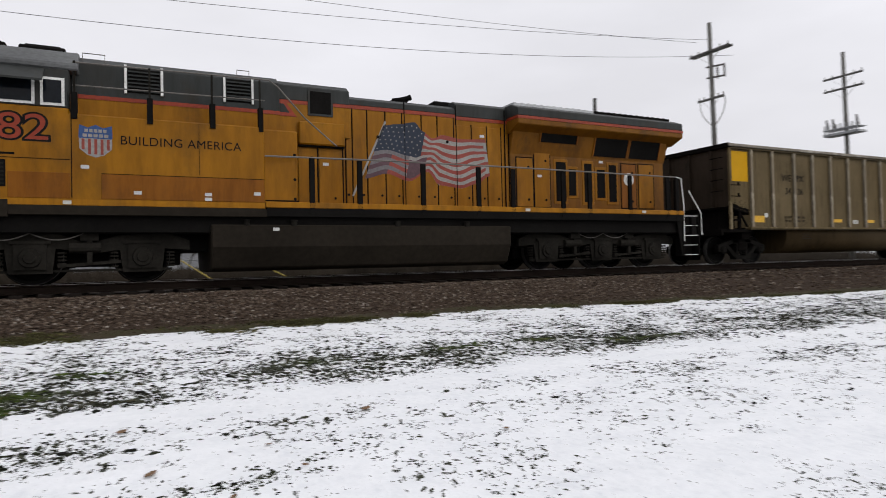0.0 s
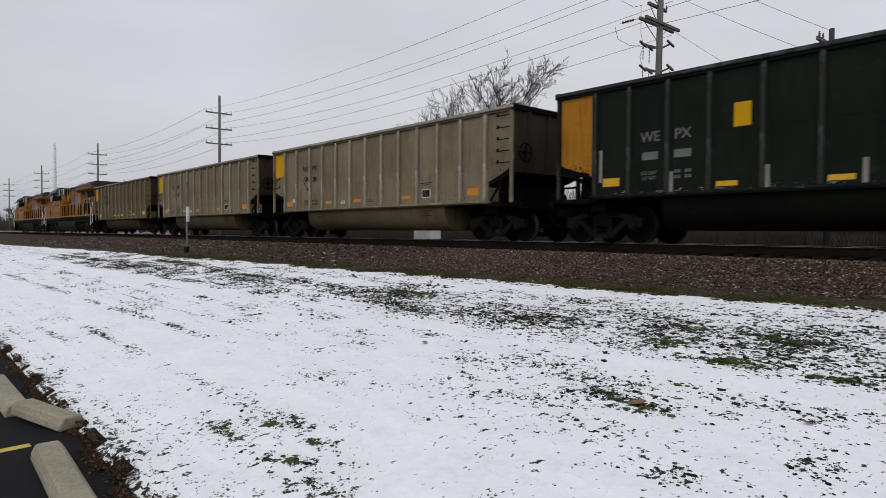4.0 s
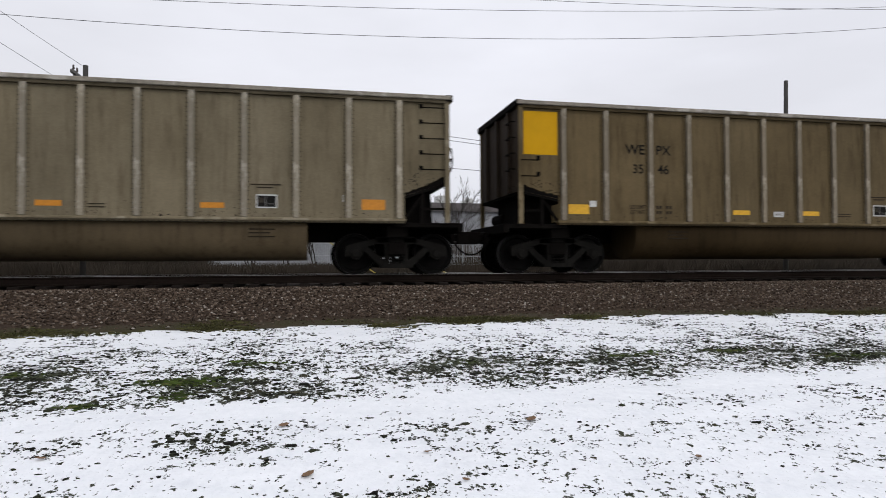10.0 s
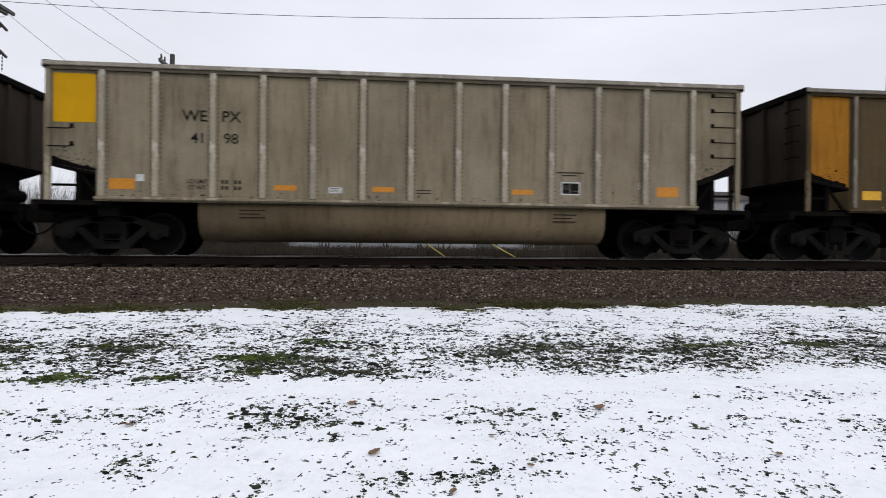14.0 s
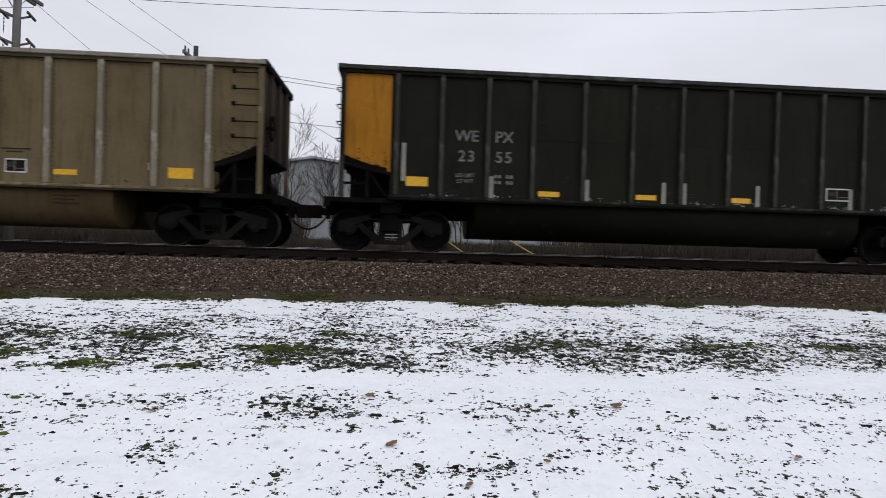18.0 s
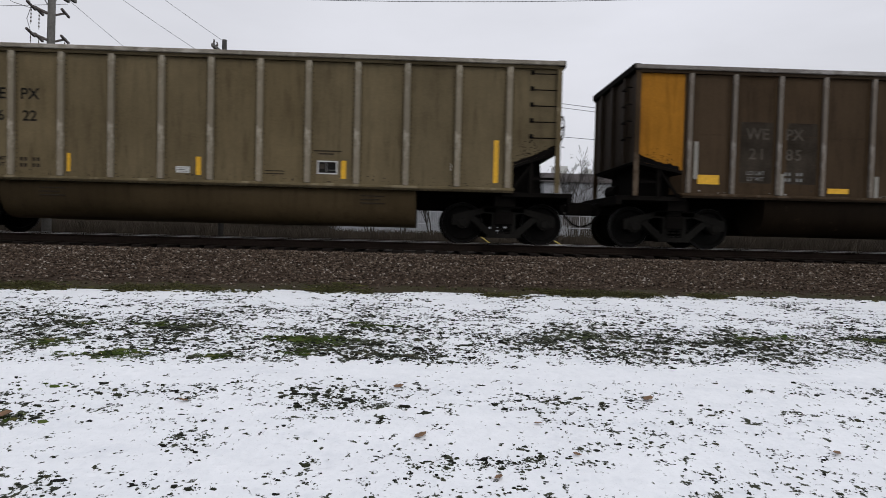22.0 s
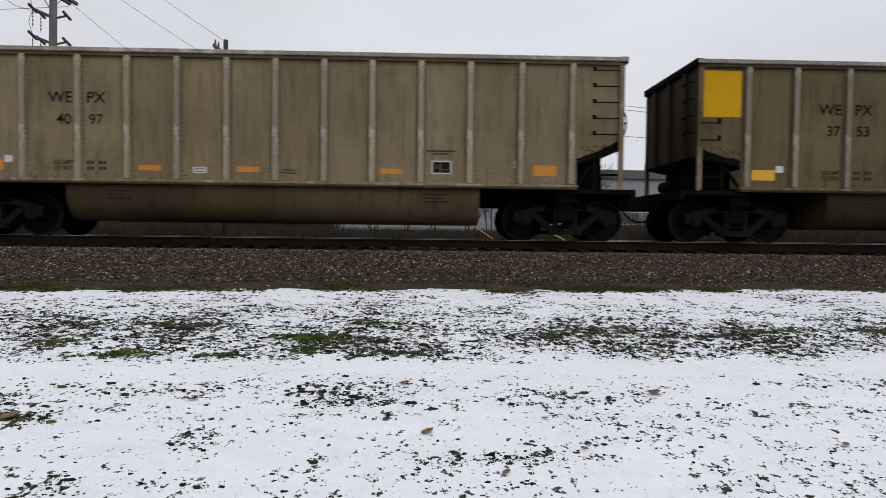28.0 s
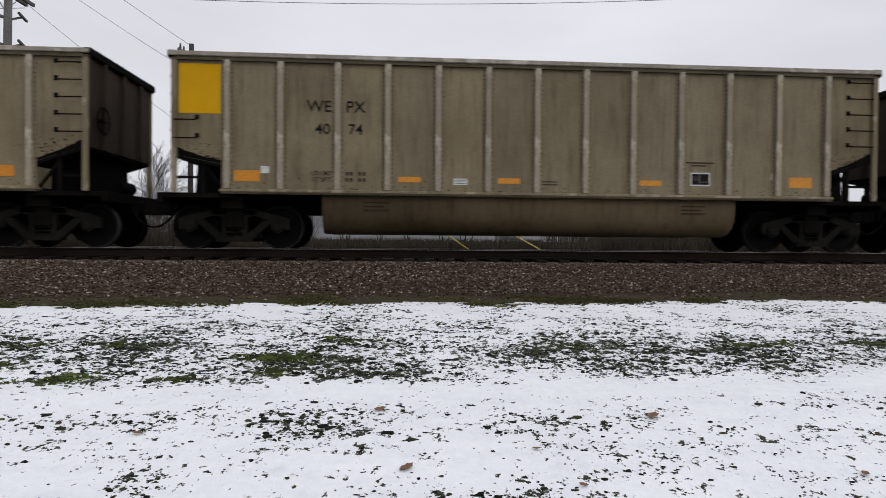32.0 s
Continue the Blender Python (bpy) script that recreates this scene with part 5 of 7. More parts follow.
    if kind == "A":
        for k in range(5):
            z = 3.60 - k * 0.335
            bm = bmesh.new()
            pipe(bm, [(6.68, P, z + 0.04), (6.70, P - 0.09, z), (7.18, P - 0.09, z), (7.2, P, z + 0.02)], 0.014, 5)
            box(bm, 6.64, 6.72, P - 0.012, P, z, z + 0.09)
            part("ladder_rung", bm, M["under"], car)
        for z in (2.56, 2.20):
            bm = bmesh.new()
            pipe(bm, [(-7.26, P, z), (-7.24, P - 0.09, z - 0.02), (-6.84, P - 0.09, z - 0.02), (-6.82, P, z + 0.03)], 0.014, 5)
            box(bm, -6.86, -6.78, P - 0.012, P, z, z + 0.09)
            part("grab_iron", bm, M["under"], car)
    if kind == "A":
        bm = bmesh.new()
        ring = [(7.40, -1.15 + 0.27 * math.cos(0.524 * k), 2.55 + 0.27 * math.sin(0.524 * k)) for k in range(13)]
        pipe(bm, ring, 0.02, 5)
        for k in range(4):
            bar(bm, (7.38, -1.15, 2.55), (7.40, -1.15 + 0.27 * math.cos(1.57 * k), 2.55 + 0.27 * math.sin(1.57 * k)), 0.025)
        tube(bm, (7.28, -1.15, 2.55), (7.42, -1.15, 2.55), 0.04, 0.04, 8)
        part("brake_wheel", bm, M["under"], car, "black hand brake wheel")
    for k in range(4):
        bm = bmesh.new()
        z = 3.45 - k * 0.36
        pipe(bm, [(-7.30, -1.35, z), (-7.40, -1.35, z), (-7.40, -0.95, z), (-7.30, -0.95, z)], 0.014, 5)
        part("end_rung", bm, M["under"], car)
    bm = bmesh.new()
    for k in range(17):
        for s in (-1, 1):
            z = 1.95 + k * 0.108
            box(bm, s * 7.235 - 0.018, s * 7.235 + 0.018, P - 0.014, P - 0.001, z, z + 0.045)
    tagged(part("end_rivets", bm, M["under"], car), kind="stuff")
    return car


PLATES = {}


def plate(car, name, mat, x0, x1, z0, z1, y=FACE + 0.056, label=""):
    """A flat sticker or painted mark on the near side of a car."""
    key = (name, mat.name, round(x1 - x0, 3), round(z1 - z0, 3))
    if key not in PLATES:
        bm = bmesh.new()
        box(bm, -(x1 - x0) / 2, (x1 - x0) / 2, -0.004, 0.003, -(z1 - z0) / 2, (z1 - z0) / 2)
        PLATES[key] = finish(bm, name, mat)
    ob = part(name, PLATES[key], None, car, label)
    ob.location = ((x0 + x1) / 2, y, (z0 + z1) / 2)
    return ob


def letters(car, words, x, z, size, mat, spread=1.0, y=FACE + 0.050):
    ob = part("lettering", text_mesh(words, size, mat, spread), None, car)
    ob.location = (x, y, z)
    return ob


LIGHT, TAN, BROWN = (0.166, 0.140, 0.100), (0.110, 0.087, 0.053), (0.072, 0.051, 0.026)
UMBER, BLACK, GREEN = (0.046, 0.030, 0.018), (0.0100, 0.0108, 0.0075), (0.008, 0.012, 0.0095)
AMBER, ORANGE, YELLOW = (0.31, 0.135, 0.014), (0.20, 0.062, 0.008), (0.46, 0.27, 0.008)


def shade(c, k):
    return tuple(min(1, v * k) for v in c) + (1.0,)


#        number  kind  hue    marks
CARS = [("3436", "A", TAN, "warm"), ("4313", "A", LIGHT, ""), ("4408", "A", LIGHT, "heart"), ("", "B", GREEN, "bars emblem"), ("", "A", TAN, "wbars faint"),
        ("2852", "B", BROWN, "bars faint"), ("2272", "B", BLACK, "bars"), ("4217", "A", LIGHT, ""), ("2825", "B", BROWN, "bars"), ("3410", "A", TAN, "vbars"),
        ("4129", "A", LIGHT, ""), ("3546", "A", TAN, "warm"), ("4343", "A", LIGHT, "silver whiterib pale"), ("4381", "A", LIGHT, "silver pale"), ("4352", "A", LIGHT, "scrawl pale"),
        ("4198", "A", LIGHT, " pale"), ("2855", "B", BROWN, ""), ("", "A", LIGHT, "faint"), ("3736", "A", TAN, "graffiti"), ("3664", "A", TAN, ""),
        ("2355", "B", BLACK, "bars"), ("3661", "A", TAN, "vbars"), ("2284", "B", BLACK, "bars whitesill whiterib"), ("2410", "B", BROWN, "bars whitesill silver whiterib"), ("3622", "A", TAN, "vbars"),
        ("2185", "B", UMBER, "bars"), ("4163", "A", LIGHT, "smudge"), ("3871", "A", LIGHT, "tags"), ("", "A", TAN, "wbars amber faint brownish"), ("2120", "B", BLACK, "bars"),
        ("2364", "B", BLACK, "bars"), ("4097", "A", LIGHT, "dusty"), ("3753", "A", TAN, ""), ("2824", "B", BROWN, "bars orange rusty"), ("2376", "B", BROWN, "bars orange rusty"),
        ("3833", "A", LIGHT, "scrawl"), ("4074", "A", LIGHT, ""), ("", "B", UMBER, "bars orange faint")]

# two cars whose ribs stand a little off the usual lines
RIB_DRIFT = {25: (0, 0, 0, 0, -0.05, -0.15, -0.18, -0.17, -0.15, -0.13, -0.12, -0.09, 0), 33: (0, 0, 0, 0, -0.06, -0.12, -0.10, -0.05, -0.08, 0, 0, 0, 0)}
HUES = {LIGHT: "pale grey", TAN: "dusty tan", BROWN: "rusty brown", UMBER: "dark brown", BLACK: "black", GREEN: "dark green"}


def scrawl(car, x0, x1, z0, z1, mat, seed, name="paint_scrawl", y=FACE + 0.046):
    """A loose spray-painted line."""
    rng = random.Random(seed)
    bm = bmesh.new()
    k = 16
    pts = [(x0 + (x1 - x0) * i / (k - 1) + rng.uniform(-0.05, 0.05), y, z0 + (z1 - z0) * (0.5 + 0.5 * math.sin(i * 1.9 + rng.uniform(-0.6, 0.6)))) for i in range(k)]
    pipe(bm, pts, 0.011, 4)
    part(name, bm, mat, car)


def speckle(car, name, mat, seed, count, where):
    """A loose cloud of small flat flecks on the near side of a car."""
    rng = random.Random(seed)
    y = FACE + 0.0535
    vs, fs = [], []
    for _ in range(count):
        x, z = where(rng)
        w, h = 0.012 * math.exp(rng.gauss(0, 0.5)), 0.010 * math.exp(rng.gauss(0, 0.5))
        o = len(vs)
        vs += [(x - w, y, z - h * 0.4), (x + w * 0.3, y, z - h), (x + w, y, z + h * 0.3), (x - w * 0.2, y, z + h)]
        fs.append((o, o + 1, o + 2, o + 3))
    tagged(part(name, raw_mesh(name, vs, fs, mat), None, car), kind="stuff")


def dress(car, k, number, kind, hue, marks):
    """Colour one car and put its own lettering and stickers on it."""
    rng = random.Random(400 + k)
    lift = rng.uniform(0.88, 1.0)
    hue = (hue[0] * lift, hue[1] * lift, hue[2] * lift * 0.93)
    if "warm" in marks or "dusty" in marks:
        hue = (hue[0] * 1.0, hue[1] * 0.95, hue[2] * 0.88)
    if "pale" in marks:
        hue = (hue[0] * 1.20, hue[1] * 1.22, hue[2] * 1.30)
    if "brownish" in marks:
        hue = (hue[0] * 0.86, hue[1] * 0.78, hue[2] * 0.68)
    if "rusty" in marks:
        hue = (hue[0] * 1.14, hue[1] * 1.02, hue[2] * 0.93)
    dark = sum(hue) < 0.085
    full = kind == "B" or "amber" in marks
    end_hue = ORANGE if "orange" in marks else AMBER
    panels = ribs = 0
    for o in car.children:
        base = o.name.split(".")[0]
        if base == "side_panel":
            k2 = rng.uniform(0.93, 1.06)
            warm = rng.uniform(-0.03, 0.03)
            o.color = (hue[0] * k2 * (1 + warm * 0.5), hue[1] * k2, hue[2] * k2 * (1 - warm), 1)
            if panels == 0 and full:
                o.color = shade(end_hue, rng.uniform(0.85, 1.05))
            panels += 1
        elif base == "side_rib":
            lift = rng.uniform(1.15, 1.7)
            grey = 0.05 if dark else 0.22
            o.color = tuple(0.62 * v * lift + 0.38 * grey * g for v, g in zip(hue, (1.0, 0.97, 0.91))) + (1.0,)
            if "whiterib" in marks and (ribs == 12 if kind == "B" else ribs == 0):
                o.color = (0.40, 0.40, 0.385, 1)
            ribs += 1
        elif base == "top_chord":
            grey = 0.022 if CARS[k][2] in (BLACK, GREEN) else rng.uniform(0.10, 0.13)
            o.color = tuple(0.75 * v + grey for v in hue) + (1.0,)
        elif base == "side_sill":
            o.color = (0.40, 0.40, 0.39, 1) if "whitesill" in marks else shade(hue, 1.05)
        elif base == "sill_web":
            # web below the sill: shade there is put into the colour
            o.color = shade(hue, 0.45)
        elif base == "rib_flange":
            o.color = shade(hue, rng.uniform(0.95, 1.15))
        elif base == "corner_post":
            o.color = shade(hue, 1.0)
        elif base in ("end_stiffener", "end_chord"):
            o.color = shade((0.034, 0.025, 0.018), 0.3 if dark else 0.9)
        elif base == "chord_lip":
            # darkened hue paints the shade line under the top chord
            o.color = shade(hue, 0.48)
        elif base == "far_side_wall":
            o.color = shade(hue, 0.95)
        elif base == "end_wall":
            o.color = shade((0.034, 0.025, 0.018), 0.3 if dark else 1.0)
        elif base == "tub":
            # tub hue cut well below the sides, its underside shade included in the colour
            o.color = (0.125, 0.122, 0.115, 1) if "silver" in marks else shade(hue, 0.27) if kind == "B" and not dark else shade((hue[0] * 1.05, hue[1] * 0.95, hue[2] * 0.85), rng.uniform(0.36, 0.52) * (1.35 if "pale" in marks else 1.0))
    if k in RIB_DRIFT:
        for base in ("side_rib", "rib_flange"):
            for o, dx in zip([c for c in car.children if c.name.split(".")[0] == base], RIB_DRIFT[k]):
                o.location.x += dx
    ink = M["ink"] if kind == "A" else M["ink_dim"] if CARS[k][2] == UMBER else M["ink_pale"] if dark or hue[0] < 0.055 else M["ink_faint"]
    if "faint" in marks:
        ink = M["ink_faint"]
    if CARS[k][2] == UMBER:
        plate(car, "repaint_patch", M["ink_faint"], -5.0, -4.16, 1.45, 2.75, FACE + 0.058)
        plate(car, "repaint_patch", M["ink_faint"], -3.98, -3.14, 1.45, 2.75, FACE + 0.058)
    if kind == "A":
        letters(car, "WE", -4.43, 2.86, 0.32, ink)
        letters(car, "PX", -3.71, 2.86, 0.32, ink)
        z, gap, size = 2.41, 0.70, 0.30
        xa, xb = -4.36, -3.71
    else:
        letters(car, "WE", -4.63, 2.49, 0.33, ink)
        letters(car, "PX", -3.83, 2.49, 0.33, ink)
        z, size = 2.06, 0.33
        xa, xb = -4.63, -3.83
    if number:
        gapped = 1.0 if kind == "A" else 1.22
        letters(car, number[:2], xa, z, size, ink, gapped)
        letters(car, number[2:], xb, z, size, ink, gapped)
        if kind == "B":
            letters(car, number, 6.75, 3.47, 0.22, ink, 1.35)
    else:
        for x in (xa, xb):
            plate(car, "unreadable_marking", ink, x - 0.2, x + 0.2, z - 0.09, z + 0.09)
    # small unreadable data blocks
    small = M["ink_pale"] if dark or CARS[k][2] == UMBER else M["ink_faint"]
    for j, words in enumerate(("LD LMT", "LT WT")):
        z1 = (1.53 if kind == "A" else 1.66) - j * 0.125
        letters(car, words, xa - 0.02, z1, 0.12, small)
        for i in range(5):
            if i != 2:
                x = xb - 0.19 + i * 0.085
                plate(car, "data_figure", small, x, x + 0.055, z1 - 0.032, z1 + 0.038)
    x0 = 1.05 if kind == "A" and number[:1] == "3" else -0.05
    plate(car, "data_line", M["ink_faint"], x0, x0 + 0.47, 1.42, 1.44)
    plate(car, "data_line", M["ink_faint"], x0, x0 + 0.47, 1.36, 1.38)
    if kind == "A":
        if not full:
            plate(car, "yellow_panel", M["yellow"], -7.17, -6.36, 2.68, 3.66, label="yellow painted square")
        x1 = -0.72 if number[:1] == "3" else -1.72
        plate(car, "label_sticker", M["label"], x1, x1 + 0.28, 1.34, 1.47)
        for i in range(3):
            plate(car, "sticker_line", M["ink_faint"], x1 + 0.03, x1 + 0.25 - 0.05 * (i % 2), 1.365 + 0.033 * i, 1.375 + 0.033 * i, FACE + 0.051)
        if "vbars" in marks:
            for x in (-6.09, -2.93, -0.26, 2.75, 5.95):
                h = 2.2 if abs(x) > 5 else 1.68
                plate(car, "reflector_bar", M["stripe"], x - 0.05, x + 0.05, 1.30, h)
        elif "wbars" in marks:
            for x in (-5.98, -2.9, -1.5, 0.6, 0.95, 2.6, 4.65, 5.97):
                plate(car, "reflector_bar", M["white"], x - 0.05, x + 0.05, 1.24, 2.24 if abs(x) > 5.5 else 1.66)
            for x0 in (-5.85, -2.5, -0.05, 4.15, 5.35):
                plate(car, "reflector", M["stripe"], x0, x0 + 0.5, 1.30, 1.44 if abs(x0) < 5 else 1.56)
        else:
            m = M["orange"] if hue[2] > 0.07 else M["stripe"]
            plate(car, "reflector", m, -6.10, -5.60, 1.35, 1.57)
            for x0 in (-2.84, -0.81, 2.17) if number[:1] != "3" else (-2.90, 0.12, 3.14) if number == "3753" else (-1.85, 0.12, 3.14):
                plate(car, "reflector", m, x0, x0 + 0.46, 1.38, 1.49)
            plate(car, "reflector", m, 5.40, 5.90, 1.38, 1.60)
        plate(car, "label_sticker", M["label"], -5.58, -5.42, 1.52, 1.66)
        plate(car, "label_sticker", M["label"], 5.00, 5.16, 1.54, 1.68)
        x0 = 2.20 if number[:1] == "3" else 3.25
    else:
        brown = CARS[k][2] == BROWN
        bars = (-5.96, -4.085, -2.005, -0.20, 0.165, 1.94, 2.305, 5.82) if brown else (-5.96, -4.085, -2.005, -0.30, 0.165, 1.83, 3.98, 5.82)
        if "bars" in marks:
            for x in bars:
                plate(car, "reflector_bar", M["white"], x - 0.045, x + 0.045, 1.50 if abs(x) > 5.5 else 1.20, 2.30 if abs(x) > 5.5 else 1.66, FACE + 0.036)
            if brown:
                plate(car, "reflector_bar", M["white"], 6.32, 6.41, 1.98, 2.42)
        plate(car, "reflector", M["stripe"], -5.90, -5.44, 1.40, 1.60)
        for x0 in (-3.92, -1.92, 0.24, 2.38) if brown and "whitesill" in marks else (-1.92, 0.24, 2.38) if brown else (-3.06, -0.92, 1.22):
            plate(car, "reflector", M["stripe"], x0, x0 + 0.46, 1.27, 1.38)
        plate(car, "reflector", M["stripe"], 5.33, 5.78, 1.72, 1.94)
        x0 = 3.36 if brown else 3.42
    if kind == "A":
        for x in (-3.55, 3.1):
            for i in range(3):
                plate(car, "tub_stencil", M["ink_faint"], x, x + 0.52 - 0.1 * (i % 2), 0.80 + 0.075 * i, 0.822 + 0.075 * i, -1.463)
    # stencilled data box with a white frame
    frame_mat = M["label"] if dark or kind == "A" else M["ink_pale"]
    w = 0.42 if kind == "A" else 0.55
    plate(car, "stencil_frame", frame_mat, x0, x0 + w, 1.39, 1.67)
    plate(car, "stencil_field", M["ink"] if kind == "A" or dark else M["ink_faint"], x0 + 0.026, x0 + w - 0.026, 1.416, 1.644, FACE + 0.051)
    plate(car, "stencil_line", M["ink_pale"], x0 + w * 0.46 - 0.008, x0 + w * 0.46 + 0.008, 1.42, 1.64, FACE + 0.049)
    plate(car, "stencil_line", M["ink_pale"], x0 + w * 0.5 + 0.02, x0 + w - 0.04, 1.47, 1.482, FACE + 0.049)
    plate(car, "stencil_line", M["rivet"], x0 + 0.045, x0 + w * 0.40, 1.50, 1.60, FACE + 0.049)
    if kind == "A":
        for i, z1 in enumerate((1.86, 1.80)):
            plate(car, "data_line", M["ink_faint"], x0 - 0.12 + 0.14 * i, x0 + 0.50 - 0.16 * i, z1, z1 + 0.025)
    speckle(car, "soot_specks", M["under"], 500 + k, 90, lambda r: (r.gauss(6.75, 0.28), 1.86 + abs(r.gauss(0, 0.16))))
    speckle(car, "soot_specks", M["under"], 600 + k, 90, lambda r: (r.gauss(-6.75, 0.28), 1.78 + abs(r.gauss(0, 0.14))))
    speckle(car, "rust_specks", M["ink_faint"], 700 + k, 150, lambda r: (r.uniform(-6.1, 6.1), 1.21 + abs(r.gauss(0, 0.10))))
    if kind == "B":
        speckle(car, "salt_specks", M["speck"], 800 + k, 170 if dark else 60, lambda r: (round(r.uniform(-6, 6) * 0.9) / 0.9 + r.gauss(0.3, 0.22), 1.205 + abs(r.gauss(0, 0.035))))
    if "smudge" in marks:
        speckle(car, "soot_smudge", M["rivet"], 900 + k, 260, lambda r: (r.gauss(4.62, 0.05), r.gauss(2.15, 0.24)))
    if "heart" in marks:
        bm = bmesh.new()
        pts = []
        for i in range(29):
            u = 0.2244 * i
            pts.append((-4.30 + 0.0185 * 16 * math.sin(u) ** 3, FACE + 0.046, 2.32 + 0.021 * (13 * math.cos(u) - 5 * math.cos(2 * u) - 2 * math.cos(3 * u) - math.cos(4 * u))))
        pipe(bm, pts, 0.014, 4)
        part("paint_scrawl", bm, M["ink"], car)
    if "scrawl" in marks:
        scrawl(car, 2.0, 2.7, 1.4, 1.85, M["ink"], 8)
        scrawl(car, 4.4, 5.0, 1.4, 1.7, M["white"], 9)
    if "tags" in marks:
        scrawl(car, -1.7, -1.2, 0.62, 0.82, M["white"], 10, y=-1.47)
        scrawl(car, -0.7, -0.45, 0.55, 0.82, M["white"], 12, y=-1.47)
    if "emblem" in marks:
        plate(car, "emblem", M["yellow"], -2.7, -2.35, 2.5, 3.0)
    if "graffiti" in marks:
        graffiti(car)
    tagged(car, "%s coal gondola with ribbed sides and %s" % (HUES.get(CARS[k][2], "dusty"), "a yellow square panel" if not full else "an amber end panel"))


def graffiti(car):
    """Bulbous spray-painted shapes in pale blue-green with a black outline."""
    fill = plain("pale_green_spray_paint", (0.26, 0.36, 0.36), 0.6, 0, 0.2, 6, 0)
    rng = random.Random(77)
    x = -3.45
    for i in range(9):
        w = 0.40
        cx = x + i * w + 0.2
        cz = 1.64 + rng.uniform(-0.03, 0.03)
        hole = i in (0, 1, 3, 6)
        for name, mat, grow, y in (("graffiti_halo", M["label"], 0.075, FACE + 0.050), ("graffiti_outline", M["ink"], 0.045, FACE + 0.046), ("graffiti_fill", fill, 0.0, FACE + 0.042)):
            bm = bmesh.new()
            n = 18
            vs = []
            for k in range(n):
                a = 6.283 * k / n
                r = 1 + 0.14 * math.sin(3 * a + i * 1.7) + 0.10 * math.sin(2 * a + i)
                vs.append(bm.verts.new((cx + (0.21 * r + grow) * math.cos(a), y, cz + (0.27 * r + grow) * math.sin(a))))
            bm.faces.new(vs)
            part(name, bm, mat, car)
        bm = bmesh.new()
        if hole:
            tube(bm, (cx, FACE + 0.040, cz), (cx, FACE + 0.043, cz), 0.07, 0.07, 10)
        else:
            bar(bm, (cx - 0.1, FACE + 0.040, cz + 0.06 * math.sin(i * 2)), (cx + 0.1, FACE + 0.040, cz + 0.1 * math.cos(i)), 0.003, 0.035)
        part("graffiti_line", bm, M["ink"], car)
    for a, b, c, d, s in ((2.2, 2.9, 1.45, 1.85, 21), (4.0, 5.4, 1.45, 1.8, 22), (5.9, 6.3, 1.45, 1.9, 23), (5.9, 6.2, 2.4, 3.1, 24)):
        scrawl(car, a, b, c, d, M["white"], s)


# ---- locomotives ----
def loco_paint(name, colour, soot=1.0):
    m, n, l, b = material(name)
    run = noise_node(n, l, 2.0, 5, 0.65, (2.0, 2.0, 0.35))
    big = noise_node(n, l, 0.5, 4)
    r = ramp(n, [(0.3, (0.72, 0.68, 0.62)), (0.6, (1.05, 1.04, 1.02))])
    l.new(run.outputs["Fac"], r.inputs[0])
    r2 = ramp(n, [(0.3, (0.84, 0.80, 0.76)), (0.7, (1.1, 1.1, 1.1))])
    l.new(big.outputs["Fac"], r2.inputs[0])
    c = mixc(n, l, 1.0, r.outputs[0], r2.outputs[0], "MULTIPLY")
    c = mixc(n, l, 1.0, c, colour, "MULTIPLY")
    spot = noise_node(n, l, 1.1, 6, 0.68, (1.0, 1.0, 0.6))
    rs = ramp(n, [(0.50, (0, 0, 0)), (0.72, (min(1.0, 0.45 * soot),) * 3)])
    l.new(spot.outputs["Fac"], rs.inputs[0])
    c = mixc(n, l, rs.outputs[0], c, (0.030, 0.019, 0.009))
    l.new(c, b.inputs["Base Color"])
    b.inputs["Roughness"].default_value = 0.5
    b.inputs["Specular IOR Level"].default_value = 0.12
    return m


M["armour"] = loco_paint("armour_yellow_paint", (0.235, 0.100, 0.004))
M["armour_dirty"] = loco_paint("soot_stained_yellow_paint", (0.150, 0.062, 0.005), 1.8)
M["armour_edge"] = loco_paint("bright_edge_yellow", (0.29, 0.125, 0.005))
M["rail_worn"] = plain("worn_handrail_steel", (0.13, 0.12, 0.11), 0.6, 0, 0.2, 5, 0)
M["flag_dull"] = plain("greyed_flag_white", (0.13, 0.12, 0.125), 0.5, 0, 0.2, 4, 0)
M["flag_shade"] = plain("greyed_flag_red", (0.075, 0.035, 0.045), 0.5, 0, 0.2, 4, 0)
M["armour_low"] = loco_paint("road_dirt_yellow_paint", (0.180, 0.064, 0.005))
M["grey"] = loco_paint("harbour_grey_paint", (0.030, 0.034, 0.035))
M["red"] = plain("signal_red_paint", (0.215, 0.024, 0.005), 0.5, 0, 0.15, 3, 0)
M["black"] = plain("black_loco_steel", (0.007, 0.0065, 0.006), 0.7, 0, 0.3, 4, gloss=0.03)
M["tank"] = plain("dusty_tank_steel", (0.0185, 0.0152, 0.0115), 0.75, 0, 0.25, 2, gloss=0.04)
M["frame_grey"] = plain("dusty_truck_casting", (0.0155, 0.0142, 0.012), 0.85, 0, 0.45, 4, gloss=0.03)
M["rail_white"] = plain("white_handrail_paint", (0.68, 0.68, 0.66), 0.5, 0, 0.1, 6, 0)
# lighter than the cab grey: sky light on the roof is put into the colour
M["roof_pale"] = plain("sky_lit_grey_roof_paint", (0.085, 0.088, 0.09), 0.6, 0, 0.25, 3)
M["navy"] = plain("navy_paint", (0.005, 0.012, 0.030), 0.5, 0, 0.2, 5, 0)
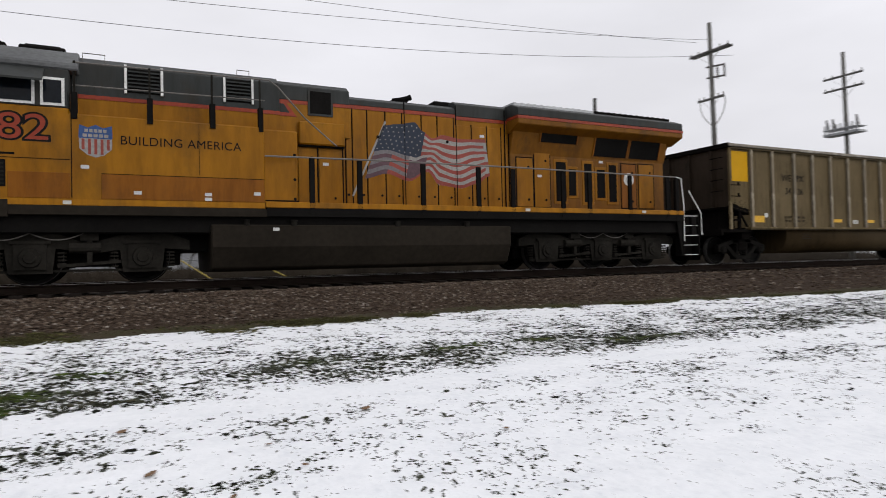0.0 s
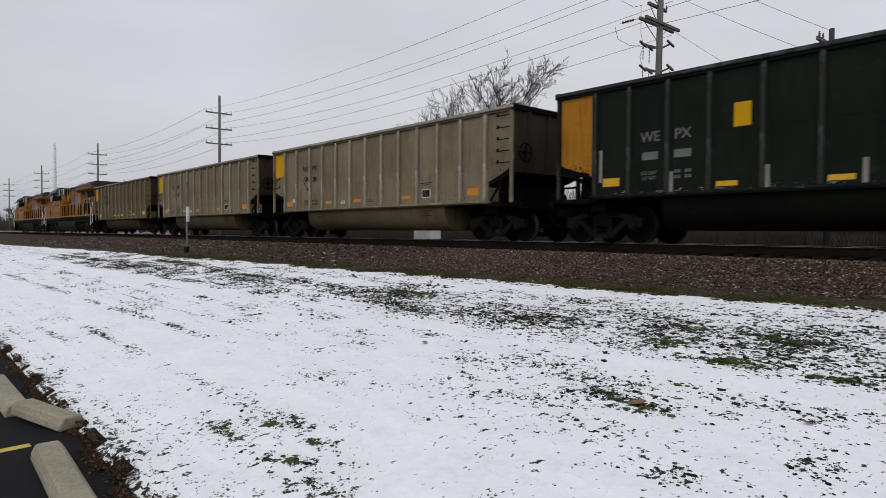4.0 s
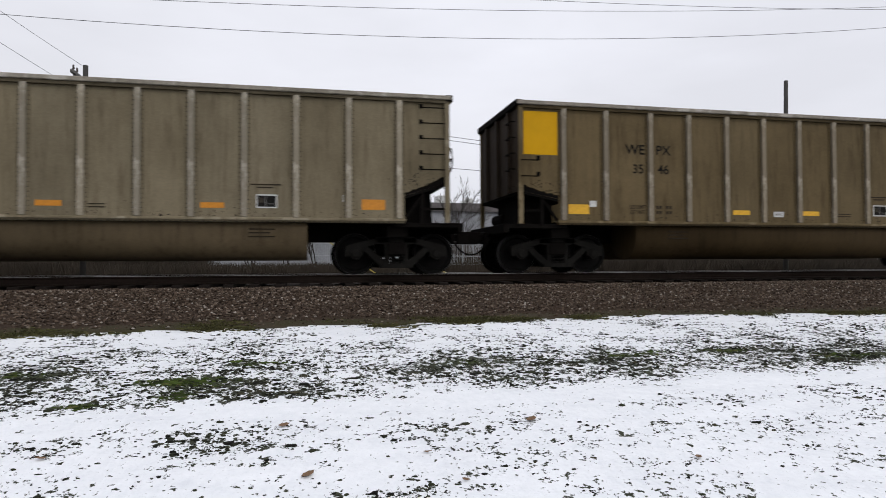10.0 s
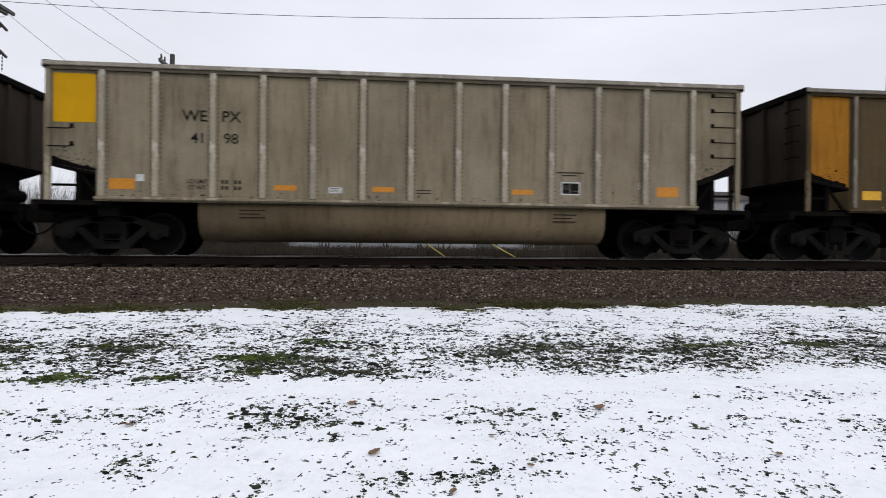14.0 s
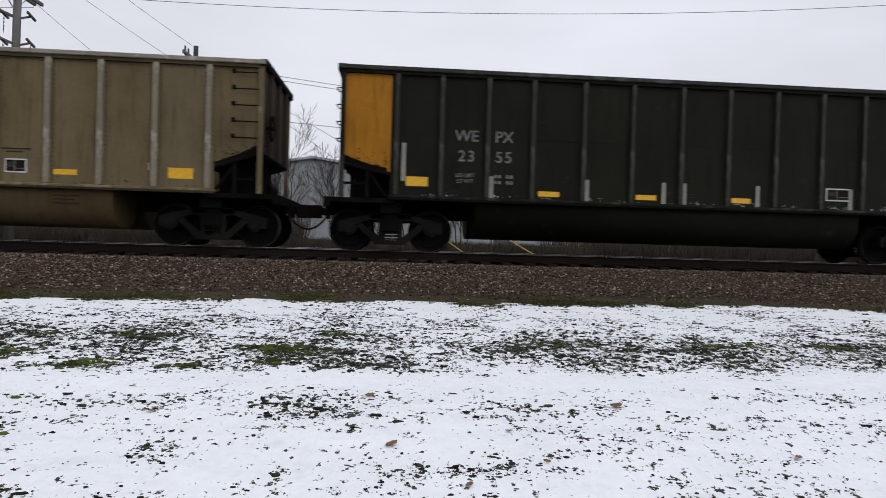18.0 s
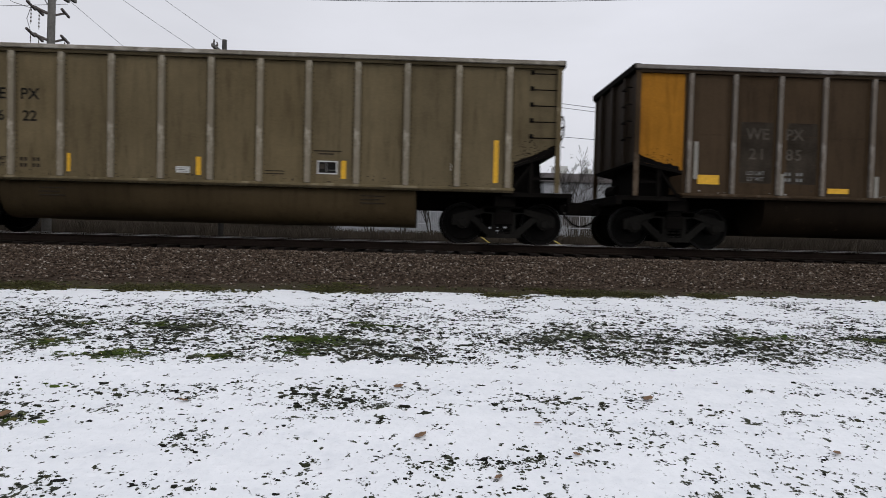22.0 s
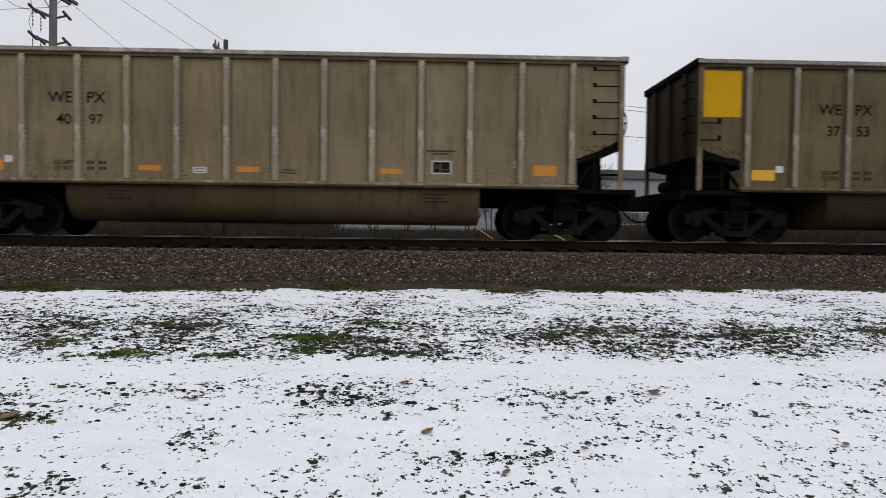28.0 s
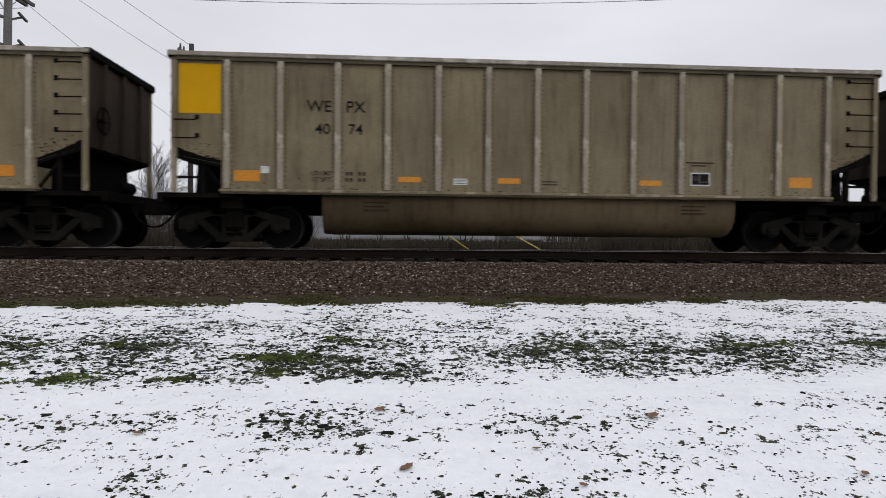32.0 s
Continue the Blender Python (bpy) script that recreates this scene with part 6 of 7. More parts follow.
M["flag_white"] = plain("flag_white_paint", (0.235, 0.225, 0.21), 0.5, 0, 0.15, 5, 0)
M["flag_red"] = plain("flag_red_paint", (0.21, 0.036, 0.024), 0.5, 0, 0.15, 5, 0)
M["crest_blue"] = plain("crest_blue_paint", (0.018, 0.055, 0.17), 0.5, 0, 0.1, 5, 0)
M["glass"] = plain("dark_window_glass", (0.006, 0.008, 0.011), 0.08, 0, 0.1, 3, 0, 0.12)


def loco_truck(parent, x, ws):
    bm = bmesh.new()
    box(bm, -2.7, 2.7, -0.6, 0.6, 0.34, 1.05)
    t = part("truck", bm, M["black"], parent, "grimy three-axle locomotive truck")
    t.location = (x, 0, 0)
    for s in (-1, 1):
        bm = bmesh.new()
        # top beam that dips between the axles
        beam = [(-2.85, 0.66), (-2.85, 0.86), (-2.4, 1.02), (-1.5, 0.96), (-1.1, 0.84), (-0.85, 0.84), (-0.45, 1.0), (0.45, 1.0), (0.85, 0.84), (1.1, 0.84), (1.5, 0.96), (2.4, 1.02), (2.85, 0.86), (2.85, 0.66), (2.3, 0.70), (1.4, 0.66), (0.98, 0.58), (0.5, 0.70), (-0.5, 0.70), (-0.98, 0.58), (-1.4, 0.66), (-2.3, 0.70)]
        prism(bm, beam, *sorted((s * 1.02, s * 1.16)))
        for k in (-1.95, 0.0, 1.95):
            # pedestal legs, axle box and springs
            prism(bm, [(k - 0.42, 0.72), (k - 0.36, 0.22), (k + 0.36, 0.22), (k + 0.42, 0.72)], *sorted((s * 1.04, s * 1.17)))
            box(bm, k - 0.27, k + 0.27, *sorted((s * 1.15, s * 1.22)), 0.30, 0.80)
            box(bm, k - 0.34, k + 0.34, *sorted((s * 1.16, s * 1.24)), 0.80, 0.86)
            for q in (-0.52, 0.52):
                for j in range(5):
                    tube(bm, (k + q, s * 1.12, 0.32 + j * 0.07), (k + q, s * 1.12, 0.355 + j * 0.07), 0.085, 0.085, 8)
        bar(bm, (-2.5, s * 1.10, 0.27), (2.5, s * 1.10, 0.27), 0.05)
        for k in (-1.0, 1.0):
            bar(bm, (k - 0.55, s * 1.18, 0.36), (k + 0.55, s * 1.18, 0.44), 0.06)
            box(bm, k - 0.16, k + 0.16, *sorted((s * 1.14, s * 1.26)), 0.86, 1.06)
        for k in (-1.95, 0.0, 1.95):
            tube(bm, (k, s * 1.20, 0.53), (k, s * 1.27, 0.53), 0.20, 0.18, 16)
            tube(bm, (k, s * 1.27, 0.53), (k, s * 1.30, 0.53), 0.12, 0.10, 12)
        for k in (-1.0, 1.0):
            tube(bm, (k - 0.35, s * 1.2, 0.72), (k + 0.2, s * 1.2, 0.72), 0.10, 0.10, 10)
            bar(bm, (k, s * 1.2, 0.90), (k, s * 1.2, 0.40), 0.09)
        part("side_frame", bm, M["frame_grey"], t, "dusty grey cast side frame")
    for k in (-1.95, 0.0, 1.95):
        w = part("wheelset", ws, None, t)
        w.matrix_parent_inverse = Matrix.Translation((k, 0, LOCO_R))
    bm = bmesh.new()
    pts = [(-0.9 + 0.1 * i, -1.25, 1.0 - 0.13 * math.sin(math.pi * i / 9)) for i in range(10)]
    pipe(bm, pts, 0.012, 5)
    pts = [(0.0 + 0.1 * i, -1.25, 1.0 - 0.13 * math.sin(math.pi * i / 9)) for i in range(10)]
    pipe(bm, pts, 0.012, 5)
    part("cable", bm, M["rail_worn"], t)


def locomotive():
    L = thing("diesel_locomotive", "yellow and grey diesel freight locomotive with a painted flag", "locomotive", "locomotives of the train")
    A, GR, BK = M["armour"], M["grey"], M["black"]
    # frame and walkway
    bm = bmesh.new()
    box(bm, -10.6, 10.4, -1.40, 1.40, 1.00, 1.50)
    box(bm, -10.2, 9.6, -0.85, 0.85, 0.62, 1.05)
    part("underframe", bm, BK, L, bevel=0.02)
    bm = bmesh.new()
    box(bm, -2.62, 9.95, -1.56, 1.56, 1.55, 1.68)
    part("walkway", bm, M["armour_edge"], L, "yellow walkway edge", bevel=0.01)
    bm = bmesh.new()
    box(bm, -2.6, 9.95, -1.55, 1.55, 1.36, 1.553)
    part("walkway_skirt", bm, BK, L)
    # fuel tank
    bm = bmesh.new()
    poly = [(-1.50, 1.18), (1.50, 1.18), (1.50, 0.70), (1.30, 0.24), (1.1, 0.17), (-1.1, 0.17), (-1.30, 0.24), (-1.50, 0.70)]
    extrude_x(bm, poly, -3.9, 3.7)
    part("fuel_tank", bm, M["tank"], L, "dusty dark fuel tank", bevel=0.03)
    for x in (-3.1, -2.0, 0.5, 2.4):
        bm = bmesh.new()
        tube(bm, (x, -1.46, 1.16), (x, -1.46, 1.27), 0.07, 0.07, 10)
        tube(bm, (x, -1.46, 1.27), (x, -1.46, 1.29), 0.09, 0.09, 10)
        part("tank_fitting", bm, M["frame_grey"], L)
    # cab section, full width
    bm = bmesh.new()
    poly = [(-10.3, 1.50), (-2.65, 1.50), (-2.65, 3.31), (-6.45, 3.31), (-6.45, 3.40), (-8.35, 3.40), (-9.2, 3.05), (-9.75, 2.95), (-10.3, 2.6)]
    prism(bm, poly, -1.53, 1.53)
    part("cab_lower", bm, A, L, "yellow cab and cabinet side", bevel=0.03)
    for x0, x1 in ((-7.45, -6.45), (-5.92, -2.67)):
        bm = bmesh.new()
        box(bm, x0, x1, -1.540, -1.52, 1.66, 2.15)
        part("lower_door", bm, M["armour_low"], L, "road-stained orange lower door", bevel=0.006)
    for x0, x1, z0, z1 in ((-5.92, -2.67, 2.152, 2.164), (-4.118, -4.112, 2.2, 3.28), (-6.43, -6.415, 1.68, 3.30), (-8.05, -8.03, 2.0, 3.38), (-8.0, -6.45, 2.40, 2.412)):
        bm = bmesh.new()
        box(bm, x0, x1, -1.536, -1.52, z0, z1)
        part("panel_seam", bm, BK, L)
    bm = bmesh.new()
    box(bm, -10.2, -2.66, -1.545, 1.545, 1.53, 1.645)
    part("edge_stripe", bm, M["armour_edge"], L, "bright yellow edge stripe")
    bm = bmesh.new()
    box(bm, -10.2, -2.62, -1.55, 1.55, 1.34, 1.525)
    part("side_skirt", bm, M["tank"], L, "dirt-grey side skirt", bevel=0.01)
    bm = bmesh.new()
    box(bm, -7.95, -7.45, -1.56, -1.53, 1.30, 1.62)
    part("jacking_pad", bm, M["tank"], L)
    bm = bmesh.new()
    prism(bm, [(-8.35, 3.38), (-6.45, 3.38), (-6.45, 4.18), (-8.0, 4.18)], -1.48, 1.48)
    part("cab_upper", bm, GR, L, "grey cab upper", bevel=0.04)
    bm = bmesh.new()
    extrude_x(bm, [(-1.5, 4.15), (-1.5, 4.27), (-1.1, 4.62), (1.1, 4.62), (1.5, 4.27), (1.5, 4.15)], -8.45, -6.30)
    part("cab_roof", bm, M["roof_pale"], L, "grey cab roof with sky light in its colour", bevel=0.03)
    for p, q in ((-8.25, -7.55), (-7.35, -6.55)):
        bm = bmesh.new()
        box(bm, p, q, -0.9, 0.9, 4.60, 4.75)
        box(bm, p + 0.08, q - 0.08, -0.8, 0.8, 4.75, 4.80)
        part("roof_unit", bm, BK, L, "black roof-mounted unit", bevel=0.03)
    bm = bmesh.new()
    pipe(bm, [(-6.25, -1.0, 4.45), (-6.25, -1.0, 4.66), (-5.85, -1.0, 4.66), (-5.85, -1.0, 4.45)], 0.012, 5)
    pipe(bm, [(-3.2, -1.0, 4.45), (-3.2, -1.0, 4.66), (-2.9, -1.0, 4.66), (-2.9, -1.0, 4.45)], 0.012, 5)
    part("lift_bail", bm, M["rail_worn"], L)
    for x0, x1 in ((-7.85, -7.02), (-6.93, -6.53)):
        bm = bmesh.new()
        box(bm, x0, x1, -1.50, -1.47, 3.44, 3.98)
        f = part("cab_window", bm, M["rail_white"], L, "silver-framed cab window")
        bm = bmesh.new()
        box(bm, x0 + 0.05, x1 - 0.05, -1.508, -1.49, 3.49, 3.93)
        part("pane", bm, M["glass"], f)
    bm = bmesh.new()
    prism(bm, [(-8.3, 3.50), (-8.05, 4.09), (-8.08, 4.10), (-8.33, 3.51)], -1.2, 1.2)
    part("windscreen", bm, M["glass"], L)
    bm = bmesh.new()
    box(bm, -7.98, -7.48, -1.545, -1.5, 1.86, 2.36)
    part("cab_vent", bm, BK, L, "black square air vent")
    bm = bmesh.new()
    for k in range(6):
        box(bm, -7.95, -7.51, -1.552, -1.54, 1.90 + k * 0.075, 1.93 + k * 0.075)
    part("vent_slat", bm, M["frame_grey"], L)
    bm = bmesh.new()
    extrude_x(bm, [(-1.46, 4.16), (-1.88, 3.84), (-1.88, 3.80), (-1.46, 4.08)], -7.95, -6.86)
    part("sunshade", bm, GR, L)
    bm = bmesh.new()
    box(bm, -7.62, -7.34, -1.536, -1.52, 2.46, 2.50)
    part("small_slot", bm, BK, L)
    # hood behind the cab: narrower, yellow below, grey above a red stripe that steps up
    bm = bmesh.new()
    box(bm, -6.45, -2.2, -1.15, 1.15, 3.25, 3.76)
    part("hood_lower", bm, A, L)
    bm = bmesh.new()
    extrude_x(bm, [(-1.15, 3.76), (-1.15, 4.42), (-0.85, 4.60), (0.85, 4.60), (1.15, 4.42), (1.15, 3.76)], -6.45, -2.2)
    part("equipment_hood", bm, GR, L, "grey equipment hood", bevel=0.02)
    for x0 in (-5.50, -3.56):
        bm = bmesh.new()
        box(bm, x0 + 0.05, x0 + 0.68, -1.16, -1.145, 3.90, 4.40)
        f = part("louvre", bm, BK, L, "dark louvre with white edges")
        for p in (x0, x0 + 0.68):
            bm = bmesh.new()
            box(bm, p, p + 0.05, -1.20, -1.15, 3.88, 4.46)
            part("louvre_edge", bm, M["rail_white"], f)
        for k in range(6):
            bm = bmesh.new()
            zz = 3.93 + k * 0.078
            prism(bm, [(x0 + 0.06, zz), (x0 + 0.67, zz), (x0 + 0.67, zz + 0.03), (x0 + 0.06, zz + 0.03)], -1.19, -1.15)
            part("louvre_slat", bm, GR, f)
    # walkway rails above the cabinets
    bm = bmesh.new()
    pipe(bm, [(-6.4, -1.44, 4.33), (-2.5, -1.44, 4.38), (-2.3, -1.44, 4.25), (-1.69, -1.40, 3.61), (-0.94, -1.35, 3.02)], 0.017, 6)
    part("upper_handrail", bm, M["rail_worn"], L)
    bm = bmesh.new()
    pipe(bm, [(-6.4, -1.44, 3.88), (-2.6, -1.44, 3.92)], 0.014, 6)
    part("upper_handrail", bm, M["rail_worn"], L)
    for x in (-6.37, -5.04, -3.84, -2.73):
        bm = bmesh.new()
        box(bm, x - 0.055, x + 0.055, -1.56, -1.40, 3.20, 3.72)
        part("upper_bracket", bm, BK, L)
        bm = bmesh.new()
        box(bm, x - 0.02, x + 0.02, -1.46, -1.42, 3.72, 4.36)
        part("upper_stanchion", bm, M["frame_grey"], L)
    # blower housing and the box above it
    bm = bmesh.new()
    box(bm, -2.65, -1.87, -1.42, 1.42, 1.60, 3.30)
    part("blower_housing", bm, A, L, "yellow blower housing", bevel=0.04)
    bm = bmesh.new()
    for z in (1.76, 2.2, 2.75):
        tube(bm, (-1.95, -1.43, z), (-1.95, -1.41, z), 0.035, 0.035, 8)
    box(bm, -2.66, -1.86, -1.425, -1.40, 1.70, 1.73)
    part("blower_latch", bm, BK, L)
    bm = bmesh.new()
    box(bm, -1.76, -0.65, -1.10, 1.10, 3.08, 3.62)
    part("upper_box", bm, A, L, "yellow box on the hood side", bevel=0.03)
    bm = bmesh.new()
    box(bm, -1.76, -0.65, -1.02, -0.92, 3.045, 3.08)
    part("box_shadow_gap", bm, BK, L)
    # engine hood
    bm = bmesh.new()
    extrude_x(bm, [(-0.92, 1.60), (-0.92, 4.12), (0.92, 4.12), (0.92, 1.60)], -2.3, 4.05)
    part("engine_hood", bm, A, L, "yellow engine hood", bevel=0.02)
    bm = bmesh.new()
    extrude_x(bm, [(-0.93, 4.14), (-0.93, 4.28), (-0.75, 4.38), (0.75, 4.38), (0.93, 4.28), (0.93, 4.14)], -0.5, 2.42)
    part("hood_roof", bm, GR, L, bevel=0.015)
    bm = bmesh.new()
    extrude_x(bm, [(-0.93, 4.10), (-0.93, 4.42), (-0.75, 4.52), (0.75, 4.52), (0.93, 4.42), (0.93, 4.10)], 2.42, 4.03)
    part("hood_roof", bm, GR, L, bevel=0.015)
    bm = bmesh.new()
    box(bm, -2.2, -0.5, -1.0, 1.0, 3.3, 4.10)
    part("inlet_lower", bm, A, L, bevel=0.01)
    bm = bmesh.new()
    extrude_x(bm, [(-1.0, 4.10), (-1.0, 4.44), (-0.8, 4.57), (0.8, 4.57), (1.0, 4.44), (1.0, 4.10)], -2.2, -0.5)
    part("inlet_box", bm, GR, L, "grey air inlet box", bevel=0.02)
    bm = bmesh.new()
    box(bm, -1.52, -0.92, -1.022, -1.0, 3.78, 4.39)
    f = part("inlet_frame", bm, GR, L)
    bm = bmesh.new()
    box(bm, -1.47, -0.97, -1.03, -1.01, 3.83, 4.35)
    part("inlet_screen", bm, BK, f, "black inlet screen")
    bm = bmesh.new()
    box(bm, -0.5, 2.42, -0.936, -0.915, 4.05, 4.14)
    box(bm, 2.42, 4.02, -0.936, -0.915, 4.01, 4.10)
    box(bm, -2.2, -1.52, -1.012, -1.0, 4.02, 4.10)
    box(bm, -0.92, -0.5, -1.012, -1.0, 4.03, 4.11)
    prism(bm, [(-2.2, 3.72), (-1.78, 3.72), (-2.02, 4.03), (-2.2, 4.03)], -1.012, -1.0)
    part("red_stripe", bm, M["red"], L, "signal red stripe")
    bm = bmesh.new()
    prism(bm, [(-2.2, 3.80), (-1.95, 3.80), (-2.08, 4.0), (-2.2, 4.0)], -1.016, -1.006)
    part("grey_step", bm, GR, L)
    bm = bmesh.new()
    box(bm, -6.44, -2.2, -1.16, -1.14, 3.70, 3.78)
    part("red_stripe", bm, M["red"], L, "signal red stripe")
    # hood doors with dark gaps between them
    SEAMS = (-0.60, -0.43, -0.05, 0.43, 0.88, 1.42, 1.87, 2.35, 2.88, 3.35, 3.80)
    for k, (p, q) in enumerate(zip(SEAMS, SEAMS[1:])):
        bm = bmesh.new()
        box(bm, p + 0.016, q - 0.016, -0.945, -0.918, 1.72, 4.03 if q < 2.4 else 3.86)
        d = part("hood_door", bm, A, L, bevel=0.006)
        bm = bmesh.new()
        tube(bm, (q - 0.11, -0.948, 1.95), (q - 0.11, -0.962, 1.95), 0.03, 0.03, 8)
        part("latch", bm, BK, d)
        if k % 4 == 2:
            bm = bmesh.new()
            tube(bm, (q - 0.2, -0.948, 3.4), (q - 0.2, -0.965, 3.4), 0.04, 0.04, 8)
            part("latch", bm, BK, d)
    bm = bmesh.new()
    for x in SEAMS:
        box(bm, x - 0.009, x + 0.009, -0.947, -0.915, 1.70, 4.05 if x < 2.4 else 3.90)
    for x in (0.95, 2.42, 3.92, 4.05):
        box(bm, x - 0.010, x + 0.010, -0.955, -0.92, 1.64, 4.38)
    part("hood_seam", bm, BK, L)
    for x0, x1, z0, z1 in ((-1.76, -1.30, 1.72, 3.02), (-1.27, -0.68, 1.72, 3.02)):
        bm = bmesh.new()
        box(bm, x0 + 0.012, x1 - 0.012, -0.945, -0.915, z0, z1)
        d = part("access_door", bm, A, L, bevel=0.006)
        for z in (1.85, 2.8):
            bm = bmesh.new()
            tube(bm, ((x0 + x1) / 2 + 0.1, -0.948, z), ((x0 + x1) / 2 + 0.1, -0.962, z), 0.03, 0.03, 8)
            part("latch", bm, BK, d)
    bm = bmesh.new()
    for x in (-1.77, -1.285, -0.67):
        box(bm, x - 0.012, x + 0.012, -0.942, -0.915, 1.70, 3.05)
    part("hood_seam", bm, BK, L)
    # radiator section with wing
    bm = bmesh.new()
    extrude_x(bm, [(-0.98, 1.60), (-0.98, 3.20), (-1.20, 3.90), (1.20, 3.90), (0.98, 3.20), (0.98, 1.60)], 4.05, 9.72)
    part("radiator_cab", bm, M["armour_dirty"], L, "yellow radiator compartment", bevel=0.02)
    bm = bmesh.new()
    extrude_x(bm, [(-1.05, 3.74), (-1.50, 3.93), (-1.50, 4.08), (1.50, 4.08), (1.50, 3.93), (1.05, 3.74)], 4.0, 10.05)
    part("radiator_wing", bm, M["armour_dirty"], L, "overhanging yellow radiator wing", bevel=0.02)
    bm = bmesh.new()
    extrude_x(bm, [(-1.50, 4.15), (-1.50, 4.36), (-1.15, 4.50), (1.15, 4.50), (1.50, 4.36), (1.50, 4.15)], 4.0, 10.05)
    part("wing_roof", bm, GR, L, "grey wing roof", bevel=0.02)
    bm = bmesh.new()
    box(bm, 4.0, 10.055, -1.505, 1.505, 4.075, 4.152)
    part("wing_stripe", bm, M["red"], L, "signal red stripe")
    bm = bmesh.new()
    prism(bm, [(9.70, 3.2), (9.78, 3.2), (10.03, 3.92), (9.70, 3.92)], -0.95, 0.95)
    part("rear_hood", bm, M["armour_dirty"], L, bevel=0.02)
    for p, q, mat, lab in ((4.1, 6.85, M["galv"], "pale roof grille"), (6.95, 9.85, BK, "black roof grille")):
        bm = bmesh.new()
        box(bm, p, q, -1.15, 1.15, 4.50, 4.57)
        for k in range(int((q - p) / 0.22)):
            box(bm, p + 0.05 + k * 0.22, p + 0.12 + k * 0.22, -1.1, 1.1, 4.57, 4.60)
        part("roof_grille", bm, mat, L, lab)
    for p, q, z0, z1 in ((4.98, 6.22, 3.56, 3.88), (6.90, 8.14, 3.28, 3.87), (8.24, 9.42, 3.28, 3.87)):
        bm = bmesh.new()
        f0, f1 = -0.98 - (z0 - 3.2) * 0.314, -0.98 - (z1 - 3.2) * 0.314
        extrude_x(bm, [(f0 - 0.015, z0), (f1 - 0.015, z1), (f1 + 0.02, z1), (f0 + 0.02, z0)], p, q)
        f = part("radiator_screen", bm, BK, L, "dark radiator intake screen")
        for x in (p - 0.04, q):
            bm = bmesh.new()
            extrude_x(bm, [(f0 - 0.03, z0 - 0.02), (f1 - 0.03, z1), (f1, z1), (f0, z0 - 0.02)], x, x + 0.04)
            part("screen_edge", bm, M["armour_low"], f)
    for p, q, z0, z1 in ((5.57, 5.92, 1.93, 3.05), (6.02, 6.28, 2.10, 2.86), (6.58, 6.86, 1.92, 3.05), (7.05, 7.35, 2.06, 2.89), (7.50, 7.79, 1.95, 3.05)):
        bm = bmesh.new()
        box(bm, p - 0.07, q + 0.07, -0.997, -0.97, z0 - 0.08, z1 + 0.08)
        d = part("grille_door", bm, A, L, bevel=0.006)
        bm = bmesh.new()
        box(bm, p, q, -1.003, -0.985, z0, z1)
        f = part("door_grille", bm, BK, d, "dark door grille")
    for p, q, z0, z1 in ((4.25, 4.78, 1.75, 3.1), (4.84, 5.36, 1.75, 3.3), (7.99, 8.56, 1.78, 3.10), (8.68, 9.27, 1.78, 3.12)):
        bm = bmesh.new()
        box(bm, p - 0.03, q + 0.03, -0.99, -0.97, z0 - 0.03, z1 + 0.03)
        f = part("door_rim", bm, BK, L)
        bm = bmesh.new()
        box(bm, p, q, -1.0, -0.98, z0, z1)
        d = part("rear_door", bm, A if p != 7.99 else M["armour_low"], L, bevel=0.008)
        for z in (z0 + 0.2, z1 - 0.25):
            bm = bmesh.new()
            tube(bm, (q - 0.15, -1.0, z), (q - 0.15, -1.014, z), 0.035, 0.035, 8)
            part("latch", bm, BK, d)
    bm = bmesh.new()
    n = 22
    vs = [bm.verts.new((8.27 + 0.20 * math.cos(6.283 * k / n), -1.004, 2.64 + 0.20 * math.sin(6.283 * k / n))) for k in range(n)]
    bm.faces.new(vs)
    f = part("round_emblem", bm, M["label"], L, "faded round white emblem")
    bm = bmesh.new()
    vs = [bm.verts.new((8.25 + 0.10 * math.cos(6.283 * k / n), -1.007, 2.62 + 0.13 * math.sin(6.283 * k / n))) for k in range(n)]
    bm.faces.new(vs)
    part("emblem_field", bm, M["galv"], f)
    # walkway handrail, dark posts
    bm = bmesh.new()
    pipe(bm, [(-2.62, -1.53, 2.68), (0.36, -1.53, 2.72), (3.9, -1.53, 2.73), (9.6, -1.53, 2.70), (9.9, -1.53, 2.66)], 0.021, 6)
    part("handrail", bm, M["rail_worn"], L)
    for x in (-1.59, -0.46, 1.17, 2.73, 3.77, 5.40, 6.32, 7.81, 9.29, 9.68):
        bm = bmesh.new()
        box(bm, x - 0.06, x + 0.06, -1.56, -1.50, 1.44, 2.68)
        part("stanchion", bm, BK, L)
    for s in (-1, 1):
        for x, d in ((10.28, 1), (-10.5, -1)):
            bm = bmesh.new()
            for k in range(5):
                z = 0.32 + k * 0.30
                box(bm, x - 0.28, x + 0.28, *sorted((s * 1.50, s * 1.30)), z, z + 0.018)
            f = part("steps", bm, M["rail_white"], L, "white-edged step treads")
            bm = bmesh.new()
            for xx in (x - 0.36, x + 0.31):
                box(bm, xx, xx + 0.03, *sorted((s * 1.52, s * 1.2)), 0.3, 1.62)
            box(bm, x - 0.34, x + 0.34, *sorted((s * 1.22, s * 1.18)), 0.3, 1.6)
            prism(bm, [(x - 0.36 * d, 1.6), (x - 0.62 * d, 1.6), (x - 0.40 * d, 0.3), (x - 0.30 * d, 0.3)], *sorted((s * 1.50, s * 1.47)))
            part("step_well", bm, BK, f)
            bm = bmesh.new()
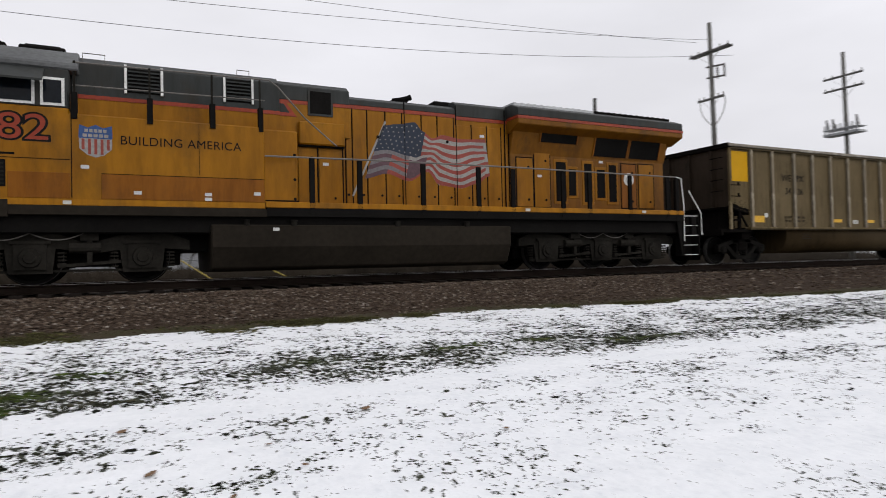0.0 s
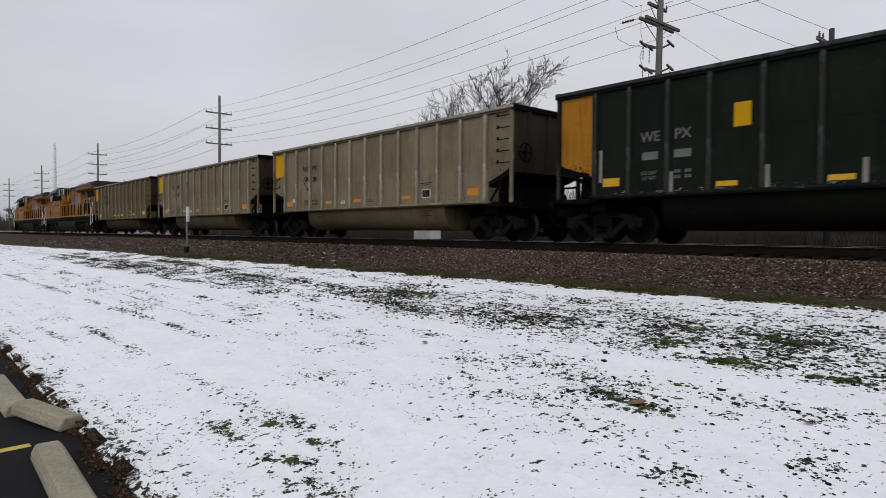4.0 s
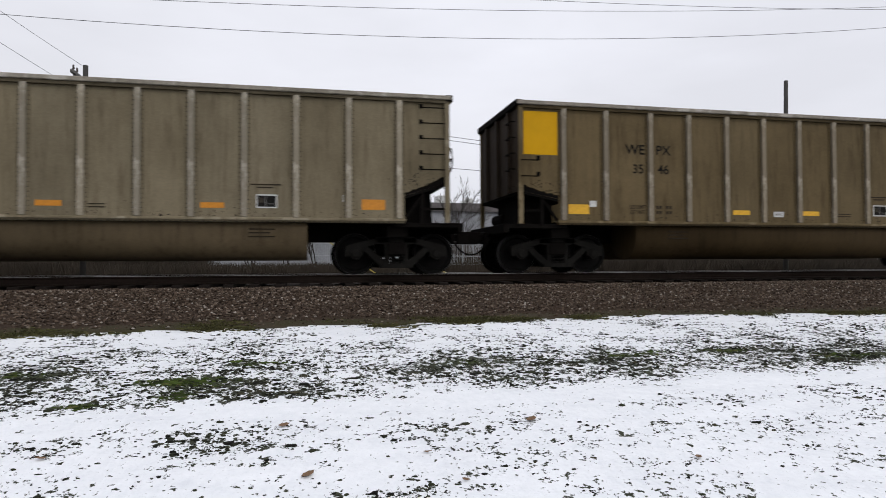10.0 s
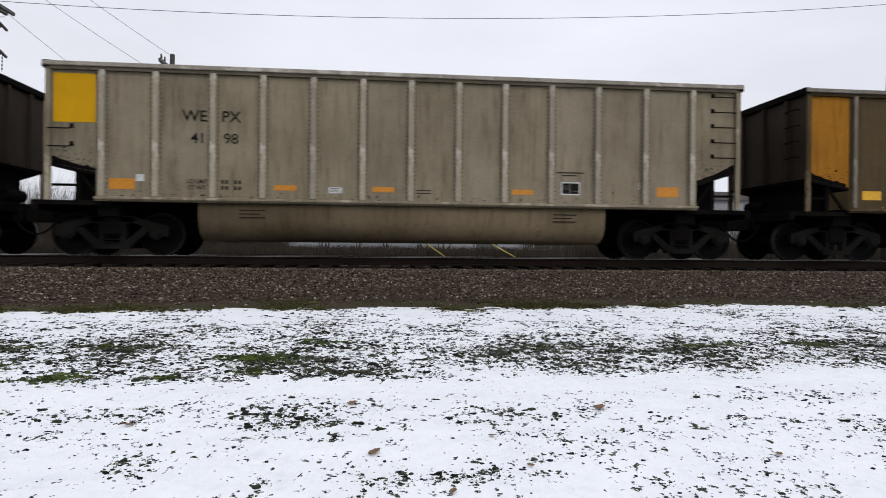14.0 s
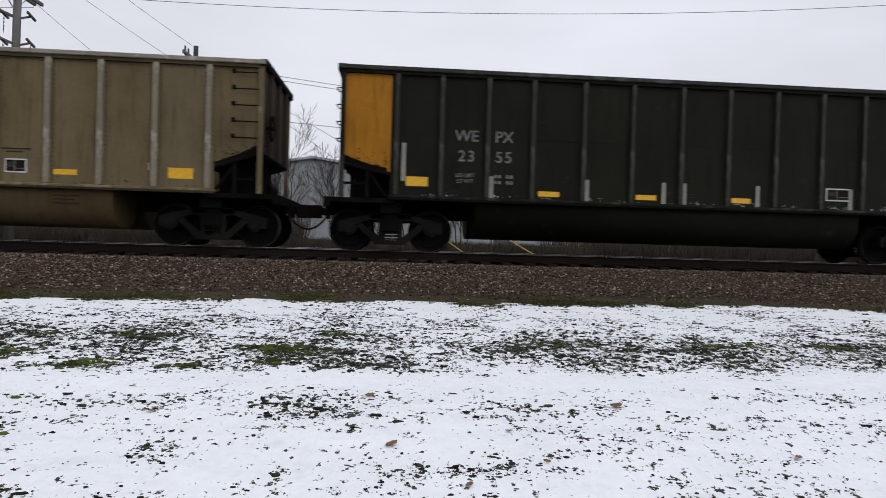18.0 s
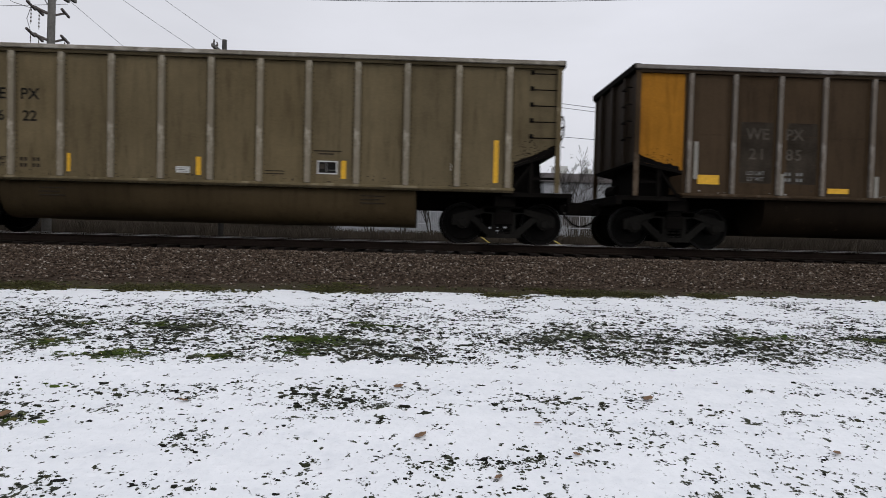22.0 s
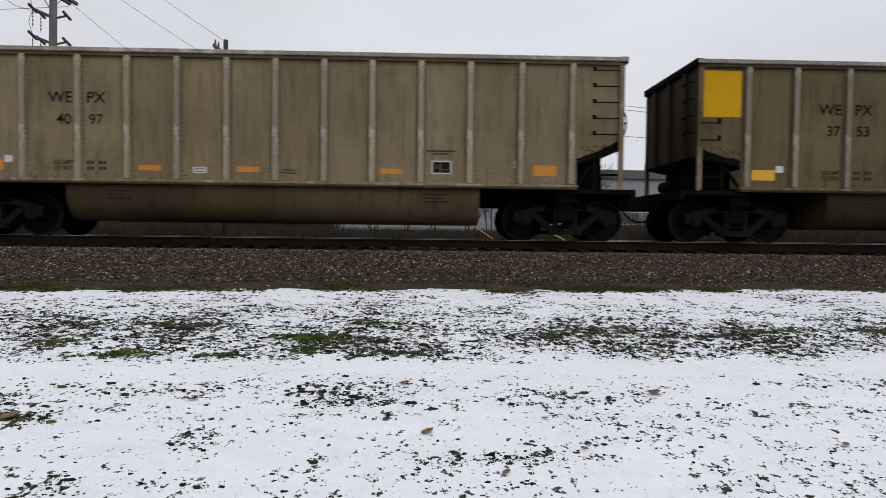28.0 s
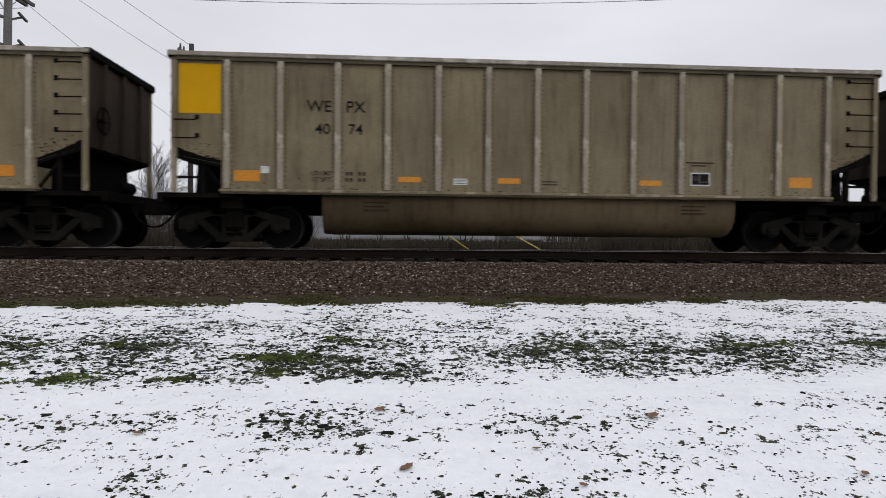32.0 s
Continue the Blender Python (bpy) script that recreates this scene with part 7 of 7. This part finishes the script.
            pipe(bm, [(x - 0.33 * d, s * 1.54, 0.75), (x - 0.33 * d, s * 1.54, 1.9), (x - 0.42 * d, s * 1.54, 2.66), (x - 0.62 * d, s * 1.54, 2.70)], 0.020, 6)
            pipe(bm, [(x + 0.42 * d, s * 1.54, 0.95), (x + 0.40 * d, s * 1.54, 1.62), (x - 0.1 * d, s * 1.54, 2.3)], 0.020, 6)
            part("step_handrail", bm, M["rail_white"], L, "white step handrail")
    # ends
    for x, d in ((10.42, 1), (-10.7, -1)):
        bm = bmesh.new()
        box(bm, x - 0.1, x + 0.1, -1.5, 1.5, 0.95, 1.5)
        for y in (-0.8, -0.5, 0.5, 0.8):
            box(bm, x - 0.06, x + 0.06, y - 0.05, y + 0.05, 1.5, 2.75)
        part("end_plate", bm, BK, L, bevel=0.01)
        bm = bmesh.new()
        box(bm, *sorted((x, x + 0.45 * d)), -0.14, 0.14, 0.74, 1.02)
        part("coupler", bm, BK, L, bevel=0.02)
        bm = bmesh.new()
        for y in (-0.9, -0.6, 0.5, 0.8):
            pts = [(x + 0.1 * d, y, 1.0), (x + 0.25 * d, y, 0.75), (x + 0.3 * d, y, 0.5), (x + 0.2 * d, y, 0.35)]
            pipe(bm, pts, 0.028, 6)
        part("brake_hose", bm, BK, L)
    bm = bmesh.new()
    prism(bm, [(-11.0, 0.25), (-10.5, 0.25), (-10.5, 1.0), (-10.75, 1.0)], -1.4, 1.4)
    part("pilot", bm, BK, L)
    bm = bmesh.new()
    box(bm, 2.0, 2.9, -0.5, 0.5, 4.42, 4.58)
    part("exhaust_stack", bm, BK, L, bevel=0.04)
    bm = bmesh.new()
    for k in range(3):
        tube(bm, (0.9 + k * 0.12, -0.3, 4.55), (1.25 + k * 0.08, -0.3, 4.57 + 0.04 * k), 0.03, 0.08, 10)
    box(bm, 0.85, 1.3, -0.36, -0.24, 4.42, 4.52)
    part("air_horn", bm, BK, L)
    # lettering, crest and flag
    for name, mat, bold, y in (("number_outline", M["ink"], 0.052, -1.533), ("road_number", M["red"], 0.016, -1.537)):
        me = text_mesh("7982", 0.70, mat, 1.0, bold)
        me.transform(Matrix.Diagonal((1.24, 1.0, 1.0, 1.0)))
        ob = part(name, me, None, L, "red road number with a dark outline" if mat is M["red"] else "")
        ob.location = (-7.64, y, 2.97)
    ob = part("lettering", text_mesh("BUILDING AMERICA", 0.248, M["ink"], 1.05, 0.0), None, L)
    ob.location = (-4.43, -1.535, 2.83)
    cx, cz = -6.01, 2.80
    shield = [(-0.28, 0.30), (-0.13, 0.25), (0.0, 0.31), (0.13, 0.25), (0.28, 0.30), (0.29, 0.12), (0.28, -0.16), (0.15, -0.28), (0.0, -0.33), (-0.15, -0.28), (-0.28, -0.16), (-0.29, 0.12)]
    bm = bmesh.new()
    bm.faces.new([bm.verts.new((cx + p, -1.536, cz + q)) for p, q in shield])
    f = part("crest", bm, M["flag_white"], L, "shield-shaped crest")
    bm = bmesh.new()
    bm.faces.new([bm.verts.new((cx + p, -1.540, cz + q)) for p, q in shield[:5] + [(0.29, 0.12), (0.288, 0.04), (-0.288, 0.04), (-0.29, 0.12)]])
    part("crest_field", bm, M["crest_blue"], f)
    for z0, w in ((0.16, 0.20), (0.065, 0.23)):
        for i in range(5):
            bm = bmesh.new()
            box(bm, cx - w + i * w * 0.4 + 0.01, cx - w + (i + 1) * w * 0.4 - 0.012, -1.544, -1.538, cz + z0, cz + z0 + 0.062)
            part("crest_mark", bm, M["flag_white"], f)
    for k in range(5):
        x = cx - 0.24 + k * 0.108
        bm = bmesh.new()
        box(bm, x, x + 0.05, -1.541, -1.537, cz + (-0.18 if k in (0, 4) else -0.27), cz + 0.03)
        part("crest_stripe", bm, M["flag_red"], f)
    flag(L)
    for x, z, y in ((-6.2, 2.28, -1.537), (-5.28, 1.80, -1.547), (-3.95, 1.80, -1.547), (-3.95, 1.70, -1.547), (-2.95, 1.84, -1.547), (-6.5, 1.58, -1.552), (3.2, 3.62, -0.952), (-1.1, 2.66, -0.952), (5.0, 2.62, -1.006), (7.2, 3.12, -1.006), (4.2, 1.61, -1.566), (8.3, 1.62, -1.566), (-2.4, 1.08, -1.506)):
        plate(L, "safety_label", M["label"], x - 0.07, x + 0.07, z - 0.035, z + 0.035, y)
    # the cab section sits a hand's width further back than drawn above
    for o in L.children_recursive:
        if o.matrix_basis.translation.x < -2.7:
            o.location.x += 0.15
        elif len(o.data.vertices) and min(v.co.x for v in o.data.vertices) < -2.7:
            for v in o.data.vertices:
                v.co.x += 0.15 * max(0.0, min(1.0, (-2.45 - v.co.x) / 1.2))
    ws = wheelset_mesh(LOCO_R)
    for x in (-7.0, 7.0):
        loco_truck(L, x, ws)
    return L


def along(nodes, u):
    for (a, p), (b, q) in zip(nodes, nodes[1:]):
        if u <= b:
            k = (u - a) / (b - a)
            k = k * k * (3 - 2 * k)
            return p + (q - p) * k
    return nodes[-1][1]


FLAG_TOP = [(0, 3.70), (0.14, 3.76), (0.29, 3.84), (0.37, 3.62), (0.46, 3.46), (0.56, 3.57), (0.75, 3.50), (1, 3.54)]
FLAG_LOW = [(0, 2.36), (0.16, 2.50), (0.33, 2.33), (0.48, 2.60), (0.57, 2.26), (0.75, 2.20), (0.88, 2.33), (1, 2.56)]


def flag(L):
    """A waving, frayed striped flag painted on the hood doors."""
    y = -0.949

    def at(u, v):
        x = (-0.12 + 0.50 * v) * (1 - u) + 3.42 * u - 0.12 * v * u
        v2 = v + 0.05 * math.sin(u * 15 + v * 2.0) * 4 * v * (1 - v)
        return x, along(FLAG_LOW, u) * (1 - v2) + along(FLAG_TOP, u) * v2

    def strip(bm, u0, u1, v0, v1, yy, n=26):
        row = []
        for i in range(n + 1):
            u = u0 + (u1 - u0) * i / n
            (x0, z0), (x1, z1) = at(u, v0), at(u, v1)
            row.append((bm.verts.new((x0, yy, z0)), bm.verts.new((x1, yy, z1))))
        for p, q in zip(row, row[1:]):
            bm.faces.new((p[0], q[0], q[1], p[1]))

    bm = bmesh.new()
    strip(bm, 0.30, 1, 0, 1, y)
    f = part("painted_flag", bm, M["flag_white"], L, "waving striped flag painted on the hood")
    bm = bmesh.new()
    strip(bm, 0, 0.30, 0, 1, y)
    part("flag_fold", bm, M["flag_dull"], f, "greyed fold of the flag")
    for k in range(7):
        bm = bmesh.new()
        strip(bm, 0.16, 1 - 0.03 * (k % 2), k * 2 / 13, (k * 2 + 1) / 13, y - 0.003)
        part("flag_stripe", bm, M["flag_red"], f)
        bm = bmesh.new()
        strip(bm, 0.0, 0.16, k * 2 / 13, (k * 2 + 1) / 13, y - 0.003, 6)
        part("flag_stripe", bm, M["flag_shade"], f)
    bm = bmesh.new()
    strip(bm, 0.30, 0.45, 0.06, 0.40, y - 0.004, 8)
    part("flag_fold", bm, M["flag_shade"], f)
    bm = bmesh.new()
    strip(bm, 0, 0.39, 6 / 13, 1, y - 0.006)
    part("flag_canton", bm, M["navy"], f)
    bm = bmesh.new()
    for r in range(6):
        for q in range(8):
            x, z = at(0.02 + q * 0.046 + (0.02 if r % 2 else 0), 0.51 + r * 0.086)
            box(bm, x - 0.015, x + 0.015, y - 0.010, y - 0.007, z - 0.014, z + 0.014)
    part("flag_stars", bm, M["flag_white"], f)
    bm = bmesh.new()
    bar(bm, (-0.44, y - 0.004, 1.92), (0.44, y - 0.004, 3.80), 0.004, 0.05)
    part("flag_staff", bm, M["flag_white"], f)


SLACK = {26: -0.10, 33: -0.07}     # play in the couplers
PROTO = {"A": gondola("A"), "B": gondola("B")}
TRAIN = []
used = set()
for k, (number, kind, hue, marks) in enumerate(CARS):
    if kind in used:
        car = copy_thing(PROTO[kind + "bare"], pose(0, 0, 0))
    else:
        car = PROTO[kind]
        PROTO[kind + "bare"] = copy_thing(car, pose(0, 0, 0))
        used.add(kind)
    TRAIN.append((car, k * PITCH + SLACK.get(k, 0.0)))
for k, (car, _) in enumerate(TRAIN):
    dress(car, k, *CARS[k])
for key in ("Abare", "Bbare"):
    for o in (*PROTO[key].children_recursive, PROTO[key]):
        bpy.data.objects.remove(o)
LOCO_GAP = 22.3
first = locomotive()
TRAIN.append((first, -PITCH / 2 - LOCO_GAP / 2))
TRAIN.append((copy_thing(first, pose(0, 0, 0)), -PITCH / 2 - LOCO_GAP * 1.5))


# ---- motion: the train runs towards -x at about 19 m/s ----
RUN = [(0, 24.48), (1, 5.36), (2, -13.66), (3, -32.81), (3.5, -42.37), (5.5, -80.52), (6, -90.15), (7, -109.09), (8, -128.21), (9, -147.02), (10, -166.01), (11, -185.00), (12, -204.04), (13, -223.00), (14, -241.95), (14.5, -251.39), (16.5, -289.23), (17, -298.56), (18, -317.47), (19, -336.30), (20, -355.15), (21, -373.95), (22, -392.71), (22.9, -409.61), (23, -411.49), (23.2, -414.66), (23.3, -416.54), (24, -429.68), (25, -448.46), (25.5, -457.81), (27.5, -495.34), (28, -504.69), (29, -523.44), (29.5, -532.87), (30, -542.18), (31, -560.89), (32, -579.65)]


def run_x(t):
    for (t0, a), (t1, b) in zip(RUN, RUN[1:]):
        if t <= t1:
            return a + (b - a) * (t - t0) / (t1 - t0)
    return RUN[-1][1]


def spin(wheels, radius):
    """One turn of keys shared by all wheels of a size."""
    lead = wheels[0]
    walk(lead, [(i / FPS, pose(0, 0, 0, 0, math.degrees(run_x(i / FPS) / radius), 0)) for i in range(frame(32.0))])
    for w in wheels[1:]:
        w.rotation_mode = "QUATERNION"
        keys = w.animation_data_create()
        keys.action = lead.animation_data.action
        keys.action_slot = lead.animation_data.action_slot


def motions():
    small, large = [], []
    for car, offset in TRAIN:
        walk(car, [(t, pose(x + offset, YC, rail_z(x + offset), 0, TILT, 0)) for t, x in RUN])
        wheels = [o for o in car.children_recursive if o.name.split(".")[0] == "wheelset"]
        (large if car.name.startswith("diesel") else small).extend(wheels)
    spin(small, WHEEL_R)
    spin(large, LOCO_R)


motions()
